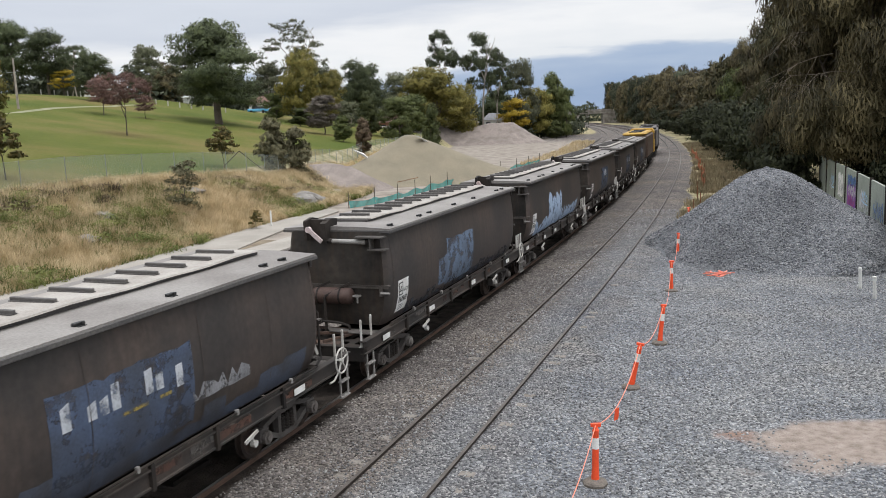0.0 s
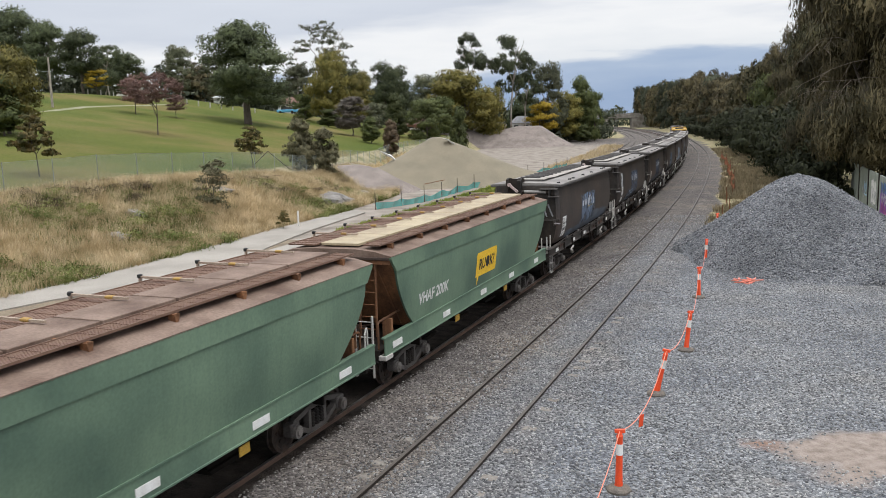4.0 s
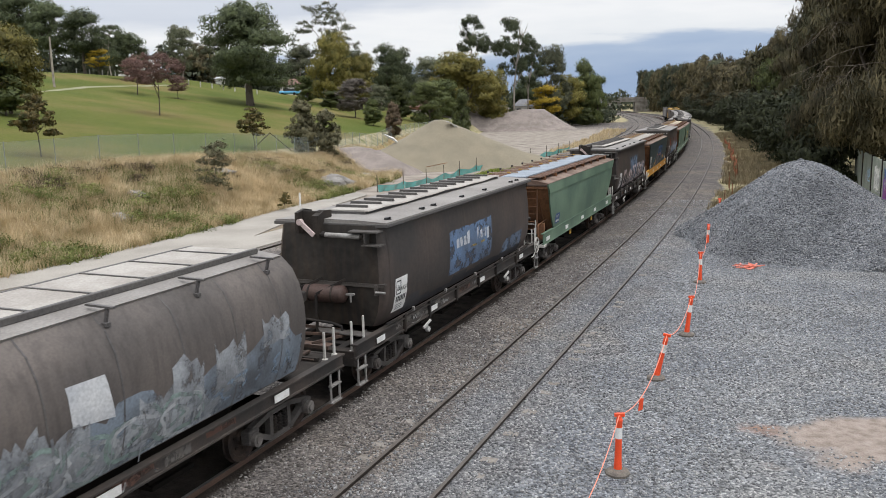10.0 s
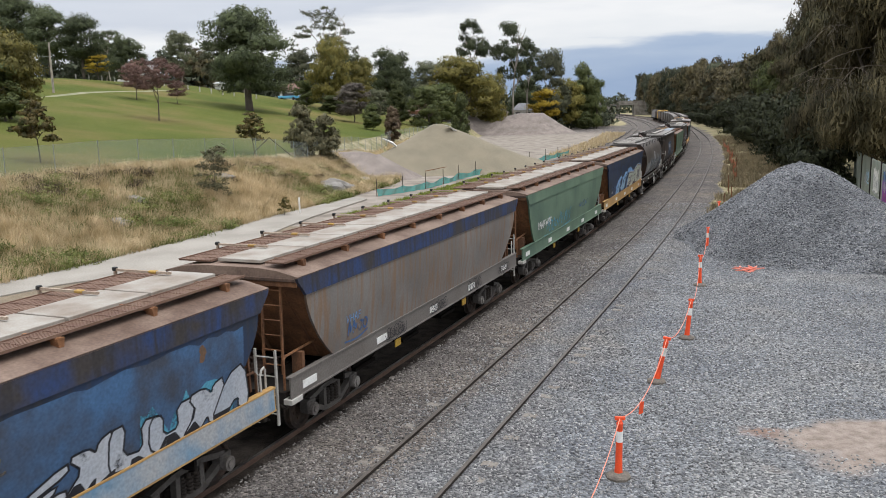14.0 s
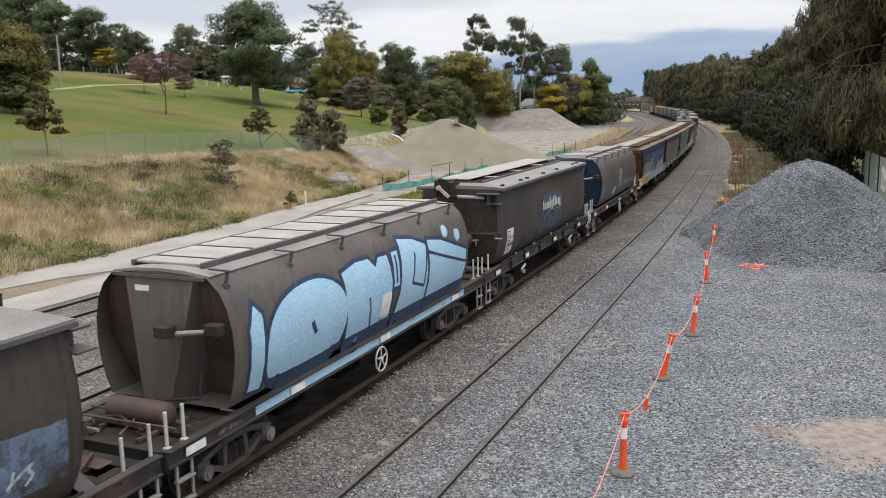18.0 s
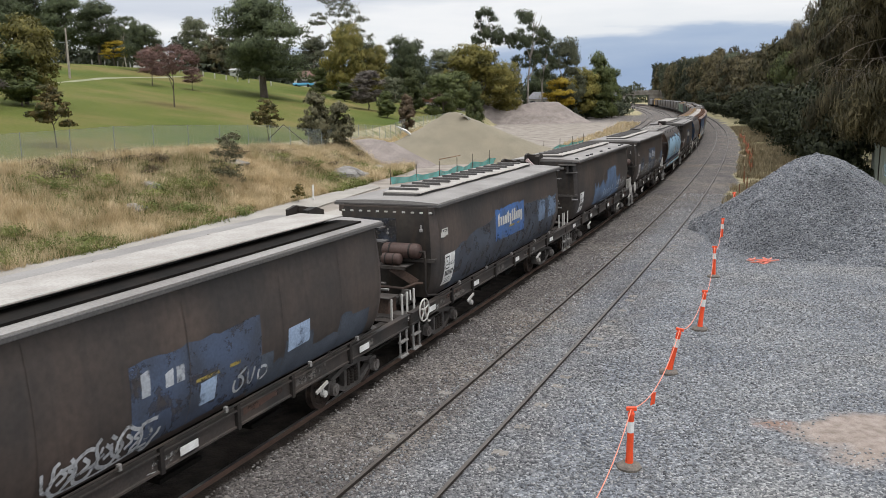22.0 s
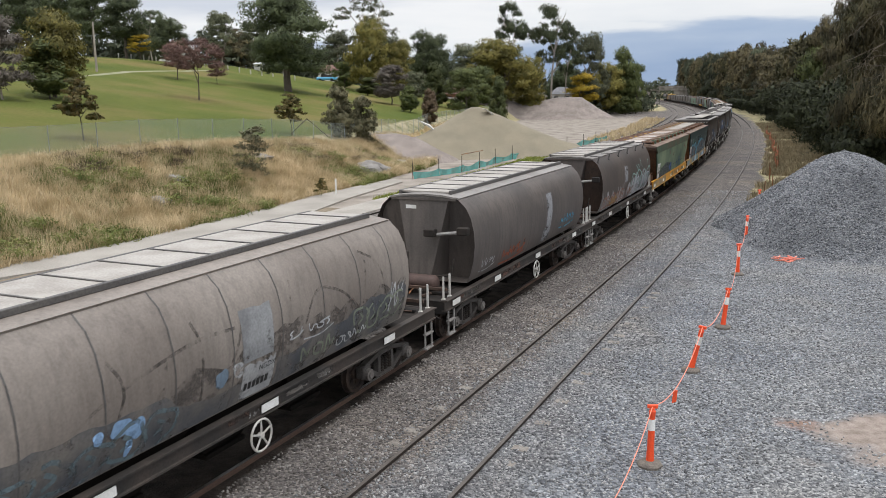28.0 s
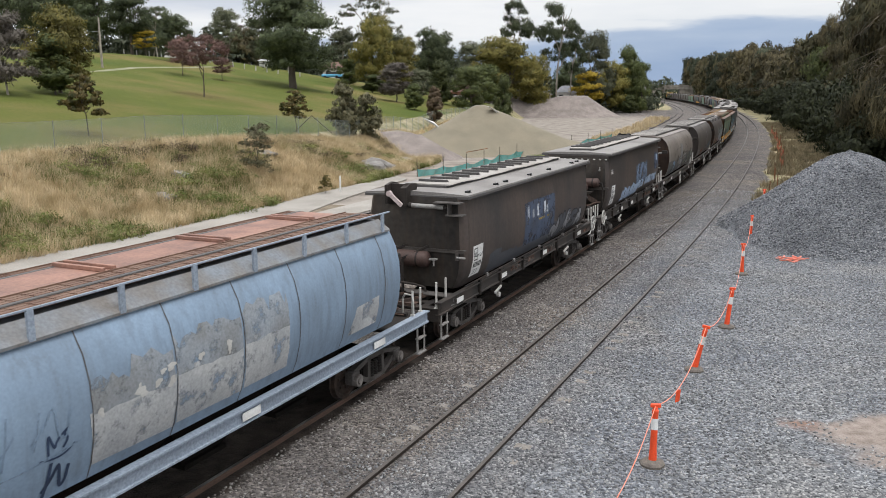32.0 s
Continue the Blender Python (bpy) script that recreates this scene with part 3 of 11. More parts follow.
def strip(name, label, d0, d1, y0, y1, z0, z1, mat, step=2.0, category="pavement"):
    """A slab that follows the line, between d0 and d1 metres to its left (numbers or functions of y)."""
    me = Mesh()
    f0, f1 = (d0 if callable(d0) else (lambda y: d0)), (d1 if callable(d1) else (lambda y: d1))
    rings = []
    for y in np.arange(y0, y1 + 0.01, step):
        a, b_ = beside(y, -f0(y)), beside(y, -f1(y))
        rings.append([(float(a[0]), float(a[1]), z0), (float(a[0]), float(a[1]), z1), (float(b_[0]), float(b_[1]), z1), (float(b_[0]), float(b_[1]), z0)])
    me.loft(rings)
    return thing(name, label, category, me=me.data(name, mat), kind="structure")


strip("pavement_1", "pale concrete strip along the railway track", 16.7, 18.9, -60, 47, -0.4, -0.05, M_CONCRETE)
road_near = [(-19.0, 26.5), (-16.0, 30.1), (-14.7, 31.9), (-13.1, 33.2), (-11.6, 35.2), (-10.2, 38.3), (-9.3, 41.5), (-8.8, 44.6), (-8.2, 48.0), (-7.5, 51.5), (-6.3, 56.0), (-4.9, 61.0)]
road_far = [(-19.8, 27.4), (-18.0, 31.4), (-17.4, 32.9), (-16.2, 35.6), (-15.4, 39.0), (-13.9, 43.4), (-12.9, 45.6), (-12.0, 47.7), (-10.9, 50.6), (-9.7, 53.6), (-7.9, 58.0), (-5.8, 63.0)]
me = Mesh()
me.loft([[(a[0], a[1], -0.4), (a[0], a[1], -0.08), (b_[0], b_[1], -0.06), (b_[0], b_[1], -0.4)] for a, b_ in zip(road_near, road_far)])
thing("road", "pale concrete access road narrowing to a lane beside the bank", "road", me=me.data("road", M_CONCRETE), kind="structure")
strip("ditch", "shallow brown drain between concrete strip and road", 18.9, 20.9, -60, 40, -0.4, -0.135, M_SOIL, category="ditch")

# ---- the goods train
PROF_N = [(1.31, 3.62), (1.365, 3.2), (1.405, 2.8), (1.42, 2.35), (1.395, 1.95), (1.325, 1.65), (1.21, 1.40), (1.14, 1.30)]
PROF_V = [(1.47, 2.92), (1.468, 2.6), (1.445, 2.25), (1.402, 1.9), (1.368, 1.62), (1.345, 1.40)]
PROF_R = [(1.00, 3.54), (1.22, 3.33), (1.36, 3.05), (1.44, 2.7), (1.46, 2.35), (1.42, 1.95), (1.33, 1.6), (1.22, 1.36)]


def half_width(prof, z):
    zs, ws = [p[1] for p in prof][::-1], [p[0] for p in prof][::-1]
    return float(np.interp(z, zs, ws))


def wrap(bm, prof, off):
    """Lay a flat outline drawn in (y, z) on the right-hand side of a body."""
    bmesh.ops.triangulate(bm, faces=bm.faces[:])
    for _, z in prof[1:-1]:
        bmesh.ops.bisect_plane(bm, geom=bm.verts[:] + bm.edges[:] + bm.faces[:], plane_co=(0, 0, z), plane_no=(0, 0, 1))
    for v in bm.verts:
        v.co.x = half_width(prof, v.co.z) + off
    face = 1.0 if prof[0][0] > 0 else -1.0
    bm.normal_update()
    bmesh.ops.reverse_faces(bm, faces=[f for f in bm.faces if f.normal.x * face < 0])


def follow(me, prof):
    """Shade paint with the round of the body that it lies on."""
    face = 1.0 if prof[0][0] > 0 else -1.0
    normals = []
    for v in me.vertices:
        z = v.co.z
        slope = (half_width(prof, z + 0.14) - half_width(prof, z - 0.14)) / 0.28
        normals.append(Vector((face, 0, -slope * face)).normalized())
    me.shade_smooth()
    me.normals_split_custom_set_from_vertices(normals)


def paint_mesh(polys, prof, off, mat):
    bm = bmesh.new()
    for poly in polys:
        vs = [bm.verts.new((0, y, z)) for y, z in poly]
        try:
            bm.faces.new(vs)
        except ValueError:
            pass
    bmesh.ops.remove_doubles(bm, verts=bm.verts[:], dist=1e-4)
    wrap(bm, prof, off)
    me = bpy.data.meshes.new("paint")
    bm.to_mesh(me)
    bm.free()
    me.materials.append(mat)
    follow(me, prof)
    return me


def letters(text, y, z, size, prof, off, mat, slant=0.0, bold=0.0):
    """Painted words on the side of a body, in the built-in font."""
    cu = bpy.data.curves.new("words", "FONT")
    cu.body, cu.size, cu.shear, cu.offset = text, size, slant, bold
    cu.resolution_u = 3
    ob = new("words", cu)
    me = bpy.data.meshes.new_from_object(ob.evaluated_get(bpy.context.evaluated_depsgraph_get()))
    bpy.data.objects.remove(ob)
    bm = bmesh.new()
    bm.from_mesh(me)
    for v in bm.verts:
        v.co = Vector((0, y + v.co.x, z + v.co.y))
    wrap(bm, prof, off)
    bm.to_mesh(me)
    bm.free()
    me.materials.clear()
    me.materials.append(mat)
    follow(me, prof)
    return me


def ragged(y0, y1, z0, z1, rng, jag=0.12, n=14, low=0.3):
    """A patch of paint with an uneven top edge and a straighter lower one."""
    top = []
    for i in range(n + 1):
        f = i / n
        top.append((y0 + (y1 - y0) * f, z1 + rng.uniform(-jag, jag)))
        if i < n and rng.random() < 0.35:
            top.append((y0 + (y1 - y0) * (f + 0.5 / n), z1 + rng.uniform(-jag * 2.2, jag * 0.4)))
    bot = [(y1 - (y1 - y0) * i / n, z0 + rng.uniform(-jag, jag) * low) for i in range(n + 1)]
    return bot + top


def blocks(y0, y1, z0, z1, rng, low=0.35):
    """Cover paint rolled on in upright strokes: the top edge goes up and down in steps."""
    top, y = [], y0
    while y < y1 - 0.05:
        e = min(y1, y + rng.uniform(0.3, 1.1))
        z = z0 + (z1 - z0) * rng.uniform(low, 1.0)
        top += [(y + 0.02, z + rng.uniform(-0.03, 0.03)), ((y + e) / 2, z + rng.uniform(-0.02, 0.05)), (e - 0.02, z + rng.uniform(-0.03, 0.03))]
        y = e
    return [(y1, z0), (y0, z0)] + top


def blob(cy, cz, ry, rz, rng, k=2.6, n=22, wob=0.09):
    """A rounded letter shape, bulging and uneven."""
    ph = [rng.uniform(0, 6.28) for _ in range(3)]
    out = []
    for i in range(n):
        a = 2 * math.pi * i / n
        r = 1 + wob * math.sin(2 * a + ph[0]) + wob * 0.8 * math.sin(3 * a + ph[1]) + wob * 0.5 * math.sin(5 * a + ph[2])
        c, s = math.cos(a), math.sin(a)
        q = (abs(c) ** k + abs(s) ** k) ** (-1 / k)
        out.append((cy + ry * r * q * c, cz + rz * r * q * s))
    return out


def stroke(pts, w):
    """A ribbon along a polyline: one sprayed line, as quads that share their corners."""
    keep = [Vector(pts[0])]
    for p in pts[1:]:
        if (Vector(p) - keep[-1]).length > 1e-4:
            keep.append(Vector(p))
    if len(keep) < 2:
        return []
    dirs = [(b_ - a).normalized() for a, b_ in zip(keep, keep[1:])]
    sides = []
    for i, p in enumerate(keep):
        a, b_ = dirs[max(0, i - 1)], dirs[min(i, len(dirs) - 1)]
        m = a + b_
        m = m.normalized() if m.length > 0.2 else b_
        k = max(0.55, m.dot(b_))
        n_ = Vector((-m.y, m.x)) * (w / 2 / k)
        e = (-dirs[0] if i == 0 else dirs[-1] if i == len(keep) - 1 else Vector((0, 0))) * w * 0.3
        sides.append((p + e + n_, p + e - n_))
    return [[tuple(a0), tuple(a1), tuple(b1), tuple(b0)] for (a0, a1), (b0, b1) in zip(sides, sides[1:])]


def soften(pts, times=2):
    """Round the corners of a polyline."""
    for _ in range(times):
        nxt = [pts[0]]
        for (a, b_), (c, d) in zip(pts, pts[1:]):
            nxt += [(a * 0.75 + c * 0.25, b_ * 0.75 + d * 0.25), (a * 0.25 + c * 0.75, b_ * 0.25 + d * 0.75)]
        pts = nxt + [pts[-1]]
    return pts


def scrawl(y0, y1, z0, z1, rng, w=0.035, n=5):
    """A sprayed tag of about n letters: joined-up loops, hooks and a few separate strokes, in a box."""
    out, mid, half = [], (z0 + z1) / 2, (z1 - z0) / 2
    step = (y1 - y0) / n
    pts, y = [], y0
    for i in range(n):
        k = rng.randrange(5)
        h = half * rng.uniform(0.55, 1.0)
        lean = step * rng.uniform(0.05, 0.3)
        if k == 0:
            pts += [(y + step * 0.1, mid - h), (y + lean, mid + h), (y + step * 0.55, mid - h * 0.8), (y + step * 0.7, mid)]
        elif k == 1:
            pts += [(y + step * (0.45 + 0.4 * math.cos(a)), mid - half * 0.25 + h * 0.7 * math.sin(a)) for a in np.linspace(2.5, 8.2, 9)]
        elif k == 2:
            pts += [(y + step * 0.15, mid + h), (y + step * 0.2, mid - h * 0.5), (y + step * 0.5, mid - h * 0.9), (y + step * 0.7, mid + h * 0.5)]
        elif k == 3:
            pts += [(y + step * 0.6, mid + h * 0.8), (y + step * 0.2, mid + h * 0.35), (y + step * 0.6, mid - h * 0.1), (y + step * 0.2, mid - h * 0.8)]
        else:
            out.append(stroke(soften([(y + step * 0.4, mid - h), (y + step * 0.45 + lean, mid + h)]), w))
            pts += [(y + step * 0.3, mid - h * 0.6), (y + step * 0.8, mid + h * 0.2)]
        y += step
        if rng.random() < 0.35 and len(pts) > 3:
            out.append(stroke(soften(pts), w))
            pts = []
    if len(pts) > 1:
        out.append(stroke(soften(pts), w))
    if rng.random() < 0.5:
        out.append(stroke(soften([(y0 - 0.1, z0 - 0.04), (mid * 0 + (y0 + y1) / 2, z0 - 0.09), (y1, z0 + 0.02)]), w * 0.8))
    return out


def bubbles(y0, y1, z0, z1, rng, w=0.035, n=6):
    """Outlines of fat rounded letters that lean on one another, with a hook inside each."""
    out = []
    step = (y1 - y0) / n
    for i in range(n):
        cy, k = y0 + step * (i + 0.5), rng.uniform(0.75, 1.0)
        cz = z0 + (z1 - z0) * 0.5 * k
        p = blob(cy, cz, step * 0.55, (z1 - z0) * 0.5 * k, rng, 2.2, 20, 0.12)
        cut = rng.randrange(20)
        out.append(stroke((p[cut:] + p[:cut])[:18], w))
        out[-1] += stroke(soften([(cy - step * 0.15, cz - (z1 - z0) * 0.15), (cy + step * 0.2, cz), (cy - step * 0.1, cz + (z1 - z0) * 0.2)]), w)
    return out


GLYPHS = (
    ((0, 0), (0.3, 0), (0.32, 0.32), (0.62, 0), (1.05, -0.04), (0.62, 0.5), (1, 1.02), (0.62, 1), (0.3, 0.68), (0.3, 1), (-0.06, 1)),
    ((0, 0), (0.98, 0.04), (0.9, 0.26), (0.36, 0.25), (0.35, 0.4), (0.8, 0.42), (0.76, 0.62), (0.34, 0.6), (0.35, 0.76), (0.95, 0.8), (1.02, 1), (-0.04, 1)),
    ((-0.05, 0), (0.33, 0), (0.4, 0.22), (0.62, 0.22), (0.7, 0), (1.08, -0.03), (0.74, 1), (0.32, 1.04)),
    ((0, 0), (0.3, 0), (0.32, 0.48), (0.64, 0), (1.02, 0), (1, 1), (0.7, 1.03), (0.68, 0.52), (0.32, 1), (-0.05, 1)),
    ((0, 0), (0.88, -0.03), (1, 0.48), (0.42, 0.56), (0.42, 0.74), (1.02, 0.7), (0.95, 1), (0.1, 1.03), (-0.02, 0.46), (0.56, 0.4), (0.57, 0.26), (0.02, 0.3)),
    ((0, 1), (-0.03, 0.16), (0.2, 0), (0.8, 0), (1.03, 0.16), (1, 1), (0.68, 1.02), (0.68, 0.32), (0.33, 0.32), (0.33, 1)),
)


def swell(poly, d):
    """Set the outline of a letter d metres outwards, along the corners."""
    area = sum(a[0] * b_[1] - b_[0] * a[1] for a, b_ in zip(poly, poly[1:] + poly[:1]))
    sg = 1.0 if area > 0 else -1.0
    out = []
    for i, p in enumerate(poly):
        a, c = Vector(poly[i - 1]), Vector(poly[(i + 1) % len(poly)])
        p = Vector(p)
        u, v = (p - a).normalized(), (c - p).normalized()
        m = Vector((u.y + v.y, -u.x - v.x)) * sg
        m = m.normalized() if m.length > 0.1 else Vector((u.y, -u.x)) * sg
        q = p + m * (d / max(0.6, m.dot(Vector((u.y, -u.x)) * sg)))
        out.append((q.x, q.y))
    return out


def block_piece(parent, prof, y0, y1, low, high, n, rng, fills, line, rim=None, off=0.006, tilt=0.2, lw=0.045):
    """A graffiti piece of angular letters that lean on one another. low and high give its edges as rows of (y, z);
    fills are taken in turn; line outlines each letter and rim the whole."""
    step = (y1 - y0) / n
    for i in range(n):
        g = GLYPHS[rng.randrange(len(GLYPHS))]
        a, wide = y0 + step * i - step * 0.06, step * rng.uniform(1.02, 1.2)
        poly, turn_, flip = [], rng.random() < 0.5, rng.random() < 0.5
        for u, v in g:
            u, v = (1 - u if turn_ else u) + rng.uniform(-0.09, 0.09), (1 - v if flip else v) + rng.uniform(-0.07, 0.07)
            y = a + wide * u
            zl, zh = np.interp(y, [p[0] for p in low], [p[1] for p in low]), np.interp(y, [p[0] for p in high], [p[1] for p in high])
            z = zl + (zh - zl) * v
            poly.append((y + (z - zl) * tilt * 0.5, float(z)))
        poly = [(p[0] * k + q[0] * (1 - k), p[1] * k + q[1] * (1 - k)) for p, q in zip(poly, poly[1:] + poly[:1]) for k in (0.78, 0.22)]
        fill = fills[i % len(fills)]
        if rim is not None:
            part("graffiti_rim", paint_mesh([swell(poly, lw * 2.4)], prof, off + 0.0003 * i, rim), parent)
        part("graffiti_outline", paint_mesh([swell(poly, lw)], prof, off + 0.004 + 0.0004 * i, line), parent)
        part("graffiti_letter", paint_mesh([poly], prof, off + 0.0042 + 0.0004 * i, fill), parent)


def field(parent, prof, top, low, mat, off=0.004, rng=None, jag=0.03, name="graffiti_patch", label=""):
    """A field of paint below a wavy upper edge, given as rows of (y, z)."""
    ys = np.arange(top[0][0], top[-1][0] + 0.01, 0.22)
    up = [(float(y), float(np.interp(y, [p[0] for p in top], [p[1] for p in top])) + (rng.uniform(-jag, jag) if rng else 0)) for y in ys]
    return part(name, paint_mesh([[(float(ys[-1]), low), (float(ys[0]), low)] + up], prof, off, mat), parent, label)


def patches(parent, name, polys, prof, off, mat, label=""):
    """Each patch of paint is a part of its own."""
    for i, p in enumerate(polys):
        part(name, paint_mesh([p], prof, off + 0.0003 * i, mat), parent, label)


SPRAY = {}


def spray(name, col, col2=None, amount=0.7, worn=0.0):
    """Thin paint; worn: the share that has flaked or faded away, so that the sheet below shows through."""
    if name not in SPRAY:
        m = material("spray_" + name, col, 0.6, 0, col2, 1.4, 22.0, amount, 0.18)
        if worn:
            n, l = m.node_tree.nodes, m.node_tree.links
            co = n.new("ShaderNodeTexCoord")
            info = n.new("ShaderNodeObjectInfo")
            shift = n.new("ShaderNodeVectorMath")
            shift.operation = "ADD"
            l.new(co.outputs["Object"], shift.inputs[0])
            l.new(info.outputs["Random"], shift.inputs[1])
            nz = n.new("ShaderNodeTexNoise")
            nz.inputs["Scale"].default_value, nz.inputs["Detail"].default_value, nz.inputs["Roughness"].default_value = 2.6, 9.0, 0.68
            l.new(shift.outputs[0], nz.inputs["Vector"])
            mr = n.new("ShaderNodeMapRange")
            edge = 0.70 - 0.36 * worn
            mr.inputs["From Min"].default_value, mr.inputs["From Max"].default_value = edge - 0.07, edge + 0.07
            mr.inputs["To Min"].default_value, mr.inputs["To Max"].default_value = 0.25 * worn, 0.95
            l.new(nz.outputs[0], mr.inputs["Value"])
            tr = n.new("ShaderNodeBsdfTransparent")
            ms = n.new("ShaderNodeMixShader")
            l.new(mr.outputs[0], ms.inputs[0])
            l.new(n["Principled BSDF"].outputs[0], ms.inputs[1])
            l.new(tr.outputs[0], ms.inputs[2])
            l.new(ms.outputs[0], n["Material Output"].inputs[0])
        SPRAY[name] = m
    return SPRAY[name]


LOGO_BLUE = spray("faded_blue", (0.068, 0.092, 0.148), (0.050, 0.058, 0.078), 0.9, worn=0.32)
LOGO_SKY = spray("sky_patch", (0.15, 0.205, 0.29), (0.085, 0.10, 0.135), 0.8, worn=0.42)
WORN_BAND = spray("worn_band", (0.050, 0.062, 0.088), (0.045, 0.043, 0.045), 0.9, worn=0.60)
PALE_BLUE = spray("pale_blue", (0.36, 0.46, 0.60), (0.28, 0.36, 0.50), worn=0.30)
BABY_BLUE = spray("baby_blue", (0.36, 0.55, 0.70), (0.31, 0.48, 0.63))
LETTER = spray("chalk_letter", (0.55, 0.57, 0.60), (0.30, 0.32, 0.35), 0.8, worn=0.40)
YELLOW_DASH = spray("yellow_dash", (0.35, 0.26, 0.06), (0.2, 0.16, 0.08), worn=0.50)
SPRAY_WHITE = spray("chalk_white", (0.55, 0.56, 0.57), (0.32, 0.33, 0.34), 0.8, worn=0.35)
SPRAY_BLACK = spray("deep_black", (0.02, 0.02, 0.025), worn=0.15)
SPRAY_NAVY = spray("navy", (0.03, 0.05, 0.10), worn=0.15)
SPRAY_GREY = spray("silver", (0.28, 0.28, 0.29), (0.17, 0.17, 0.18), 0.8, worn=0.35)
SPRAY_CYAN = spray("cyan", (0.10, 0.36, 0.50), (0.06, 0.22, 0.34), worn=0.35)
SPRAY_BLUE = spray("blue", (0.07, 0.16, 0.36), (0.05, 0.09, 0.20), worn=0.40)
SPRAY_PINK = spray("pink", (0.50, 0.20, 0.25), (0.36, 0.13, 0.18), worn=0.30)
SPRAY_RED = spray("red", (0.32, 0.09, 0.045), (0.22, 0.07, 0.04), worn=0.35)
SPRAY_SAND = spray("sand", (0.50, 0.32, 0.12), (0.38, 0.24, 0.10), worn=0.30)


# -- running gear shared by all wagons
def wheelset_mesh():
    me = Mesh()
    me.cyl((-1.05, 0, 0), (1.05, 0, 0), 0.075, 10)
    for s in (-1, 1):
        rings = []
        for x, r in ((0.68, 0.30), (0.69, 0.425), (0.72, 0.445), (0.735, 0.425), (0.82, 0.42), (0.82, 0.34), (0.78, 0.31), (0.78, 0.14), (0.84, 0.12), (0.84, 0.02)):
            rings.append([(s * x, r * math.cos(2 * math.pi * i / 20), r * math.sin(2 * math.pi * i / 20)) for i in range(20)])
        me.loft(rings)
        for i in range(6):
            a = 2 * math.pi * i / 6
            me.box(s * 0.775, s * 0.80, 0.2 * math.cos(a) - 0.03, 0.2 * math.cos(a) + 0.03, 0.2 * math.sin(a) - 0.03, 0.2 * math.sin(a) + 0.03)
    return me.data("wheelset", M_WHEEL)


def side_frame_mesh():
    me = Mesh()
    for (a, b_) in (((-0.875, 0.60), (-0.32, 0.72)), ((-0.32, 0.72), (0.32, 0.72)), ((0.32, 0.72), (0.875, 0.60)), ((-0.85, 0.50), (-0.30, 0.24)), ((-0.30, 0.24), (0.30, 0.24)), ((0.30, 0.24), (0.85, 0.50)), ((-0.30, 0.24), (-0.28, 0.72)), ((0.30, 0.24), (0.28, 0.72))):
        me.beam((0, a[0], a[1]), (0, b_[0], b_[1]), 0.12, 0.10)
    for s in (-1, 1):
        me.box(-0.10, 0.10, s * 0.875 - 0.15, s * 0.875 + 0.15, 0.36, 0.62, 0.02)
    return me.data("side_frame", M_BOGIE)


def spray_cap():
    return kept("cap_mat", lambda: material("bearing_cap_grey", (0.19, 0.175, 0.16), 0.6, 0, (0.06, 0.05, 0.045), 3.0, 40.0, 0.95))


def axlebox_mesh():
    me = Mesh()
    me.cyl((0.06, 0, 0), (0.17, 0, 0), 0.13, 14)
    me.cyl((0.17, 0, 0), (0.20, 0, 0), 0.075, 12)
    return me.data("bearing_cap", spray_cap())


def spring_mesh():
    me = Mesh()
    for y in (-0.17, 0.0, 0.17):
        for i in range(5):
            me.cyl((0.02, y, 0.30 + i * 0.062), (0.02, y, 0.335 + i * 0.062), 0.07, 8)
        me.cyl((0.02, y, 0.28), (0.02, y, 0.62), 0.045, 6)
    return me.data("spring", M_FRAME)


def bolster_mesh():
    me = Mesh()
    me.box(-0.98, 0.98, -0.2, 0.2, 0.62, 0.84, 0.02)
    me.cyl((0, 0, 0.82), (0, 0, 1.0), 0.2, 12)
    for s in (-1, 1):
        me.beam((-0.7, s * 0.42, 0.42), (0.7, s * 0.42, 0.42), 0.08, 0.1)
        for x in (-0.75, 0.75):
            me.box(x - 0.05, x + 0.05, s * 0.42 - 0.03, s * 0.42 + 0.06, 0.28, 0.58)
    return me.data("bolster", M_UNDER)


WHEELS = []


def bogie(parent, y, arc):
    bg = part("bogie", kept("bolster", bolster_mesh), parent)
    bg.location = (0, y, 0)
    for s in (-1, 1):
        f = part("side_frame", kept("side_frame", side_frame_mesh), bg)
        f.location = (s * 0.99, 0, 0)
        if s == 1:
            sp = part("spring", kept("spring", spring_mesh), bg, "coil springs of the bogie")
            sp.location = (0.99, 0, 0)
            for k in (-1, 1):
                c = part("bearing_cap", kept("axlebox", axlebox_mesh), bg, "grey-white axle bearing cap")
                c.location = (1.0, k * 0.875, 0.44)
    for k in (-1, 1):
        w = part("wheelset", kept("wheelset", wheelset_mesh), bg)
        w.location = (0, k * 0.875, 0.425)
        WHEELS.append((w, k * 0.875, arc))
    return bg


def coupler_mesh(s):
    me = Mesh()
    me.box(-0.09, 0.09, s * 6.8, s * 7.15, 0.78, 0.96, 0.02)
    me.box(-0.19, 0.12, s * 7.02, s * 7.26, 0.72, 1.02, 0.03)
    me.pipe([(0.35, s * 6.8, 0.9), (0.38, s * 6.98, 0.62), (0.25, s * 7.15, 0.5), (0.1, s * 7.25, 0.62)], 0.028, 6)
    me.pipe([(0.2, s * 6.85, 0.98), (0.9, s * 6.9, 0.95), (1.22, s * 6.92, 0.82)], 0.018, 5)
    return me.data("coupler", M_FRAME)


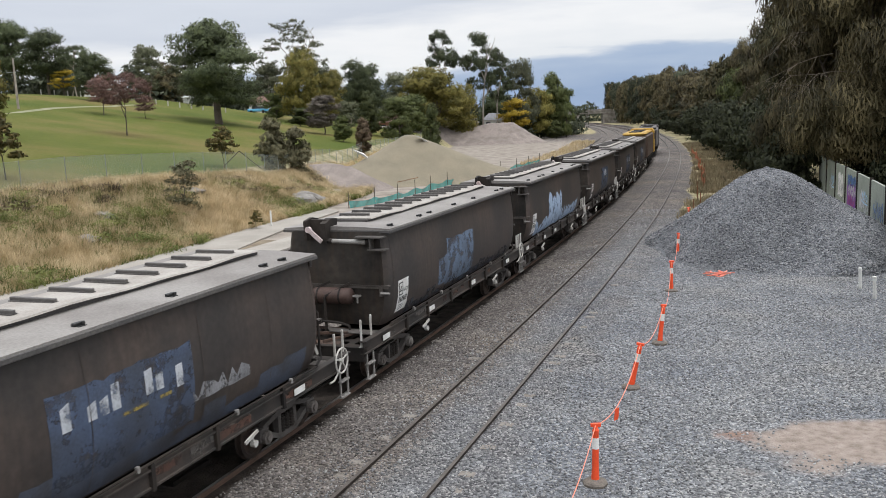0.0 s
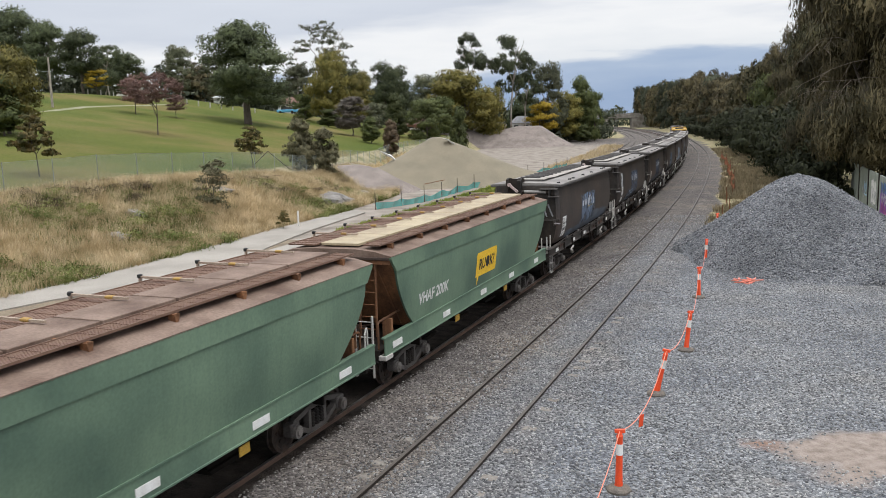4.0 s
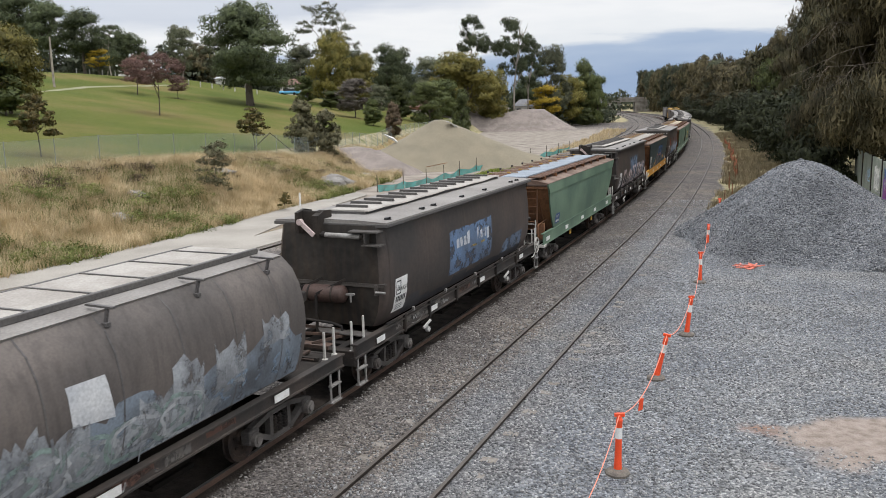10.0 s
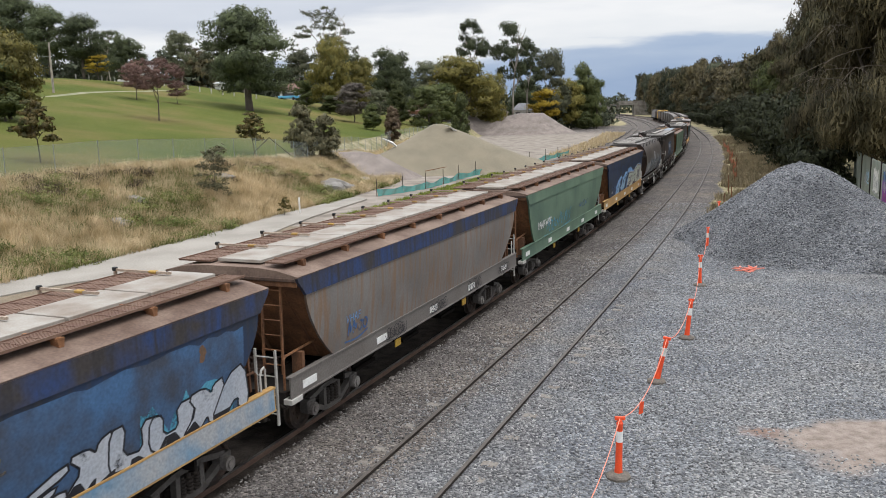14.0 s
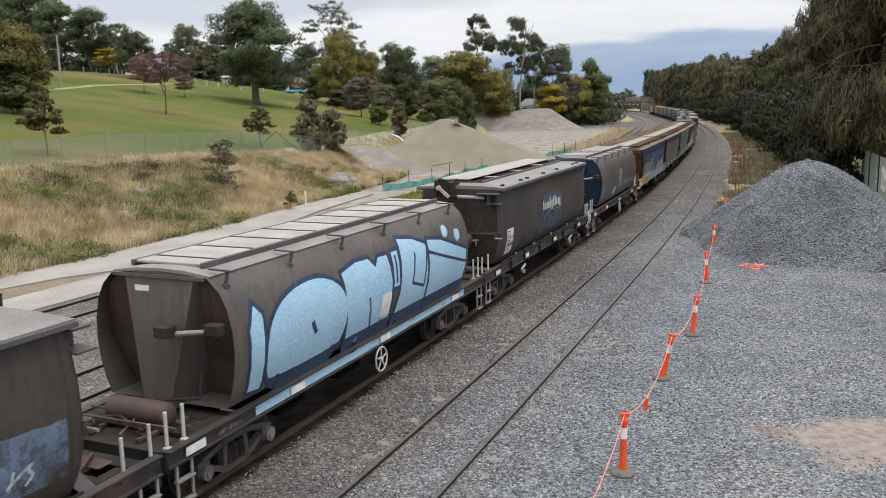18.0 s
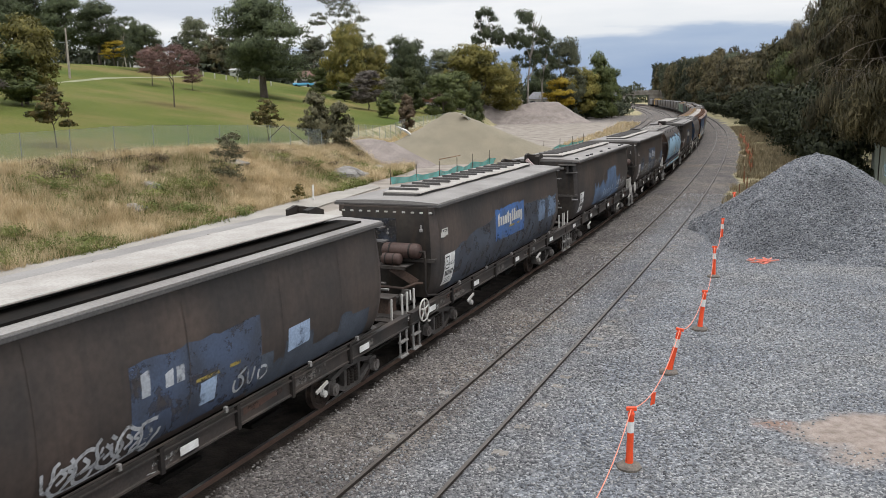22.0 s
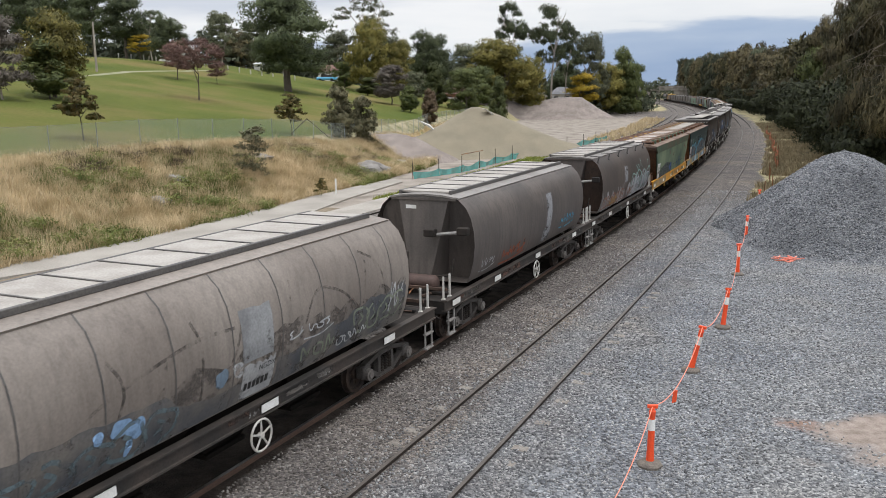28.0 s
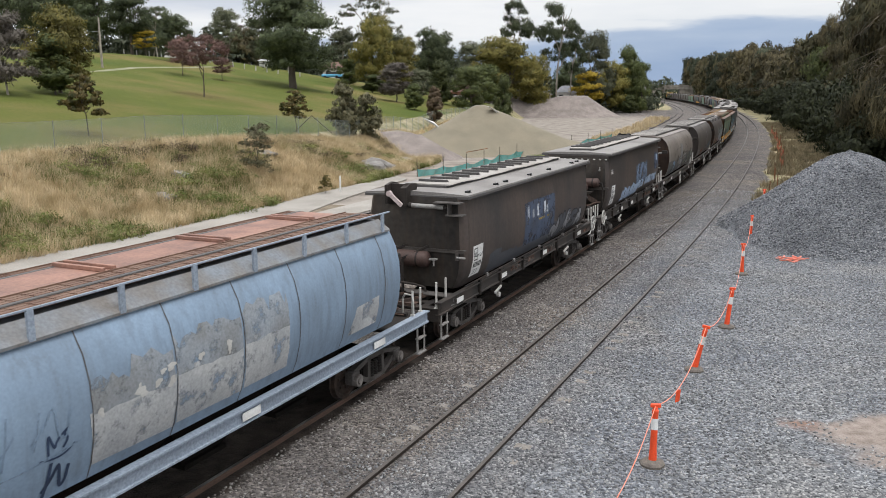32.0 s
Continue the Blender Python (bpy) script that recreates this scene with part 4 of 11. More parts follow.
def chute_mesh(ys):
    me = Mesh()
    for y in ys:
        me.loft([[(-1.05, y - 1.2, 1.3), (1.05, y - 1.2, 1.3), (1.05, y + 1.2, 1.3), (-1.05, y + 1.2, 1.3)], [(-0.5, y - 0.45, 0.34), (0.5, y - 0.45, 0.34), (0.5, y + 0.45, 0.34), (-0.5, y + 0.45, 0.34)]])
        me.box(-0.6, 0.6, y - 0.5, y + 0.5, 0.30, 0.38)
    me.box(-0.22, 0.22, -6.6, 6.6, 0.84, 1.12)
    me.pipe([(0.75, -6.2, 0.86), (0.75, 6.2, 0.86)], 0.025, 5)
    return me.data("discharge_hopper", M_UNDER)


def plate_bar(name, y0, y1, z0, z1, x, mat):
    me = Mesh()
    me.box(x, x + 0.012, y0, y1, z0, z1)
    return me.data(name, mat)


def sill_mesh(s, x, y, z0, z1, mat, fl=0.06):
    """A side sill of channel section."""
    ring = [(x - 0.10, z1 + 0.03), (x + fl, z1 + 0.03), (x + fl, z1), (x, z1 - 0.01), (x, z0 + 0.01), (x + fl * 0.6, z0), (x + fl * 0.6, z0 - 0.03), (x - 0.10, z0 - 0.03), (x - 0.10, z0), (x - 0.03, z0 + 0.01), (x - 0.03, z1 - 0.01), (x - 0.10, z1)]
    me = Mesh()
    me.loft([[(s * a, yy, z) for a, z in ring] for yy in (-y, y)])
    return me.data("side_sill", mat)


def deck_mesh(s, y0, y1, z, hw=1.28):
    me = Mesh()
    me.box(-hw, hw, s * y0, s * y1, z - 0.05, z, 0.008)
    me.box(-hw, hw, s * (y1 - 0.1), s * y1, z - 0.32, z + 0.01, 0.01)
    for x in (-0.7, 0.0, 0.7):
        me.box(x - 0.2, x + 0.2, s * (y0 + 0.25), s * (y0 + 0.5), z, z + 0.02)
    return me.data("end_platform", M_FRAME)


def posts(parent, s, ys, z, h=0.68):
    """Short white grab posts along both edges of an end platform."""
    for x in (-1.2, 1.2):
        for y in ys:
            def build():
                me = Mesh()
                me.box(-0.022, 0.022, -0.026, 0.026, 0, h, 0.008)
                me.box(-0.05, 0.05, -0.05, 0.05, -0.02, 0.05, 0.01)
                me.cyl((-0.06, 0, 0.02), (0.06, 0, 0.02), 0.018, 6)
                return me.data("post", M_OFFWHITE)
            p = part("grab_post", kept("post%.2f" % h, build), parent, "white steel grab post")
            p.location = (x, s * y, z)


def step_mesh():
    me = Mesh()
    for y in (-0.17, 0.17):
        me.beam((0, y, 0), (0, y, -0.62), 0.03, 0.045)
    for z in (-0.25, -0.60):
        me.box(-0.05, 0.05, -0.19, 0.19, z - 0.02, z + 0.01)
    return me.data("step", M_GRIP)


def handwheel_mesh():
    me = Mesh()
    me.ring((0, 0, 0), 0.27, 0.02, "x", 22, 6)
    me.cyl((-0.05, 0, 0), (0.03, 0, 0), 0.05, 8)
    for i in range(5):
        a = 2 * math.pi * i / 5 + 0.3
        me.beam((0, 0, 0), (0, 0.26 * math.cos(a), 0.26 * math.sin(a)), 0.02, 0.03)
    return me.data("brake_wheel", M_OFFWHITE)


def lever_mesh():
    me = Mesh()
    me.beam((0, -0.16, -0.06), (0.06, 0.16, 0.08), 0.035, 0.06)
    me.cyl((-0.05, 0.12, -0.16), (0.04, 0.12, -0.16), 0.07, 8)
    me.beam((0, 0.05, 0), (0, 0.13, -0.22), 0.03, 0.05)
    return me.data("release_lever", M_OFFWHITE)


def running_gear(w, arc, yb=4.85):
    for y in (-yb, yb):
        bogie(w, y, arc)
    for s in (-1, 1):
        part("coupler", kept("coupler%d" % s, lambda: coupler_mesh(s)), w)


def plates(w, ys, z0, z1, x, length=0.46):
    for y in ys:
        p = part("white_plate", kept("plate%.2f%.2f%.2f" % (z0, x, length), lambda: plate_bar("white_plate", -length / 2, length / 2, z0, z1, x, M_WHITE)), w, "white marking plate on the sill")
        p.location = (0, y, 0)


M_GRIP = material("scuffed_grey_steel", (0.30, 0.29, 0.275), 0.6, 0.2, (0.16, 0.14, 0.125), 4.0, 40.0)
M_STEELBAR = material("grimy_steel_bar", (0.085, 0.075, 0.068), 0.6, 0.1, (0.045, 0.037, 0.032), 2.0, 30.0, 0.9, 0.2)
M_SILL = material("scuffed_dark_sill", (0.034, 0.031, 0.029), 0.6, 0, (0.068, 0.054, 0.046), 1.3, 26.0, 0.9, 0.2, 0.001, spec=0.3)
SCUFFS = (("rust_scuff", spray("sill_rust", (0.13, 0.065, 0.045), (0.08, 0.05, 0.04), 0.9, 0.4)), ("chalk_mark", spray("sill_chalk", (0.40, 0.40, 0.39), (0.25, 0.24, 0.23), 0.8, 0.5)), ("grey_scuff", spray("sill_dust", (0.17, 0.155, 0.14), (0.10, 0.09, 0.08), 0.9, 0.5)))


def sill_wear(w, rng, x, z0, z1, half, n=9):
    """Scrapes, chalk marks and rust patches along a side sill."""
    prof = [(x, 3.0), (x, z1), (x, z0), (x, 0.5)]
    for k in range(n):
        name, mat = SCUFFS[rng.randrange(3)]
        y, wd_ = rng.uniform(-half, half - 1.0), rng.uniform(0.25, 1.2)
        zm = rng.uniform(z0, z0 + (z1 - z0) * 0.5)
        if name == "chalk_mark":
            tag(w, rng, prof, y, y + wd_ * 0.6, zm, min(z1, zm + 0.13), mat, 4, 0.022)
        else:
            part(name, paint_mesh([ragged(y, y + wd_, zm, min(z1, zm + rng.uniform(0.08, 0.2)), rng, 0.02, 6, 1.0)], prof, 0.003 + 0.0003 * k, mat), w)


# -- dark box hopper with flat roof
def body_n_mesh():
    """Sides and dished end sheets with rounded upright corners."""
    me = Mesh()
    rings = []
    for y, k, dish in ((-5.69, 0.90, 0.09), (-5.66, 0.945, 0.07), (-5.59, 0.98, 0.04), (-5.46, 1.0, 0.0), (5.46, 1.0, 0.0), (5.59, 0.98, 0.04), (5.66, 0.945, 0.07), (5.69, 0.90, 0.09)):
        s = 1 if y > 0 else -1
        side = [(w * k, y + s * dish * math.sin(math.pi * (3.62 - z) / 2.32), z) for w, z in PROF_N]
        rings.append(side + [(-x, yy, z) for x, yy, z in reversed(side)])
    me.loft(rings, caps=False)
    return me.data("body", M_DARK, True)


# darker than the body paint: shade on the ends is put into this grimy colour
M_ENDSHADE = material("shaded_grimy_end_sheet", (0.020, 0.018, 0.0165), 0.55, 0, (0.047, 0.040, 0.034), 0.9, 7.0, 1.0, 0.25, 0.001, 0.5, (0.052, 0.036, 0.026), spec=0.25)


def end_n_mesh(s):
    """The dished end sheet inside the rounded corners."""
    me = Mesh()
    side = [(w * 0.902, s * (5.692 + 0.09 * math.sin(math.pi * (3.62 - z) / 2.32)), z) for w, z in PROF_N]
    r = side + [(-x, yy, z) for x, yy, z in reversed(side)]
    n = len(r)
    me.add(r, [(i, i + 1, n - 2 - i, n - 1 - i) for i in range(n // 2 - 1)])
    return me.data("end_sheet", M_ENDSHADE, True)


def roof_n_mesh():
    me = Mesh()
    cross = [(1.45, 3.60), (1.45, 3.69), (0.7, 3.735), (0, 3.745), (-0.7, 3.735), (-1.45, 3.69), (-1.45, 3.60)]
    me.loft([[(x, y, z) for x, z in cross] for y in (-5.66, 5.66)])
    return me.data("roof", M_ROOFDARK)


def lip_n_mesh():
    me = Mesh()
    for s in (-1, 1):
        me.box(s * 1.44, s * 1.475, -5.68, 5.68, 3.585, 3.66, 0.008)
        me.box(-1.475, 1.475, s * 5.655, s * 5.69, 3.585, 3.66, 0.008)
    return me.data("roof_edge", M_LIP)


def hatch_frame_n_mesh():
    me = Mesh()
    for x in (-0.50, 0.40):
        me.box(x - 0.04, x + 0.04, -4.75, 5.15, 3.70, 3.80, 0.01)
    for y in (-4.75, 5.1):
        me.box(-0.52, 0.42, y, y + 0.05, 3.70, 3.80)
    return me.data("hatch_frame", M_LIP)


def hatch_lid_n_mesh():
    me = Mesh()
    # thin plate, buckled along its near edge
    n_ = 24
    rings = []
    for i in range(n_ + 1):
        y = -4.7 + 9.8 * i / n_
        b_ = 0.02 * math.sin(i * 0.9) * math.sin(i * 0.37)
        rings.append([(-0.56, y, 3.805), (0.5, y, 3.80 + b_), (0.52, y, 3.805 + b_), (0.5, y, 3.832 + b_), (-0.56, y, 3.835)])
    me.loft(rings)
    return me.data("hatch_lid", M_LID)


def slat_mesh():
    me = Mesh()
    me.box(-0.62, 0.24, -0.035, 0.035, 3.835, 3.90, 0.008)
    me.box(-0.62, 0.24, -0.06, 0.06, 3.835, 3.85)
    return me.data("slat", M_LIP)


def cleat_mesh():
    me = Mesh()
    me.box(-0.10, 0.10, -0.10, 0.10, 3.69, 3.715)
    me.box(-0.08, 0.02, -0.13, 0.13, 3.715, 3.775, 0.01)
    me.box(0.02, 0.07, 0.02, 0.10, 3.715, 3.79, 0.01)
    return me.data("roof_cleat", M_BLACK)


def placard(w, y, z, prof, rng, name="NGVF", wide=0.66, cut=0.0):
    """White data panel with a triangle mark, the class letters, and rows of small print as bars."""
    pl = part("data_panel", paint_mesh([[(y + cut, z - 0.82), (y + wide, z - 0.82), (y + wide, z), (y, z)]], prof, 0.005, M_WHITE), w, "white painted data panel with black markings")
    y += cut * 0.55
    k = (wide - cut * 0.55) / 0.66
    part("emblem", paint_mesh(stroke([(y + 0.07 * k, z - 0.38), (y + 0.07 * k, z - 0.08), (y + 0.29 * k, z - 0.08), (y + 0.29 * k, z - 0.38), (y + 0.07 * k, z - 0.38)], 0.03) + stroke([(y + 0.12 * k, z - 0.29), (y + 0.24 * k, z - 0.29), (y + 0.18 * k, z - 0.17), (y + 0.12 * k, z - 0.29)], 0.025), prof, 0.009, M_BLACK), pl)
    part("lettering", letters(name, y + 0.31 * k, z - 0.33, 0.14 if k < 1.05 else 0.19, prof, 0.009, M_BLACK), pl)
    bars = [[(y + (0.08 + 0.09 * i) * k, z - 0.58), (y + (0.14 + 0.09 * i) * k, z - 0.58), (y + (0.14 + 0.09 * i) * k, z - 0.44), (y + (0.08 + 0.09 * i) * k, z - 0.44)] for i in range(6)]
    part("small_print", paint_mesh(bars, prof, 0.009, M_BLACK), pl)
    rows = []
    for j in range(3):
        rows.append([(y + 0.12 * k, z - 0.66 - 0.05 * j), (y + 0.45 * k + rng.uniform(-0.1, 0.1), z - 0.66 - 0.05 * j), (y + 0.45 * k, z - 0.64 - 0.05 * j), (y + 0.12 * k, z - 0.64 - 0.05 * j)])
    part("small_print", paint_mesh(rows, prof, 0.009, SPRAY_GREY), pl)


def end_kit(e, tag_):
    """A maker of meshes for the end e of a wagon, mirrored to that end and shared between wagons."""
    def mesh(build, name, mat, smooth_=False):
        def make():
            me = Mesh()
            build(me)
            me.v = [(x, e * y, z) for x, y, z in me.v]
            return me.data(name, mat, smooth_)
        return kept(name + tag_ + "%d" % e, make)
    return mesh


def open_platform(w, e, mesh, y=7.08):
    """Headstock, cross beams and side members of an end platform that is open between its beams."""
    part("headstock", mesh(lambda m: [m.box(-1.30, 1.30, y - 0.14, y, 0.78, 1.10, 0.012), m.box(-1.30, 1.30, y - 0.26, y + 0.01, 1.085, 1.115)], "headstock", M_FRAME), w)
    part("cross_beam", mesh(lambda m: [m.box(-1.25, 1.25, 6.30, 6.42, 0.92, 1.06, 0.01), m.box(-1.25, 1.25, 6.24, 6.48, 1.055, 1.075)], "cross_beam", M_FRAME), w)
    for x in (-0.62, 0.30, 0.78):
        part("platform_beam", mesh(lambda m: [m.box(x - 0.05, x + 0.05, 5.3, y - 0.14, 0.94, 1.08, 0.008), m.box(x - 0.09, x + 0.09, 5.3, y - 0.14, 1.075, 1.09)], "platform_beam%.1f" % x, M_FRAME), w)
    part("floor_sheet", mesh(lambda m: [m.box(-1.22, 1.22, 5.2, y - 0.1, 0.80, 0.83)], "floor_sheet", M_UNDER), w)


def end_plain(w, e):
    """Brake end: bolted skirt, angle bar, two air tanks on a shelf, valve gear on the platform, white hand wheel."""
    mesh = end_kit(e, "brake_end")
    part("end_skirt", mesh(lambda m: [m.box(-1.34, 1.34, 5.60, 5.70, 3.42, 3.60, 0.01)], "end_skirt", M_DARK), w)
    tagged(part("bolt_row", mesh(lambda m: [m.box(-1.24 + i * 0.245, -1.15 + i * 0.245, 5.70, 5.715, 3.43, 3.475, 0.004) for i in range(11)], "bolt_row", M_OFFWHITE), w), kind="stuff")
    for x, z, r in ((-0.95, 3.10, 0.045), (0.10, 2.92, 0.035), (1.02, 3.02, 0.04)):
        part("wall_lug", mesh(lambda m: [m.box(x - r, x + r, 5.72, 5.80, z - r, z + r, 0.012), m.box(x - r * 0.5, x + r * 0.5, 5.72, 5.79, z + r, z + r * 3.2, 0.006)], "wall_lug%.1f" % x, M_GRIP), w)
    part("angle_bar", mesh(lambda m: [m.box(-1.36, 1.40, 5.68, 5.84, 2.29, 2.32), m.box(-1.36, 1.40, 5.825, 5.84, 2.23, 2.32)], "angle_bar", M_STEELBAR), w)
    tank = part("air_tank", mesh(lambda m: [m.drum((0.02, 5.90, 2.52), (1.06, 5.90, 2.52), 0.19)], "air_tank", M_RUSTPIPE, True), w, "rust-brown steel air tank")
    for x in (0.26, 0.80):
        part("tank_strap", mesh(lambda m: [m.cyl((x - 0.022, 5.90, 2.52), (x + 0.022, 5.90, 2.52), 0.199, 18), m.box(x - 0.022, x + 0.022, 5.72, 5.9, 2.30, 2.34)], "tank_strap%.1f" % x, M_FRAME), tank)
    small = part("air_tank", mesh(lambda m: [m.drum((0.10, 6.14, 2.34), (0.64, 6.14, 2.34), 0.145)], "small_air_tank", M_RUSTPIPE, True), w, "small rust-brown air tank")
    for x in (0.24, 0.46):
        part("tank_strap", mesh(lambda m: [m.cyl((x - 0.016, 6.14, 2.34), (x + 0.016, 6.14, 2.34), 0.152, 16)], "small_strap%.1f" % x, M_FRAME), small)
    part("tank_shelf", mesh(lambda m: [m.box(-0.04, 0.82, 5.72, 6.32, 2.165, 2.19), m.box(-0.04, 0.82, 6.305, 6.32, 2.12, 2.19)], "tank_shelf", M_STEELBAR), w)
    part("shelf_leg", mesh(lambda m: [m.beam((0.08, 6.27, 2.16), (0.08, 6.27, 1.10), 0.05, 0.05)], "shelf_leg", M_FRAME), w)
    part("shelf_brace", mesh(lambda m: [m.beam((0.42, 6.26, 2.15), (0.94, 5.94, 1.72), 0.05, 0.20)], "shelf_brace", M_RUSTDARK), w, "broad rusty shelf brace")
    part("air_hose", mesh(lambda m: [m.pipe([(1.06, 5.98, 2.52), (1.16, 5.90, 2.52), (1.22, 5.99, 2.38), (1.21, 6.0, 1.55), (1.24, 5.98, 1.44), (1.345, 5.6, 1.38)], 0.026, 7)], "air_hose", M_FRAME), w)
    part("brake_pipe", mesh(lambda m: [m.pipe([(-0.25, 6.3, 1.62), (-0.18, 6.3, 1.70), (0.10, 6.3, 1.66), (0.70, 6.2, 1.62), (1.0, 6.05, 1.74), (1.12, 6.0, 1.74)], 0.034, 7)], "brake_pipe", M_RUSTDARK), w)
    part("brake_valve", mesh(lambda m: [m.box(0.62, 0.88, 6.05, 6.35, 1.22, 1.50, 0.03), m.cyl((0.75, 6.2, 1.5), (0.75, 6.2, 1.60), 0.09, 10), m.box(0.40, 0.62, 6.1, 6.3, 1.25, 1.42, 0.02), m.cyl((0.88, 6.2, 1.33), (1.02, 6.2, 1.33), 0.05, 8)], "brake_valve", M_BOGIE), w)
    part("cut_out_handle", mesh(lambda m: [m.beam((0.92, 6.28, 1.62), (0.96, 6.34, 1.38), 0.03, 0.05)], "cut_out_handle", M_OFFWHITE), w, "white cut-out handle")
    box_ = part("valve_box", mesh(lambda m: [m.box(0.10, 0.60, 6.40, 6.82, 1.10, 1.48, 0.015)], "valve_box", M_RUSTDARK), w, "rust-brown sheet-metal valve box")
    part("lid", mesh(lambda m: [m.box(0.06, 0.65, 6.36, 6.86, 1.48, 1.505, 0.006)], "valve_lid", M_STEELBAR), box_)
    part("brake_cylinder", mesh(lambda m: [m.drum((-0.75, 6.58, 1.30), (0.02, 6.58, 1.30), 0.16), m.cyl((0.02, 6.58, 1.3), (0.08, 6.58, 1.3), 0.19, 16)], "brake_cylinder", M_RUSTDARK, True), w, "rust-brown brake cylinder")
    for i, (a, b_) in enumerate((((-1.2, 5.95, 1.30), (0.0, 6.42, 1.26)), ((-1.2, 6.2, 1.22), (-0.2, 6.45, 1.30)), ((-1.1, 7.0, 1.30), (0.3, 6.25, 1.42)), ((-1.25, 6.55, 1.22), (-0.7, 6.55, 1.22)))):
        part("brake_rod", mesh(lambda m: [m.beam(a, b_, 0.06 if i < 2 else 0.035, 0.08 if i < 2 else 0.035)], "brake_rod%d" % i, M_FRAME), w)
    open_platform(w, e, mesh)
    part("end_platform", mesh(lambda m: [m.box(-1.28, 1.28, 6.42, 7.10, 1.085, 1.105, 0.004), m.box(-0.3, -0.05, 6.95, 7.0, 1.105, 1.12)], "end_platform", M_BOGIE), w)
    hw = part("brake_wheel", kept("handwheel", handwheel_mesh), w, "white spoked hand brake wheel")
    hw.location = (1.42, e * 6.55, 1.22)
    part("brake_chain", mesh(lambda m: [m.pipe([(1.40, 6.55, 1.18), (1.41, 6.42, 1.02), (1.38, 6.25, 0.86), (1.36, 6.1, 0.84)], 0.022, 6)], "brake_chain", M_OFFWHITE), w)


def end_bracket(w, e):
    """Opening-gear end: box and painted crank on the roof edge, ram under the lip, horizontal tank, open platform."""
    mesh = end_kit(e, "ram_end")
    part("crank_box", mesh(lambda m: [m.prism([(5.66, 3.40), (5.94, 3.42), (5.94, 3.90), (5.60, 3.96), (5.30, 3.90), (5.30, 3.76)], -0.74, -0.66), m.prism([(5.66, 3.34), (5.90, 3.36), (5.92, 3.84), (5.60, 3.94), (5.30, 3.90), (5.30, 3.76)], -0.30, -0.14), m.box(-0.70, -0.20, 5.66, 5.74, 3.40, 3.92)], "crank_box", M_FRAME), w)
    part("crank", mesh(lambda m: [m.beam((-0.58, 5.96, 3.68), (-0.24, 5.97, 3.40), 0.05, 0.10), m.cyl((-0.6, 5.90, 3.69), (-0.6, 6.0, 3.69), 0.075, 10)], "crank", spray("rose_white", (0.56, 0.47, 0.46), (0.42, 0.30, 0.27), 0.7, 0.22)), w, "chipped white crank arm")
    ram = part("ram", mesh(lambda m: [m.cyl((-0.06, 5.86, 3.41), (0.96, 5.86, 3.39), 0.058, 14)], "ram", M_GRIP, True), w, "grey hydraulic ram under the roof edge")
    for x in (-0.08, 0.90):
        part("ram_cap", mesh(lambda m: [m.cyl((x, 5.86, 3.41 - 0.02 * (x > 0)), (x + 0.08, 5.86, 3.41 - 0.02 * (x > 0)), 0.075, 12)], "ram_cap%.1f" % x, M_FRAME), ram)
    part("ram_rod", mesh(lambda m: [m.cyl((-0.30, 5.86, 3.42), (-0.06, 5.86, 3.41), 0.03, 8)], "ram_rod", M_FRAME), ram)
    part("ram_shelf", mesh(lambda m: [m.box(0.64, 1.36, 5.66, 5.98, 3.50, 3.53), m.box(0.98, 1.42, 5.66, 6.0, 3.20, 3.23), m.box(1.02, 1.05, 5.66, 5.96, 3.22, 3.51)], "ram_shelf", M_BOGIE), w)
    part("angle_bar", mesh(lambda m: [m.box(-1.38, 1.42, 5.68, 5.82, 2.29, 2.32), m.box(-1.38, 1.42, 5.805, 5.82, 2.24, 2.32), m.box(1.18, 1.26, 5.76, 5.85, 2.06, 2.30)], "angle_bar2", M_STEELBAR), w)
    part("bar_pin", mesh(lambda m: [m.cyl((1.22, 5.85, 2.14), (1.46, 5.85, 2.14), 0.028, 8)], "bar_pin", M_GRIP), w)
    for i, (a, b_) in enumerate((((-0.96, 6.10, 2.03), (-0.18, 5.76, 2.38)), ((-0.18, 6.10, 2.07), (0.42, 5.76, 2.38)))):
        part("tank_strut", mesh(lambda m: [m.beam(a, b_, 0.05, 0.06)], "tank_strut%d" % i, M_FRAME), w)
        part("tank_leg", mesh(lambda m: [m.beam((a[0], 6.10, 2.05), (a[0], 6.10, 1.08), 0.05, 0.06)], "tank_leg%d" % i, M_FRAME), w)
    tank = part("air_tank", mesh(lambda m: [m.drum((-0.62, 5.88, 2.05), (0.48, 5.88, 2.05), 0.205)], "air_tank", M_RUSTPIPE, True), w, "grimy brown air tank on the end wall")
    for x in (-0.42, 0.18):
        part("tank_strap", mesh(lambda m: [m.cyl((x - 0.02, 5.88, 2.05), (x + 0.02, 5.88, 2.05), 0.214, 18)], "low_strap%.1f" % x, M_FRAME), tank)
    part("drain_cock", mesh(lambda m: [m.cyl((0.48, 5.88, 2.05), (0.64, 5.88, 2.05), 0.03, 7), m.box(0.54, 0.70, 5.86, 5.91, 2.05, 2.09), m.beam((0.62, 5.92, 2.05), (0.62, 5.92, 1.89), 0.03, 0.04)], "drain_cock", M_GRIP), tank, "worn steel drain cock")
    part("brake_pipe", mesh(lambda m: [m.pipe([(-1.25, 6.2, 1.55), (-0.8, 6.15, 1.50), (0.2, 6.1, 1.42), (0.45, 6.1, 1.36), (0.5, 6.12, 1.12)], 0.03, 7)], "brake_pipe", M_FRAME), w)
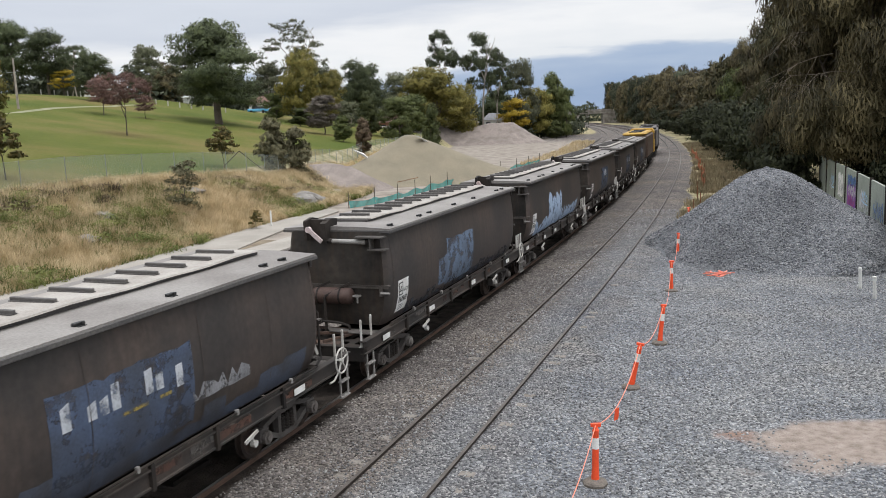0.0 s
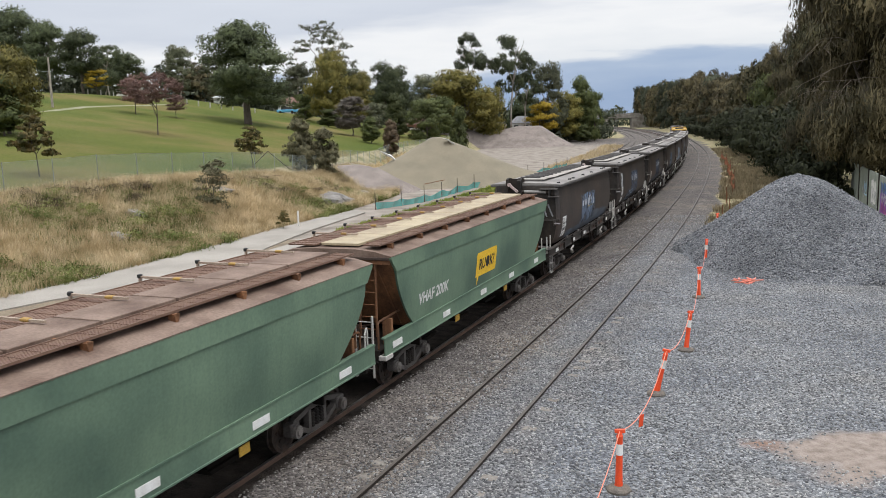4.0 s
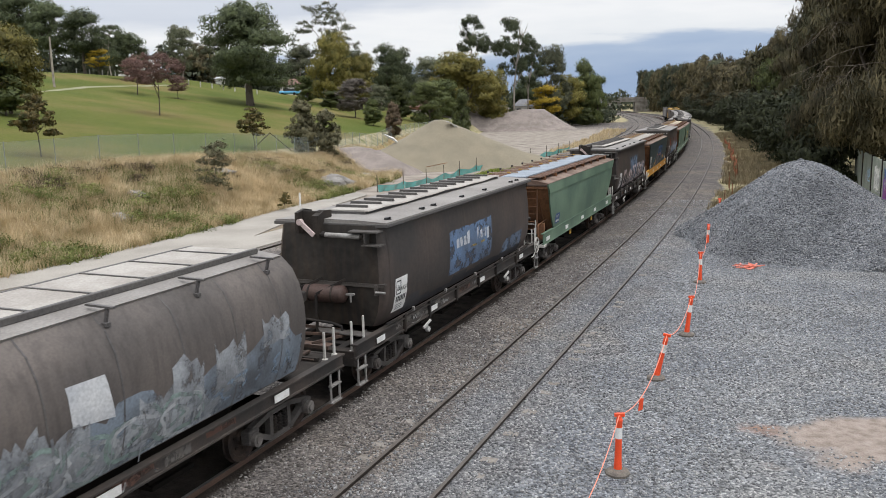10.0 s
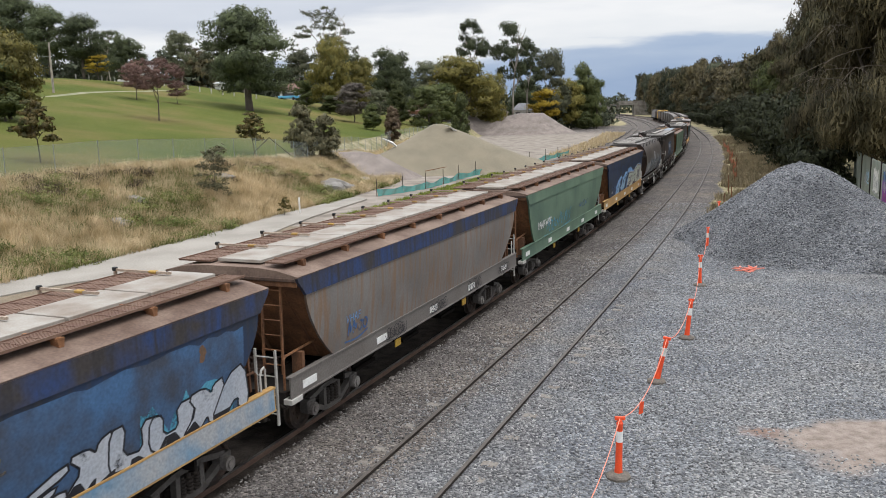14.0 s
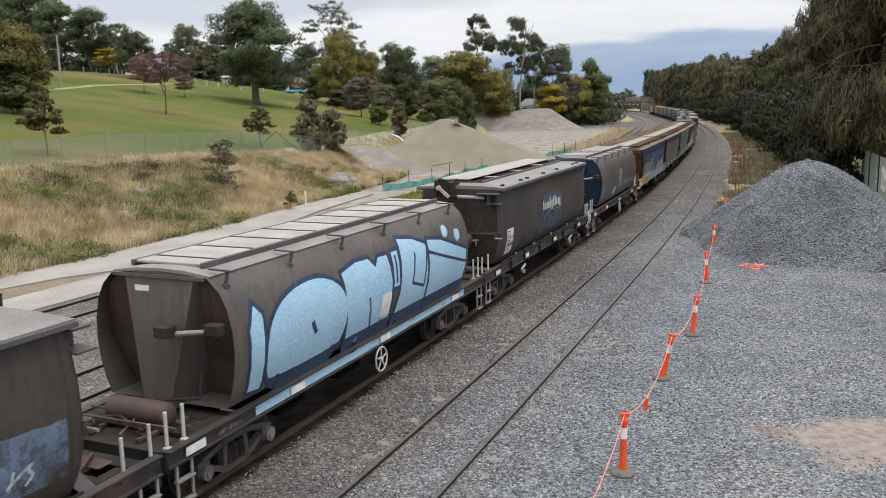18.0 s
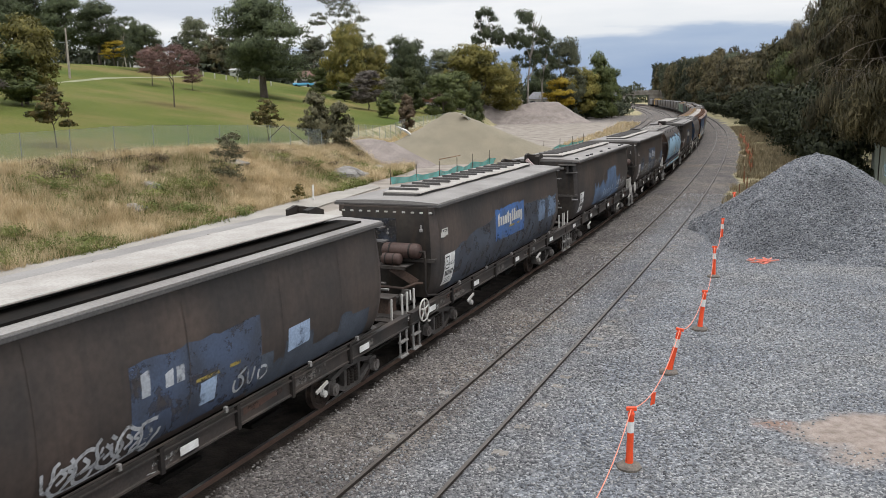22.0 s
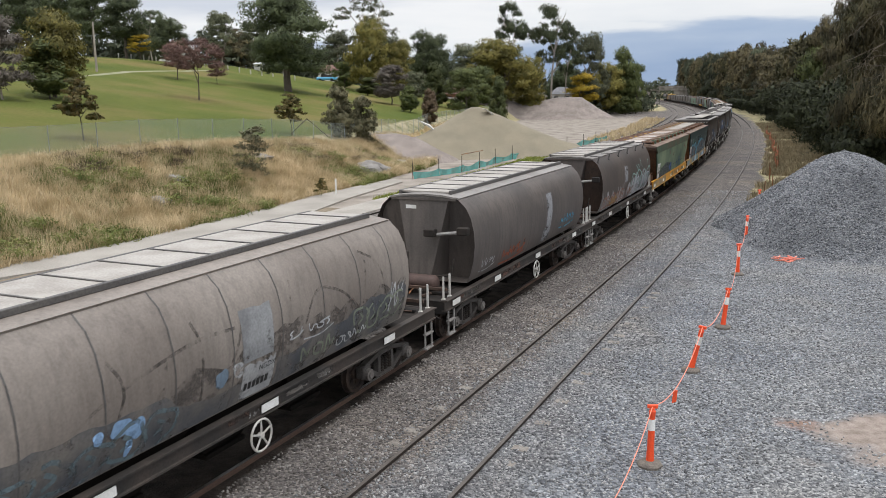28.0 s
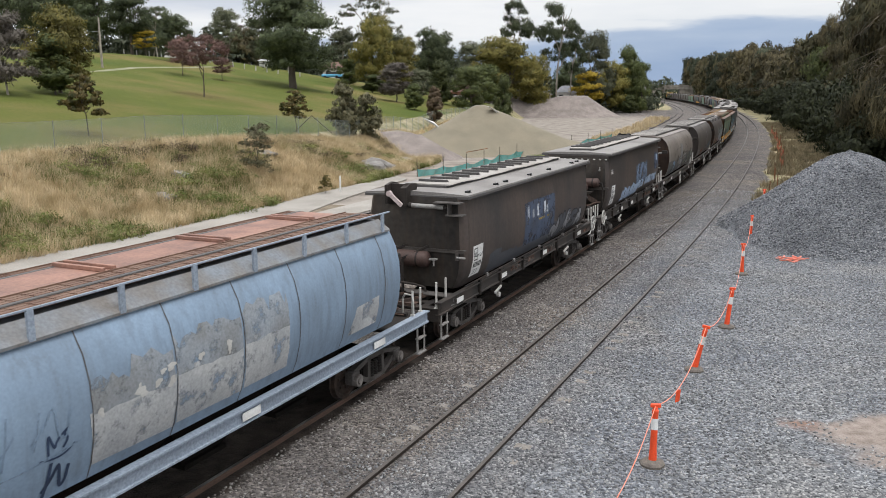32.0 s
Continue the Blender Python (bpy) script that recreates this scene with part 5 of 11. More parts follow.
    part("slope_plate", mesh(lambda m: [m.loft([[(-0.1, 6.2, 1.32), (0.1, 6.45, 1.30), (1.18, 6.05, 1.16), (1.1, 5.8, 1.20)], [(-0.1, 6.2, 1.30), (0.1, 6.45, 1.28), (1.18, 6.05, 1.14), (1.1, 5.8, 1.18)]])], "slope_plate", M_BOGIE), w)
    for i, (a, b_) in enumerate((((-0.9, 6.5, 1.20), (0.5, 6.3, 1.24)), ((0.15, 6.9, 1.16), (0.75, 5.9, 1.20)), ((-1.1, 5.9, 1.24), (0.3, 5.85, 1.20)))):
        part("brake_rod", mesh(lambda m: [m.beam(a, b_, 0.05, 0.06)], "brake_rod%d" % i, M_RUSTDARK), w)
    open_platform(w, e, mesh)
    part("tread_plate", mesh(lambda m: [m.box(-0.62, 0.55, 6.62, 6.92, 1.10, 1.12, 0.004)], "tread_plate", M_RUSTDARK), w, "rusty tread plate")




def seam_n_mesh():
    me = Mesh()
    ring = [(wd + 0.0135, z) for wd, z in PROF_N]
    for (xa, za), (xb, zb) in zip(ring, ring[1:]):
        me.add([(xa, -0.006, za), (xa, 0.006, za), (xb, 0.006, zb), (xb, -0.006, zb)], [(0, 1, 2, 3)])
    return me.data("weld_seam", M_DARK)


def platform_gear(w, s, y):
    """Brake rods, hoses and a valve on an end platform, each a part of its own."""
    mesh = end_kit(s, "gear")
    kit = (("brake_pipe", M_RUSTDARK, lambda m: m.pipe([(-1.15, 0.1, 0.10), (-0.4, 0.25, 0.16), (0.3, 0.15, 0.12), (1.1, 0.3, 0.10)], 0.022, 6)),
           ("air_hose", M_FRAME, lambda m: m.pipe([(-0.9, 0.65, 0.08), (-0.1, 0.55, 0.22), (0.5, 0.7, 0.10)], 0.03, 6)),
           ("brake_rod", M_RUST, lambda m: m.pipe([(0.15, 0.0, 0.05), (0.2, 0.4, 0.25), (0.22, 0.9, 0.08)], 0.02, 6)),
           ("cross_beam", M_FRAME, lambda m: m.beam((-1.1, 0.45, 0.05), (1.1, 0.5, 0.05), 0.08, 0.06)),
           ("platform_beam", M_RUSTDARK, lambda m: m.beam((-0.5, -0.1, 0.05), (-0.35, 0.95, 0.05), 0.07, 0.05)),
           ("brake_lever", M_RUSTDARK, lambda m: m.beam((0.7, -0.1, 0.05), (0.6, 0.95, 0.05), 0.07, 0.05)),
           ("brake_valve", M_BOGIE, lambda m: m.box(0.32, 0.58, 0.32, 0.52, 0.02, 0.24, 0.02)),
           ("brake_cylinder", M_RUSTPIPE, lambda m: m.drum((-0.8, 0.8, 0.14), (-0.35, 0.8, 0.14), 0.10, 10)))
    for name, mat, build in kit:
        p = part(name, mesh(build, name, mat), w)
        p.location = (0, s * y, 1.22)


def hopper_n(label, arc, brake_end, seed, decor=None, cleats=True, lid_slid=0.0):
    """Dark four-axle box hopper. brake_end: +1 or -1, the end that carries the air tanks."""
    rng = random.Random(seed)
    w = thing("hopper_wagon", label, "hopper wagon", group="wagons of the goods train")
    part("body", kept("body_n", body_n_mesh), w)
    for s in (-1, 1):
        part("end_sheet", kept("end_n%d" % s, lambda: end_n_mesh(s)), w, "soot-stained end sheet")
    part("roof", kept("roof_n", roof_n_mesh), w, "dusty grey flat roof")
    part("roof_edge", kept("lip_n", lip_n_mesh), w)
    part("hatch_frame", kept("hatch_frame_n", hatch_frame_n_mesh), w)
    lid = part("hatch_lid", kept("hatch_lid_n", hatch_lid_n_mesh), w, "pale roof hatch with dark cross bars")
    if lid_slid:
        lid.data = kept("flat_lid", lambda: Mesh().box(-0.56, 0.52, -4.7, 5.1, 3.805, 3.835, 0.006).data("hatch_lid", M_LID))
        lid.location = (lid_slid, 0, 0.03)
        # black boxes on the closed roof paint in the dark of open slots
        if lid_slid > 0:
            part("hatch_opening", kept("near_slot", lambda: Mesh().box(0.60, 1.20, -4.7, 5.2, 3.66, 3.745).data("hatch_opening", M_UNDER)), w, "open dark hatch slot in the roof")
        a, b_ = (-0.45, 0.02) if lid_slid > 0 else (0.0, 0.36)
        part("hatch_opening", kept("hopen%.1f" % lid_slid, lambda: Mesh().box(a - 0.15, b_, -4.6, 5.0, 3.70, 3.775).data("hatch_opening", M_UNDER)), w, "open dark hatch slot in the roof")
        for y in (-3.0, -0.2, 2.6):
            tie = part("tie_plate", kept("tieplate%.1f" % lid_slid, lambda: Mesh().box(a - 0.15, b_, -0.12, 0.12, 3.775, 3.80, 0.005).data("tie_plate", M_LID)), w)
            tie.location = (0, y, 0)
    for i in range(0 if lid_slid else 13):
        sl = part("slat", kept("slat", slat_mesh), lid)
        sl.location = (0, -4.2 + i * 0.735, 0)
    if cleats:
        for y in (-5.15, -3.2, -2.45, -0.4, 1.5, 4.1, 4.75):
            c = part("roof_cleat", kept("cleat", cleat_mesh), w)
            c.matrix_basis = pose(1.24, y, 3.69 * 0.3) @ Matrix.Diagonal((0.7, 0.7, 0.7, 1))
    end_plain(w, brake_end)
    end_bracket(w, -brake_end)
    for s in (-1, 1):
        part("side_sill", kept("sill_n%d" % s, lambda: sill_mesh(s, 1.30, 7.08, 0.98, 1.24, M_SILL)), w)
    part("discharge_hopper", kept("chute_n", lambda: chute_mesh((-2.4, 0.0, 2.4))), w)
    for i, y in enumerate((-4.6, -3.1, -1.2, 0.6, 2.2, 4.3)):
        b_ = part("sill_post", kept("sillpost", lambda: Mesh().box(1.30, 1.37, -0.04, 0.04, 0.92, 1.34).data("sill_post", M_FRAME)), w)
        b_.location = (0, y, 0)
    part("air_pipe", kept("airpipe_n", lambda: Mesh().pipe([(1.345, -5.6, 1.36), (1.345, 5.6, 1.36)], 0.022, 6).data("air_pipe", M_FRAME)), w)
    for y in (-4.1, -2.0, 0.3, 2.8, 4.6):
        c = part("pipe_clip", kept("pipeclip", lambda: Mesh().box(1.31, 1.375, -0.03, 0.03, 1.32, 1.42, 0.006).data("pipe_clip", M_GRIP)), w)
        c.location = (0, y, 0)
    for y in (-5.47, -3.3, -0.55, 1.9, 3.9, 5.47):
        sm = part("weld_seam", kept("seam_n", seam_n_mesh), w)
        sm.location = (0, y, 0)
    plates(w, (-5.9, -2.8, -0.6 if rng.random() < 0.5 else 0.9, 4.9), 1.03, 1.16, 1.335, 0.40)
    for s in (-1, 1):
        posts(w, s, (7.04, 6.66) if s == brake_end else (7.0, 6.46), 1.08)
        st = part("step", kept("step", step_mesh), w, "scuffed grey hanging step")
        st.location = (1.31, s * 6.8, 0.95)
    sill_wear(w, rng, 1.302, 1.0, 1.22, 6.8)
    lv = part("release_lever", kept("lever", lever_mesh), w, "white brake release lever")
    lv.location = (1.36, -3.4, 0.80)
    lv = part("release_lever", kept("lever", lever_mesh), w, "white brake release lever")
    lv.location = (1.36, 3.1, 0.80)
    placard(w, -5.22, 2.33, PROF_N, rng)
    if brake_end < 0:
        notice = part("notice", paint_mesh([[(-5.32, 2.82), (-4.96, 2.82), (-4.96, 3.0), (-5.32, 3.0)]], PROF_N, 0.005, M_OFFWHITE), w, "small white notice with black print")
        part("small_print", paint_mesh([[(-5.28, 2.91), (-5.0, 2.91), (-5.0, 2.975), (-5.28, 2.975)]], PROF_N, 0.009, M_BLACK), notice)
        part("small_print", paint_mesh([[(-5.22, 2.93), (-5.06, 2.93), (-5.06, 2.957), (-5.22, 2.957)]], PROF_N, 0.013, M_OFFWHITE), notice)
    if decor:
        decor(w, rng)
    running_gear(w, arc)
    return w


def operator_patch(w, rng, y=-1.25, z=2.95, patch=LOGO_BLUE, words=LETTER, wide=2.9, tall=1.3, visible=9):
    """Rectangular company panel; the lettering has become worn bars over a yellow dash."""
    pt = part("company_panel", paint_mesh([ragged(y, y + wide, z - tall, z, rng, 0.03, 10)], PROF_N, 0.004, patch), w, "faded blue company panel, flaking")
    step = (wide - 0.4) / 11
    for i in range(11):
        if rng.random() < visible / 11:
            a = y + 0.2 + i * step
            h = 0.38 if i in (0, 4, 6, 7) else 0.26
            low = 0.09 if i in (5, 10) else 0.0
            part("letter_bar", paint_mesh([[(a, z - 0.52 - low), (a + step * 0.72, z - 0.52 - low), (a + step * 0.72, z - 0.52 + h), (a, z - 0.52 + h * rng.uniform(0.8, 1.0))]], PROF_N, 0.008, words), pt)
    part("yellow_dash", paint_mesh(stroke([(y + wide * 0.45, z - 0.64), (y + wide * 0.62, z - 0.64)], 0.06) + stroke([(y + wide * 0.72, z - 0.64), (y + wide * 0.8, z - 0.64)], 0.06), PROF_N, 0.008, YELLOW_DASH), pt)


def low_band(w, rng, y0=-4.4, y1=5.2, z=1.85, mat=WORN_BAND):
    part("painted_out_band", paint_mesh([blocks(y0, y1, 1.33, z, rng)], PROF_N, 0.003, mat), w, "band of patchy blue-grey cover paint")


def tag(w, rng, prof, y0, y1, z0, z1, mat=SPRAY_WHITE, n=5, lw=0.04, draw=scrawl):
    for i, polys in enumerate(draw(y0, y1, z0, z1, rng, lw, n)):
        part("graffiti_stroke", paint_mesh(polys, prof, 0.012 + 0.0003 * i, mat), w)


# -- long hopper with sloping ends
def body_v_mesh(mat):
    me = Mesh()
    for s in (-1, 1):
        cols = []
        for t in np.linspace(0, 1, 7):
            z = 2.92 - t * 1.52
            cut = 6.45 - 1.15 * t ** 1.7
            x = half_width(PROF_V, z)
            cols.append((x, z, cut))
        outer = [[(s * x, -c, z) for x, z, c in cols], [(s * x, c, z) for x, z, c in cols]]
        inner = [[(s * (x - 0.05), -c, z) for x, z, c in cols], [(s * (x - 0.05), c, z) for x, z, c in cols]]
        me.loft([outer[0], outer[1], inner[1], inner[0], outer[0]], caps=False, close=False)
        me.add([p for p in outer[0] + inner[0]], [(i, i + 1, i + 8, i + 7) for i in range(6)])
    return me.data("side_wall", mat, True)


def fascia_v_mesh(mat):
    me = Mesh()
    for s in (-1, 1):
        ring = [(-6.75, 3.29), (6.75, 3.29), (6.72, 3.20), (6.47, 2.92), (-6.47, 2.92), (-6.72, 3.20)]
        me.prism(ring, s * 1.44, s * 1.50)
    return me.data("top_band", mat)


def roof_v_mesh():
    me = Mesh()
    cross = [(1.5, 3.27), (1.5, 3.30), (1.05, 3.40), (0.6, 3.44), (-0.6, 3.44), (-1.05, 3.40), (-1.5, 3.30), (-1.5, 3.27)]
    me.loft([[(x, y, z) for x, z in cross] for y in (-6.75, 6.75)])
    return me.data("roof", M_BROWNROOF)


def slope_v_mesh(s, mat):
    me = Mesh()
    me.loft([[(-1.43, s * 6.68, 3.2), (1.43, s * 6.68, 3.2), (1.28, s * 5.25, 1.35), (-1.28, s * 5.25, 1.35)], [(-1.43, s * 6.63, 3.16), (1.43, s * 6.63, 3.16), (1.28, s * 5.20, 1.32), (-1.28, s * 5.20, 1.32)]])
    return me.data("end_slope", mat)


def gusset_v_mesh(s, x, mat):
    me = Mesh()
    me.loft([[(x, s * 6.5, 2.95), (x, s * 6.1, 2.95), (x, s * 4.95, 1.4), (x, s * 5.35, 1.4)], [(x + 0.03, s * 6.5, 2.95), (x + 0.03, s * 6.1, 2.95), (x + 0.03, s * 4.95, 1.4), (x + 0.03, s * 5.35, 1.4)]])
    return me.data("gusset", mat)


def grating_mesh(x0, x1, z, y=6.6, step=0.3):
    me = Mesh()
    me.box(x0, x1, -y, y, z, z + 0.02)
    for k in range(9):
        x = x0 + 0.01 + (x1 - x0 - 0.02) * k / 8
        me.box(x - 0.010, x + 0.010, -y, y, z + 0.02, z + (0.04 if k in (0, 8) else 0.025))
    for yy in np.arange(-y, y, step):
        me.box(x0, x1, yy - 0.008, yy + 0.008, z + 0.02, z + 0.032)
    return me.data("walkway", M_GRATE)


def bracket_v_mesh():
    me = Mesh()
    me.prism([(-0.06, 3.49), (0.06, 3.49), (0.035, 3.36), (-0.035, 3.36)], 1.06, 1.20)
    me.box(0.4, 1.2, -0.03, 0.03, 3.44, 3.50)
    return me.data("walkway_bracket", M_RUST)


def hatch_v_mesh(mat):
    me = Mesh()
    me.box(-0.44, 0.54, -0.79, 0.79, 3.47, 3.535, 0.008)
    return me.data("hatch_panel", mat)


def hatch_bar_mesh(mat, near):
    me = Mesh()
    if near:
        me.box(-0.20, 1.20, -0.025, 0.025, 3.60, 3.64, 0.006)
    else:
        me.box(-1.35, -0.1, -0.025, 0.025, 3.56, 3.60)
        me.box(-1.365, -1.32, -0.025, 0.025, 3.42, 3.57)
    return me.data("hatch_bar", mat)


def clamp_mesh():
    return Mesh().box(-0.56, -0.40, -0.05, 0.05, 3.56, 3.61, 0.012).data("hatch_clamp", spray("amber", (0.36, 0.22, 0.05), (0.22, 0.13, 0.05)))


def ladder_mesh(h, n, mat, w=0.42):
    me = Mesh()
    for x in (-w / 2, w / 2):
        me.beam((x, 0, 0), (x, 0, h), 0.035, 0.05)
    for i in range(n):
        me.cyl((-w / 2, 0, h * (i + 0.6) / n), (w / 2, 0, h * (i + 0.6) / n), 0.015, 6)
    return me.data("ladder", mat)


YELLOWPLATE = material("faded_yellow_plate", (0.50, 0.30, 0.04), 0.6, 0, (0.34, 0.2, 0.05), 3.0, 30.0)


def hopper_v(label, arc, seed, paint, band, sill, decor=None, hatch=M_HATCH, end=M_RUST, name=None, name_mat=None, near_bars=False):
    rng = random.Random(seed)
    w = thing("hopper_wagon", label, "hopper wagon", group="wagons of the goods train")
    part("side_wall", kept("vs" + paint.name, lambda: body_v_mesh(paint)), w)
    part("top_band", kept("vf" + band.name, lambda: fascia_v_mesh(band)), w)
    part("roof", kept("roof_v", roof_v_mesh), w, "rust-brown roof with walkways")
    for s in (-1, 1):
        part("end_slope", kept("slope%d" % s + end.name, lambda: slope_v_mesh(s, end)), w, "rusty sloping end sheet")
        part("end_header", kept("header%d" % s + end.name, lambda: Mesh().box(-1.44, 1.44, s * 6.60, s * 6.76, 3.20, 3.27, 0.01).data("end_header", M_RUSTDARK)), w, "grimy rust-brown roof end")
        part("end_plate", kept("eplate%d" % s, lambda: Mesh().box(-1.28, 1.28, s * 4.80, s * 4.86, 0.75, 1.36).data("end_plate", M_UNDER)), w)
        part("end_bulkhead", kept("bulk%d" % s, lambda: Mesh().loft([[(-1.02, s * 6.35, 1.15), (-1.02, s * 4.95, 1.15), (-1.02, s * 4.95, 1.42), (-1.02, s * 6.35, 2.72)], [(-0.98, s * 6.35, 1.15), (-0.98, s * 4.95, 1.15), (-0.98, s * 4.95, 1.42), (-0.98, s * 6.35, 2.72)]]).data("end_bulkhead", M_RUSTDARK)), w, "dark grimy bulkhead under the slope")
        part("end_flange", kept("flange%d" % s + end.name, lambda: Mesh().box(-1.44, 1.44, s * 6.68, s * 6.71, 3.10, 3.198).data("end_flange", end)), w)
        part("slope_rib", kept("rib%d" % s + end.name, lambda: Mesh().beam((-0.15, s * 6.69, 3.12), (-0.15, s * 5.38, 1.45), 0.08, 0.10).data("slope_rib", end)), w)
        for gx_ in (-1.36, 0.98):
            part("gusset", kept("gusset%d%.1f" % (s, gx_) + end.name, lambda: gusset_v_mesh(s, gx_, end)), w)
        part("end_platform", kept("deckv%d" % s, lambda: deck_mesh(s, 4.9, 6.9, 1.12, 1.2)), w)
        tk = part("air_tank", kept("tankv", lambda: Mesh().drum((-1.05, 0, 0), (-0.1, 0, 0), 0.2).data("air_tank", M_RUSTPIPE, True)), w, "rust-brown air tank under the slope")
        tk.location = (0, s * 6.1, 1.42)
        if not near_bars:
            lad = part("ladder", kept("ladderv" + end.name, lambda: ladder_mesh(2.0, 7, end)), w, "rusty steel end ladder")
            lad.matrix_basis = pose(0.82, s * 6.68, 1.40, 2 * s)
        if s < 0 and not near_bars:
            low = part("ladder", kept("ladderlow", lambda: ladder_mesh(1.45, 4, M_OFFWHITE, 0.44)), w, "white lower ladder")
            low.location = (0.84, s * 6.96, 0.5)
        mesh = end_kit(s, "slope_end")
        part("brake_rod", mesh(lambda m: m.beam((-0.9, 6.5, 1.3), (0.4, 6.3, 1.3), 0.05, 0.06), "brake_rod", M_RUSTDARK), w)
        part("brake_pipe", mesh(lambda m: m.pipe([(-0.3, 6.6, 1.3), (0.0, 6.5, 1.6), (0.4, 6.2, 1.5), (0.4, 5.6, 1.4)], 0.025), "brake_pipe", M_RUSTDARK), w)
        part("valve_box", mesh(lambda m: m.box(-0.2, 0.3, 5.7, 6.2, 1.13, 1.36, 0.02), "valve_box", M_RUSTDARK), w)
        part("corner_plate", mesh(lambda m: m.box(0.98, 1.22, 6.2, 6.3, 1.12, 1.75, 0.008), "corner_plate", M_RUST), w)
        part("platform_rail", mesh(lambda m: m.pipe([(1.1, 5.6, 1.8), (1.1, 6.70, 1.76), (1.1, 6.76, 1.70), (1.1, 6.76, 1.12)], 0.026, 6), "platform_rail", M_RUST), w, "rusty platform rail")
        if s > 0:
            part("corner_rail", kept("cornerrail", lambda: Mesh().pipe([(1.30, 6.62, 1.44), (1.30, 6.62, 1.74), (1.29, 6.68, 1.83), (1.24, 6.82, 1.83), (1.22, 6.88, 1.76), (1.22, 6.88, 1.44)], 0.02, 7).data("corner_rail", M_OFFWHITE)), w, "bent white pipe corner rail")
        part("hanging_plate", kept("hplate", lambda: Mesh().box(1.26, 1.29, -0.15, 0.15, 0.74, 0.92, 0.01).data("hanging_plate", YELLOWPLATE)), w, "small yellow plate under the sill").location = (0, s * 2.2, 0)
    hwv = part("brake_wheel", kept("handwheel", handwheel_mesh), w, "white spoked hand brake wheel")
    hwv.matrix_basis = pose(-1.0, -6.55, 1.62, 0, 0, 90)
    part("walkway", kept("walk_r", lambda: grating_mesh(0.72, 1.14, 3.50)), w, "rusted mesh roof walkway")
    part("walkway", kept("walk_l", lambda: grating_mesh(-1.28, -0.52, 3.47)), w, "rusted mesh roof walkway")
    for i in range(8):
        b_ = part("walkway_bracket", kept("bracket_v", bracket_v_mesh), w)
        b_.location = (0, -6.0 + i * 1.72, 0)
    for i in range(8):
        h_ = part("hatch_panel", kept("hv" + hatch.name, lambda: hatch_v_mesh(hatch)), w, "pale flat roof hatch panel")
        h_.location = (0, -5.7 + i * 1.64, 0)
        bb_ = part("hatch_bar", kept("hbar%d" % near_bars, lambda: hatch_bar_mesh(M_BAR, near_bars)), w)
        bb_.location = (0, -5.3 + i * 1.64, 0)
        if near_bars:
            part("bar_bracket", kept("bar_bracket" + paint.name, lambda: Mesh().box(1.13, 1.21, -0.05, 0.05, 3.34, 3.60, 0.01).box(0.95, 1.13, -0.012, 0.012, 3.42, 3.56).data("bar_bracket", paint)), bb_, "green bracket")
        else:
            part("knob", kept("bar_knob", lambda: Mesh().box(-1.385, -1.305, -0.04, 0.04, 3.56, 3.63, 0.01).data("knob", M_BLACK)), bb_, "black locking knob")
        cl = part("hatch_clamp", kept("clamp", clamp_mesh), w)
        cl.location = (0, -5.3 + i * 1.64, 0)
    for s in (-1, 1):
        part("side_sill", kept("silv%d" % s + sill.name, lambda: sill_mesh(s, 1.36, 6.95, 1.03, 1.42, sill, 0.02)), w)
    part("discharge_hopper", kept("chute_v", lambda: chute_mesh((-2.6, 0.0, 2.6))), w)
    plates(w, (-6.3, -3.2, -0.2, 2.6, 5.6), 1.12, 1.27, 1.362, 0.5)
    part("corner_foot", kept("cfoot", lambda: Mesh().box(1.2, 1.39, -6.98, -6.6, 0.92, 1.03, 0.01).data("corner_foot", M_OFFWHITE)), w)
    if name:
        part("lettering", letters(name, -5.1, 1.83, 0.40, PROF_V, 0.006, name_mat or M_WHITE, 0, 0.012), w)
    part("data_panel", kept("vplate", lambda: Mesh().loft([[(1.04, -6.05, 2.55), (1.04, -5.75, 2.55), (1.04, -5.3, 1.95), (1.04, -5.6, 1.95)], [(1.05, -6.05, 2.55), (1.05, -5.75, 2.55), (1.05, -5.3, 1.95), (1.05, -5.6, 1.95)]]).data("data_panel", M_OFFWHITE)), w, "slanted grey data plate")
    if decor:
        decor(w, rng)
    running_gear(w, arc, 4.95)
    return w


# -- round-sided hopper with wedge ends
def shell_r_mesh(mat, y=5.25):
    me = Mesh()
    prof = PROF_R
    ys = [-y, -y + 0.04] + [-4.2 + 1.2 * i for i in range(8)] + [y - 0.04, y]
    outer, inner = [], []
    for yy in ys:
        outer.append([(w, yy, z) for w, z in prof] + [(-w, yy, z) for w, z in reversed(prof)])
    top = [(1.0, 3.54), (0.5, 3.60), (0, 3.62), (-0.5, 3.60), (-1.0, 3.54)]
    rings = [[(w, yy, z) for w, z in reversed(top)] + [(w, yy, z) for w, z in prof] + [(-w, yy, z) for w, z in reversed(prof)] for yy in ys]
    me.loft([[(x, yy, z) for x, yy, z in r] for r in rings], caps=False)
    return me.data("body", mat, True)


def end_r_mesh(s, mat):
    me = Mesh()
    # recessed end sheet that leans inwards
    prof = [(0.97, 3.5)] + [(w - 0.03, z) for w, z in PROF_R[1:]]
    ring = [(w, s * (5.16 - 0.25 * (3.5 - z)), z) for w, z in prof] + [(-w, s * (5.16 - 0.25 * (3.5 - z)), z) for w, z in reversed(prof)]
    me.add(ring, [tuple(range(len(ring)))])
    return me.data("end_wall", mat)


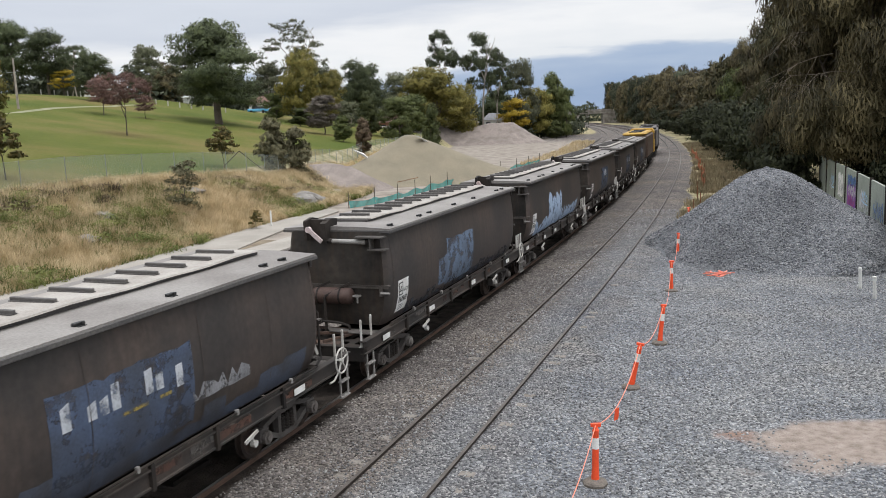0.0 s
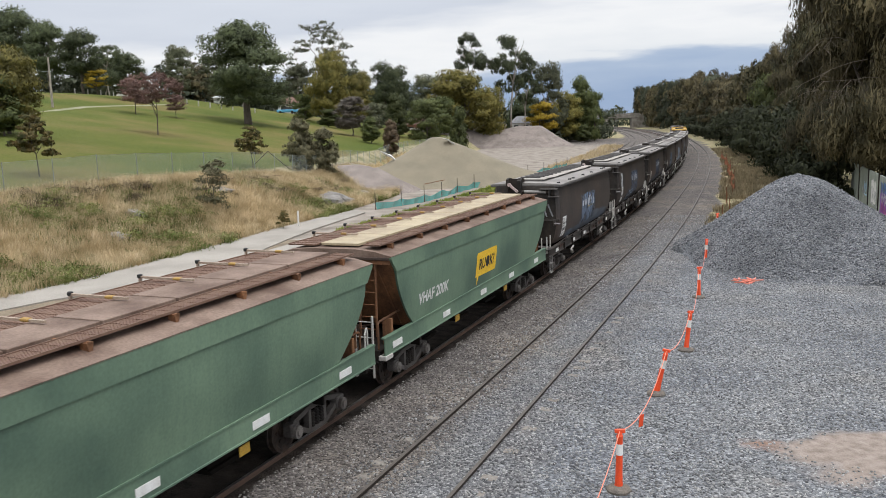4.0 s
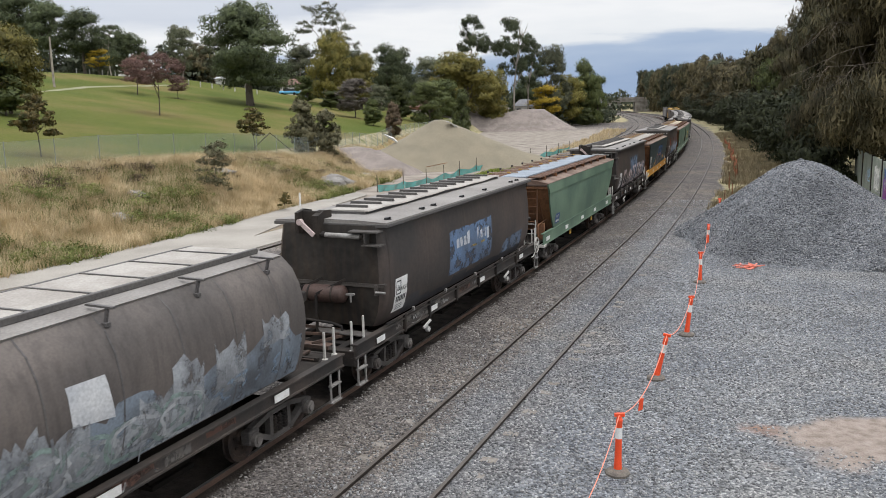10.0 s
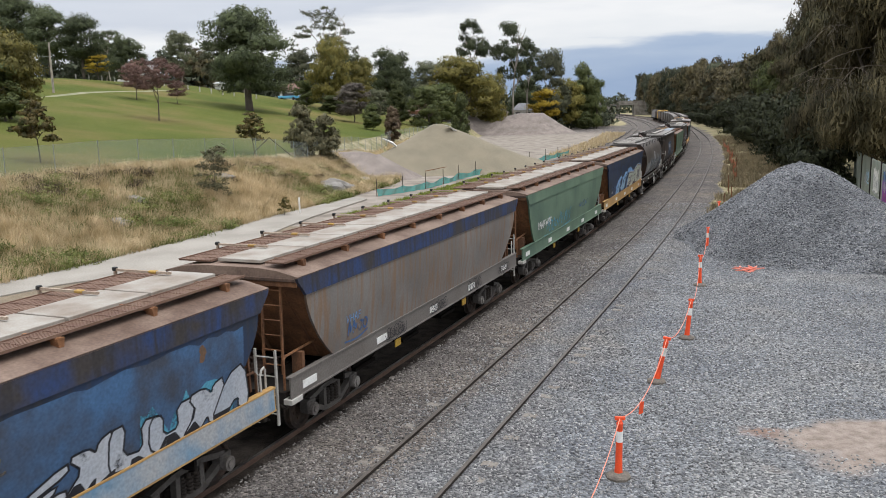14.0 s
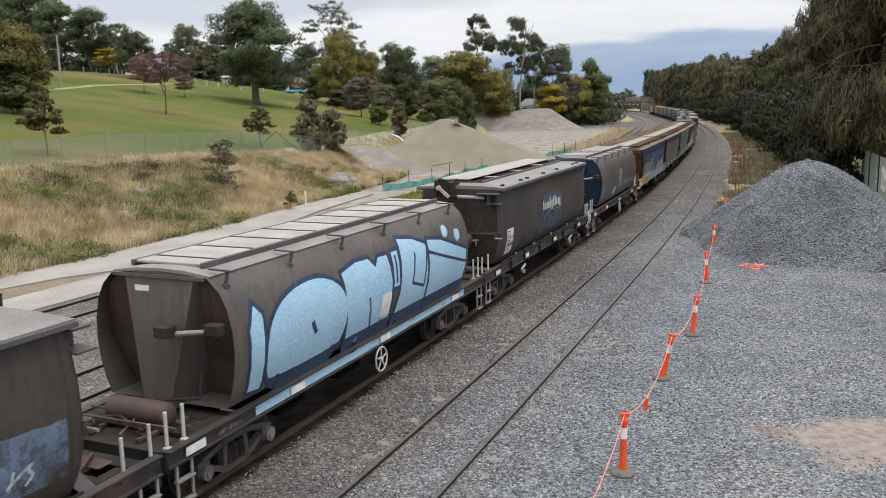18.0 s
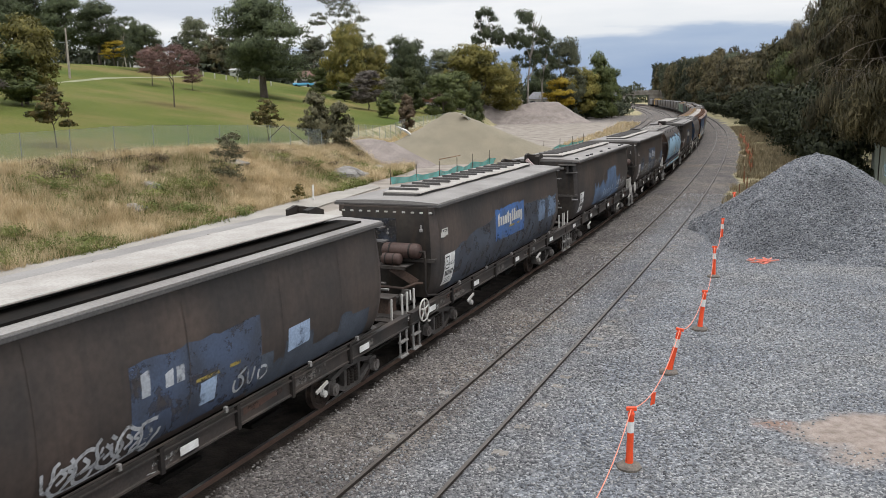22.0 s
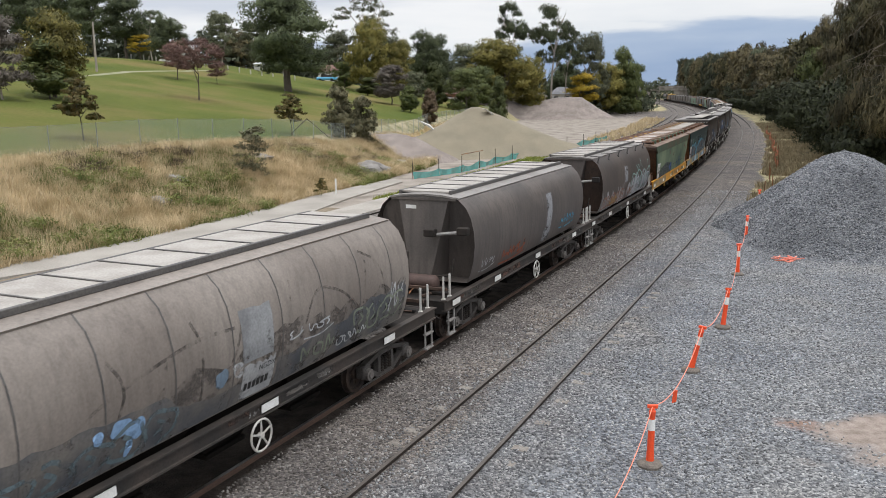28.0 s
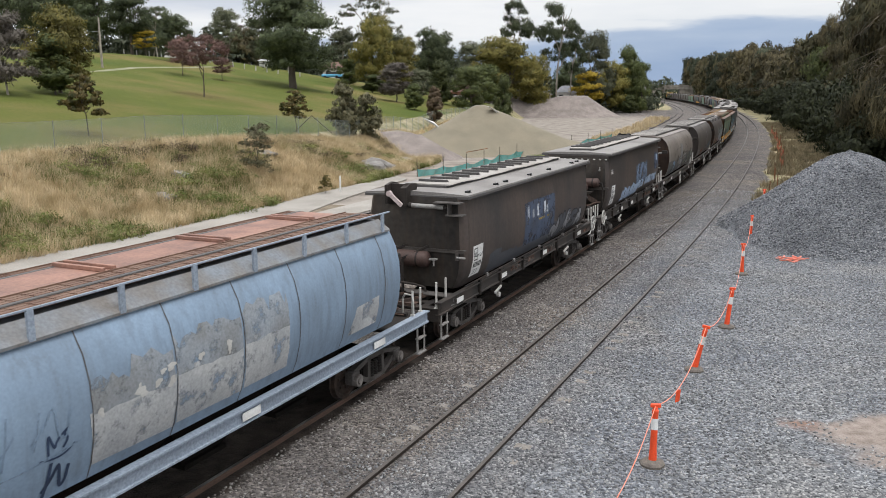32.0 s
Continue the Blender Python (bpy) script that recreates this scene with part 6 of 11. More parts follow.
def wedge_r_mesh(s, mat):
    me = Mesh()
    me.loft([[(-0.72, s * 5.24, 3.52), (0.72, s * 5.24, 3.52), (0.26, s * 5.5, 1.30), (-0.26, s * 5.5, 1.30)], [(-0.80, s * 5.0, 3.52), (0.80, s * 5.0, 3.52), (0.40, s * 4.6, 1.28), (-0.40, s * 4.6, 1.28)]])
    me.box(-0.95, 0.95, s * 5.1, s * 5.28, 3.5, 3.56)
    return me.data("end_wedge", mat)


def seam_mesh(mat, half):
    me = Mesh()
    ring = [(wd + 0.006, z) for wd, z in PROF_R]
    for (xa, za), (xb, zb) in zip(ring, ring[1:]):
        me.add([(xa, -half, za), (xa, half, za), (xb, half, zb), (xb, -half, zb)], [(0, 1, 2, 3)])
    return me.data("weld_seam", mat)


def hopper_r(label, arc, seed, paint, decor=None, roof=M_ROOFDARK, hatch=M_LID, tank=True, hooks=True, end=None, sill=M_SILL, rail_along=False, hatch_slats=True, wheel=-0.06):
    rng = random.Random(seed)
    w = thing("hopper_wagon", label, "hopper wagon", group="wagons of the goods train")
    part("body", kept("rs" + paint.name, lambda: shell_r_mesh(paint)), w)
    e_m = end or paint
    for s in (-1, 1):
        back = e_m if end is not None else M_RUSTDARK
        part("end_wall", kept("re%d" % s + back.name, lambda: end_r_mesh(s, back)), w, "" if end is not None else "rust-stained recessed end sheet")
        part("end_wedge", kept("rw%d" % s + e_m.name, lambda: wedge_r_mesh(s, e_m)), w)
        platform_gear(w, s, 5.7)
        part("end_platform", kept("deckr%d" % s, lambda: deck_mesh(s, 5.0, 6.8, 1.22)), w)
        posts(w, s, (6.66, 6.28), 1.22, 0.6)
        st = part("step", kept("step", step_mesh), w, "scuffed grey hanging step")
        st.location = (1.31, s * 6.45, 0.95)
        if tank:
            tk = part("air_tank", kept("tankr", lambda: Mesh().drum((-0.62, 0, 0), (0.62, 0, 0), 0.21).data("air_tank", M_RUSTPIPE, True)), w, "rust-brown air tank on the platform")
            tk.location = (0.15 if s < 0 else -0.4, s * 6.05, 1.48)
        mesh = end_kit(s, "wedge_end")
        part("gear_box", mesh(lambda m: m.box(0.2, 0.5, 5.45, 5.7, 2.6, 2.8, 0.02), "gear_box", M_FRAME), w)
        part("gear_shaft", mesh(lambda m: m.cyl((0.3, 5.5, 2.62), (1.15, 5.42, 2.72), 0.045, 8), "gear_shaft", M_GRIP), w)
        part("shaft_bearing", mesh(lambda m: m.box(1.05, 1.35, 5.3, 5.5, 2.65, 2.85, 0.02), "shaft_bearing", M_FRAME), w)
        part("brake_pipe", mesh(lambda m: m.pipe([(-0.9, 5.6, 1.3), (-0.2, 5.8, 1.5), (0.9, 5.5, 1.6), (0.95, 5.45, 2.0)], 0.025), "brake_pipe", M_FRAME), w)
        part("cross_bar", mesh(lambda m: m.beam((-1.2, 6.5, 1.45), (1.2, 6.45, 1.45), 0.05, 0.07), "cross_bar", M_RUSTDARK), w)
        part("notice", kept("noticer%d" % s, lambda: Mesh().box(-0.5, -0.2, s * 5.255, s * 5.27, 3.18, 3.36).data("notice", M_WHITE)), w, "small white notice plate")
    part("roof", kept("roofr" + roof.name, lambda: Mesh().loft([[(x, y, z) for x, z in ((1.0, 3.53), (1.02, 3.57), (0.5, 3.64), (0, 3.655), (-0.5, 3.64), (-1.02, 3.57), (-1.0, 3.53))] for y in (-5.2, 5.2)]).data("roof", roof)), w)
    part("hatch_frame", kept("hfr", lambda: Mesh().box(0.58, 0.66, -4.9, 5.0, 3.62, 3.72, 0.01).box(-0.9, -0.82, -4.9, 5.0, 3.6, 3.70, 0.01).data("hatch_frame", M_LIP)), w)
    edge = 0.12 if rail_along else 0.58
    lid = part("hatch_lid", kept("hlr" + hatch.name, lambda: Mesh().box(-0.82, edge, -4.85, 4.95, 3.645, 3.695, 0.01).data("hatch_lid", hatch)), w, "pale roof hatch with dark seams")
    if hatch_slats:
        for i in range(9):
            sl = part("slat", kept("slatr", lambda: Mesh().box(-0.82, 0.58, -0.02, 0.02, 3.695, 3.715, 0.005).data("slat", M_LIP)), lid)
            sl.location = (0, -4.4 + i * 1.1, 0)
    if hooks:
        for i in range(6):
            hk = part("roof_hook", kept("hookr", lambda: Mesh().beam((0.85, 0, 3.655), (1.34, 0, 3.64), 0.06, 0.03).beam((1.22, 0, 3.62), (1.17, 0, 3.42), 0.035, 0.05).box(1.13, 1.22, -0.05, 0.05, 3.36, 3.43, 0.008).data("roof_hook", M_LIP)), w)
            hk.location = (0, -5.0 + i * 1.9, 0)
    if rail_along:
        part("walkway", kept("walkr2", lambda: grating_mesh(0.16, 0.98, 3.67, 5.2)), w, "dark mesh roof walkway")
        part("walkway", kept("walkr3", lambda: grating_mesh(-1.30, -0.92, 3.62, 5.2)), w, "dark mesh roof walkway")
        part("curb_board", kept("curbr2", lambda: Mesh().loft([[(0.98, y, 3.60), (1.255, y, 3.40), (1.255, y, 3.36), (0.98, y, 3.56)] for y in (-5.2, 5.2)]).data("curb_board", roof)), w, "dirty sloping sheet along the roof edge")
        part("side_rail", kept("railr2", lambda: Mesh().box(1.235, 1.262, -5.2, 5.2, 3.755, 3.785, 0.006).data("side_rail", BLUESILL)), w, "blue-grey roof-side rail")
        for i in range(8):
            b_ = part("rail_post", kept("rpost2", lambda: Mesh().box(1.23, 1.27, -0.045, 0.045, 3.38, 3.77).data("rail_post", BLUESILL)), w)
            b_.location = (0, -4.9 + i * 1.4, 0)
        for i in range(4):
            b_ = part("hatch_bar", kept("hbar_r", lambda: Mesh().box(-0.9, 0.16, -0.10, -0.04, 3.695, 3.76, 0.008).box(-0.9, 0.16, 0.10, 0.16, 3.695, 3.76, 0.008).data("hatch_bar", hatch)), w)
            b_.location = (0, -3.9 + i * 2.6, 0)
        for s in (-1, 1):
            part("end_handrail", kept("ehr%d" % s, lambda: Mesh().pipe([(1.26, s * 6.2, 1.22), (1.26, s * 6.2, 1.62), (1.2, s * 6.26, 1.72), (1.0, s * 6.3, 1.72), (0.92, s * 6.34, 1.62), (0.92, s * 6.34, 1.22)], 0.022, 7).data("end_handrail", M_OFFWHITE)), w, "bent white pipe handrail")
    for s in (-1, 1):
        part("side_sill", kept("sillr%d" % s + sill.name, lambda: sill_mesh(s, 1.31, 6.8, 1.0, 1.22, sill)), w)
    for i in range(7 if rail_along else 8):
        sm = part("weld_seam", kept("seamr%d" % rail_along, lambda: seam_mesh(M_BOGIE if rail_along else M_LIP, 0.010 if rail_along else 0.014)), w)
        sm.location = (0, -4.4 + i * 1.5 if rail_along else -4.5 + i * 1.28, 0)
    part("discharge_hopper", kept("chute_n", lambda: chute_mesh((-2.4, 0.0, 2.4))), w)
    plates(w, (-6.2, -3.3, 0.3, 4.5), 1.04, 1.18, 1.345)
    if not rail_along:
        sill_wear(w, rng, 1.312, 1.02, 1.2, 6.5, 12)
    if wheel is not None:
        hw = part("brake_wheel", kept("handwheel", handwheel_mesh), w, "white spoked hand brake wheel")
        hw.location = (1.42, wheel, 0.72)
    if decor:
        decor(w, rng)
    running_gear(w, arc)
    return w


# -- locomotives at the head of the train
def locomotive(label, arc, paint, nose):
    w = thing("locomotive", label, "locomotive", group="locomotives of the goods train")
    m = Mesh()
    m.box(-1.45, 1.45, -9.5, 9.5, 0.95, 1.35, 0.03)
    part("underframe", m.data("underframe", M_UNDER), w)
    part("hood", Mesh().box(-1.4, 1.4, -9.2, 4.8, 1.35, 3.75, 0.12).data("hood", paint), w)
    part("cab", Mesh().loft([[(-1.45, 4.8, 1.35), (1.45, 4.8, 1.35), (1.45, 4.8, 3.9), (1.2, 4.8, 4.2), (-1.2, 4.8, 4.2), (-1.45, 4.8, 3.9)], [(-1.45, 8.2, 1.35), (1.45, 8.2, 1.35), (1.45, 7.6, 3.9), (1.2, 7.4, 4.2), (-1.2, 7.4, 4.2), (-1.45, 7.6, 3.9)]]).data("cab", nose), w)
    for x in (-1.46, 1.44):
        part("cab_window", Mesh().box(x, x + 0.02, 5.6, 7.0, 2.9, 3.6).data("cab_window", M_BLACK), w)
    part("roof", Mesh().box(-1.25, 1.25, -9.2, 4.8, 3.75, 4.05, 0.15).data("roof", nose), w, "ochre rounded roof")
    for y in (-7, -3, 1):
        part("roof_fan", Mesh().cyl((0, y, 4.04), (0, y, 4.15), 0.7, 16).data("roof_fan", M_BLACK), w)
    part("rear_wall", Mesh().box(-1.2, 1.2, -9.24, -9.2, 1.5, 3.5).data("rear_wall", M_DARK), w)
    part("fuel_tank", Mesh().box(-1.2, 1.2, -2.2, 2.2, 0.3, 0.95, 0.1).data("fuel_tank", M_UNDER), w)
    for y in (-6.2, 6.2):
        bogie(w, y, arc)
    return w


TRAIN = []   # each wagon with the running length of its middle at the clip's start


def put(ob, arc):
    TRAIN.append((ob, arc))


# -- the wagons in their order, front of the train first
GREEN = material("faded_green_paint", (0.148, 0.222, 0.148), 0.6, 0, (0.070, 0.118, 0.085), 0.45, 20.0, 0.9, 0.1, 0.001, 0.14, (0.06, 0.10, 0.078))
DARKGREEN = material("dark_green_paint", (0.022, 0.05, 0.05), 0.55, 0, (0.016, 0.03, 0.035), 0.6, 20.0, 0.8, 0.1, 0.001, 0.2)
YELLOW = material("yellow_sill_paint", (0.60, 0.29, 0.022), 0.55, 0, (0.38, 0.185, 0.03), 1.2, 24.0, 0.7, 0.12)
BLUEBODY = material("dull_blue_paint", (0.020, 0.042, 0.098), 0.55, 0, (0.020, 0.027, 0.042), 0.9, 20.0, 1.0, 0.12, 0.001, 0.5, (0.045, 0.04, 0.04))
TANSILL = material("tan_sill_paint", (0.46, 0.28, 0.10), 0.6, 0, (0.33, 0.2, 0.09), 1.2, 24.0, 0.7, 0.12)
GREYBODY = material("rust_streaked_grey", (0.20, 0.186, 0.172), 0.65, 0, (0.13, 0.114, 0.103), 0.5, 20.0, 0.8, 0.1, 0.001, 0.62, (0.20, 0.10, 0.04))
BLUEBAND = material("blue_top_band", (0.024, 0.05, 0.14), 0.6, 0, (0.045, 0.038, 0.036), 1.5, 20.0, 1.0, 0.2, 0.001, 0.85, (0.03, 0.027, 0.027))
GREYSILL = material("grey_sill", (0.155, 0.14, 0.127), 0.65, 0, (0.105, 0.09, 0.08), 1.0, 24.0)
MOSSGREEN = material("streaked_moss_green", (0.185, 0.235, 0.145), 0.6, 0, (0.062, 0.105, 0.078), 0.5, 20.0, 1.0, 0.12, 0.001, 0.22, (0.03, 0.055, 0.05))
MOSSBAND = material("rust_flecked_green_band", (0.075, 0.105, 0.07), 0.65, 0, (0.115, 0.068, 0.048), 1.3, 20.0, 0.75, 0.2, 0.001, 0.2, (0.02, 0.03, 0.026))
ROUNDDARK = material("sooty_round_paint", (0.080, 0.069, 0.063), 0.5, 0, (0.135, 0.113, 0.10), 0.6, 24.0, 0.8, 0.12, 0.001, 0.35, (0.035, 0.03, 0.028))
ROUNDGREY = material("stained_grey_paint", (0.245, 0.213, 0.186), 0.5, 0, (0.155, 0.130, 0.112), 0.35, 24.0, 0.9, 0.12, 0.001, 0.25, (0.06, 0.05, 0.045))
ROUNDBLUE = material("chalky_light_blue", (0.225, 0.305, 0.40), 0.6, 0, (0.17, 0.225, 0.29), 0.5, 24.0, 0.9, 0.08, 0.001, 0.35, (0.12, 0.14, 0.16))
M_DARKRUST = material("dark_rusted_sheet", (0.125, 0.062, 0.034), 0.8, 0, (0.055, 0.032, 0.022), 0.9, 24.0, 0.9, 0.25, 0.002, 0.4, (0.035, 0.025, 0.02))
ROUNDBROWN = material("sooty_brown_round_paint", (0.060, 0.049, 0.044), 0.55, 0, (0.096, 0.076, 0.065), 0.6, 24.0, 0.9, 0.12, 0.001, 0.3, (0.03, 0.026, 0.024))
BLUEEND = material("dark_blue_end_sheet", (0.035, 0.075, 0.14), 0.55, 0, (0.02, 0.03, 0.05), 0.8, 24.0, 0.8, 0.1)
BLUESILL = material("light_blue_sill", (0.27, 0.315, 0.375), 0.6, 0, (0.18, 0.21, 0.245), 1.0, 24.0)

N_LABEL = "sooty dark-brown hopper wagon"
put(locomotive("grey and orange diesel locomotive leading the goods train", 134.5, spray("loco_grey", (0.18, 0.17, 0.17)), spray("loco_dull", (0.10, 0.09, 0.085))), 134.5)
put(locomotive("yellow and black diesel locomotive coupled before the wagons", 113.5, spray("loco_dark", (0.09, 0.06, 0.045)), spray("loco_yellow", (0.50, 0.31, 0.05), (0.3, 0.18, 0.05))), 103.8)


def plain(wd, rng):
    operator_patch(wd, rng, visible=5)
    low_band(wd, rng, -3.5, 5.0, 1.75)


for arc, seed in ((84.95, 11), (70.55, 12), (56.15, 13)):
    put(hopper_n(N_LABEL + " with a faded panel on its side", arc, 1, seed, plain), arc)


def pale_drips(wd, rng):
    patches(wd, "graffiti_patch", [ragged(-2.2, 0.6, 1.45, 2.75, rng, 0.2, 10), ragged(-4.6, 4.6, 1.36, 1.9, rng, 0.16, 20)], PROF_N, 0.005, PALE_BLUE, "pale blue cover paint with dripping edge")


put(hopper_n(N_LABEL + " with pale blue cover paint", 41.8, 1, 14, pale_drips), 41.8)


def sky_patch(wd, rng):
    patches(wd, "cover_patch", [ragged(-1.6, 0.8, 1.5, 2.85, rng, 0.04, 8), ragged(-2.3, -1.6, 1.6, 2.4, rng, 0.06, 6)], PROF_N, 0.005, LOGO_SKY, "grey-blue cover patch")
    low_band(wd, rng, -5.0, 5.0, 1.7)


put(hopper_n(N_LABEL + " with a grey-blue patch", 28.05, 1, 15, sky_patch), 28.05)


def corp(wd, rng):
    operator_patch(wd, rng, visible=10)
    low_band(wd, rng, -5.0, 5.2, 1.95, spray("blue_band", (0.07, 0.085, 0.12), (0.05, 0.05, 0.055), 0.9))
    patches(wd, "cover_patch", [ragged(1.6, 3.2, 1.95, 2.15, rng, 0.1, 6)], PROF_N, 0.004, SPRAY_GREY)


put(hopper_n(N_LABEL + " with a faded blue company panel", 13.1, 1, 16, corp), 13.1)


def white_end(wd, rng):
    operator_patch(wd, rng)
    low_band(wd, rng, -4.2, 1.8, 1.95, WORN_BAND)
    part("end_patch", Mesh().box(-0.85, 0.62, -5.79, -5.783, 2.55, 3.2).data("end_patch", spray("white_cover", (0.50, 0.55, 0.60), (0.40, 0.44, 0.5))), wd, "whitewashed patch on the end wall")
    patches(wd, "cover_patch", [ragged(-5.3, -4.7, 2.35, 3.1, rng, 0.05, 5)], PROF_N, 0.005, SPRAY_WHITE, "white painted-out patch")
    tag(wd, rng, PROF_N, -2.9, -0.2, 1.5, 2.0, PALE_BLUE, 6, 0.05)


put(hopper_n("sooty dark-brown hopper wagon with whitewashed end wall", -1.4, 1, 17, white_end), -1.4)


def tagged_end(wd, rng):
    operator_patch(wd, rng, -1.5, 2.9, LOGO_SKY, LETTER, 2.9, 1.3, 9)
    low_band(wd, rng, -4.2, 5.0, 1.95, spray("slate_band", (0.10, 0.12, 0.15), (0.06, 0.065, 0.075), 0.9))
    for a, b_ in (((-1.0, 2.5), (-0.7, 3.05)), ((-0.7, 3.05), (-0.45, 2.6)), ((-0.45, 2.6), (-0.9, 2.7)), ((0.2, 2.4), (0.2, 3.1)), ((0.2, 3.1), (0.5, 3.0)), ((0.55, 2.4), (0.7, 3.0)), ((0.7, 3.0), (0.9, 2.4)), ((0.95, 2.9), (1.15, 2.4)), ((0.2, 2.75), (0.45, 2.75))):
        part("graffiti_stroke", Mesh().beam((a[0], -5.79, a[1]), (b_[0], -5.79, b_[1]), 0.006, 0.06).data("graffiti_stroke", SPRAY_GREY), wd)


put(hopper_n("sooty dark-brown hopper wagon with sprayed end wall", -16.0, 1, 18, tagged_end), -16.0)


def ruok(wd, rng):
    y, z = -0.95, 2.46
    sp = part("speech_bubble_sign", paint_mesh([[(y, z - 0.72), (y + 0.12, z - 0.72), (y + 0.14, z - 0.98), (y + 0.28, z - 0.72), (y + 1.75, z - 0.74), (y + 1.82, z - 0.66), (y + 1.82, z - 0.08), (y + 1.74, z), (y + 0.08, z), (y, z - 0.08)]], PROF_V, 0.005, spray("sign_yellow", (0.80, 0.50, 0.03), (0.72, 0.43, 0.03), 0.3)), wd, "yellow speech-bubble sign with black letters")
    part("lettering", letters("RU", y + 0.22, z - 0.52, 0.44, PROF_V, 0.010, M_BLACK, 0, 0.012), sp)
    part("lettering", letters("K?", y + 1.17, z - 0.52, 0.44, PROF_V, 0.010, M_BLACK, 0, 0.012), sp)
    part("round_face", paint_mesh([blob(y + 0.99, z - 0.37, 0.16, 0.17, rng, 2.0, 18, 0.0)], PROF_V, 0.010, M_BLACK), sp)


put(hopper_v("faded green hopper wagon with brown roof and yellow bubble sign", -30.7, 21, GREEN, GREEN, GREEN, ruok, spray("tan_hatch", (0.40, 0.33, 0.215), (0.27, 0.21, 0.14), 0.8), M_RUST, "VHAF 200K"), -30.7)
put(hopper_v("faded green hopper wagon with heavily rusted roof", -45.1, 22, GREEN, GREEN, GREEN, None, M_BROWNROOF, M_RUST, "VHAF"), -45.1)


def red_white(wd, rng):
    patches(wd, "graffiti_patch", [ragged(-3.9, -2.6, 2.3, 2.95, rng, 0.05, 5), ragged(1.9, 2.9, 2.2, 2.75, rng, 0.06, 5), ragged(4.6, 5.2, 2.4, 3.0, rng, 0.06, 4), ragged(0.3, 0.7, 2.6, 2.9, rng, 0.05, 4)], PROF_N, 0.004, SPRAY_RED, "rust-red sprayed patches")
    patches(wd, "graffiti_patch", [ragged(-0.6, 2.0, 1.6, 2.55, rng, 0.1, 8), ragged(-3.6, -1.9, 1.4, 2.05, rng, 0.1, 6)], PROF_N, 0.005, SPRAY_GREY, "grey cover paint")
    patches(wd, "graffiti_patch", [ragged(-1.9, 0.4, 1.42, 2.1, rng, 0.25, 8), ragged(0.4, 5.0, 1.5, 2.2, rng, 0.22, 14)], PROF_N, 0.007, PALE_BLUE, "pale blue dripping paint")


put(hopper_n("dark hopper wagon with red and pale blue sprayed patches", -59.5, -1, 23, red_white, False), -59.5)


def blue_figures(wd, rng):
    part("graffiti_patch", paint_mesh([ragged(-0.4, 2.6, 1.7, 2.84, rng, 0.05, 12)], PROF_V, 0.004, spray("hazed_blue", (0.075, 0.15, 0.33), (0.05, 0.10, 0.2), 0.9, 0.5)), wd, "blue sprayed background")
    edge = [(-3.1, 1.46), (-2.6, 1.6), (-2.1, 1.72), (-1.7, 2.1), (-1.2, 2.24), (-0.5, 2.2), (0.2, 2.12), (1.0, 2.2), (1.9, 2.15), (2.6, 2.0), (3.1, 1.9), (3.7, 1.7)]
    field(wd, PROF_V, edge, 1.41, spray("worn_silver", (0.20, 0.205, 0.21), (0.07, 0.08, 0.085), 1.0, 0.4), 0.006, rng, 0.05, label="worn silver sprayed letters")
    for k in range(26):
        y = rng.uniform(-1.8, 2.6)
        z = float(np.interp(y, [p[0] for p in edge], [p[1] for p in edge])) - rng.uniform(0.15, 0.4)
        part("graffiti_drip", paint_mesh(stroke([(y, z), (y + 0.02, 1.43)], rng.uniform(0.02, 0.05)), PROF_V, 0.008 + 0.0002 * k, SPRAY_GREY if k % 2 else SPRAY_BLACK), wd)
    part("graffiti_outline", paint_mesh(stroke(soften([(y, z + 0.02 * math.sin(i * 2.2)) for i, (y, z) in enumerate(edge[2:9])]), 0.06), PROF_V, 0.014, SPRAY_PINK), wd, "pink sprayed outline")
    for k, (y, z, r_) in enumerate(((-3.0, 1.56, 0.14), (-2.75, 1.66, 0.13), (-2.5, 1.72, 0.14), (-2.25, 1.82, 0.13), (-2.05, 1.95, 0.12), (-1.25, 2.28, 0.10), (0.4, 2.26, 0.09), (1.0, 2.2, 0.10), (1.6, 2.3, 0.08), (2.7, 2.0, 0.10), (2.95, 1.96, 0.12), (3.25, 1.88, 0.12), (3.5, 1.8, 0.10))):
        part("graffiti_puff", paint_mesh([blob(y, z, r_ * 1.25, r_, rng, 2.1, 14, 0.12)], PROF_V, 0.016 + 0.0003 * k, SPRAY_SAND), wd, "sand-coloured sprayed puff")
    part("graffiti_outline", paint_mesh(stroke(soften([(-3.9, 1.75), (-3.8, 2.05), (-3.45, 1.8), (-3.3, 2.1), (-2.9, 2.1)]), 0.06), PROF_V, 0.021, SPRAY_CYAN), wd)
    tag(wd, rng, PROF_V, 3.9, 5.7, 1.6, 2.05, SPRAY_WHITE, 5, 0.025)
    tag(wd, rng, PROF_V, -5.1, -4.1, 1.6, 1.95, SPRAY_WHITE, 4, 0.025)
    tag(wd, rng, PROF_V, -5.9, -5.2, 2.6, 2.9, SPRAY_GREY, 4, 0.03)
    placard(wd, -6.0, 2.34, PROF_V, rng, "VHAF", 1.0, 0.34)


put(hopper_v("dark green hopper wagon with graffiti and yellow sill", -74.3, 24, DARKGREEN, DARKGREEN, YELLOW, blue_figures, M_HATCH, M_RUST), -74.3)


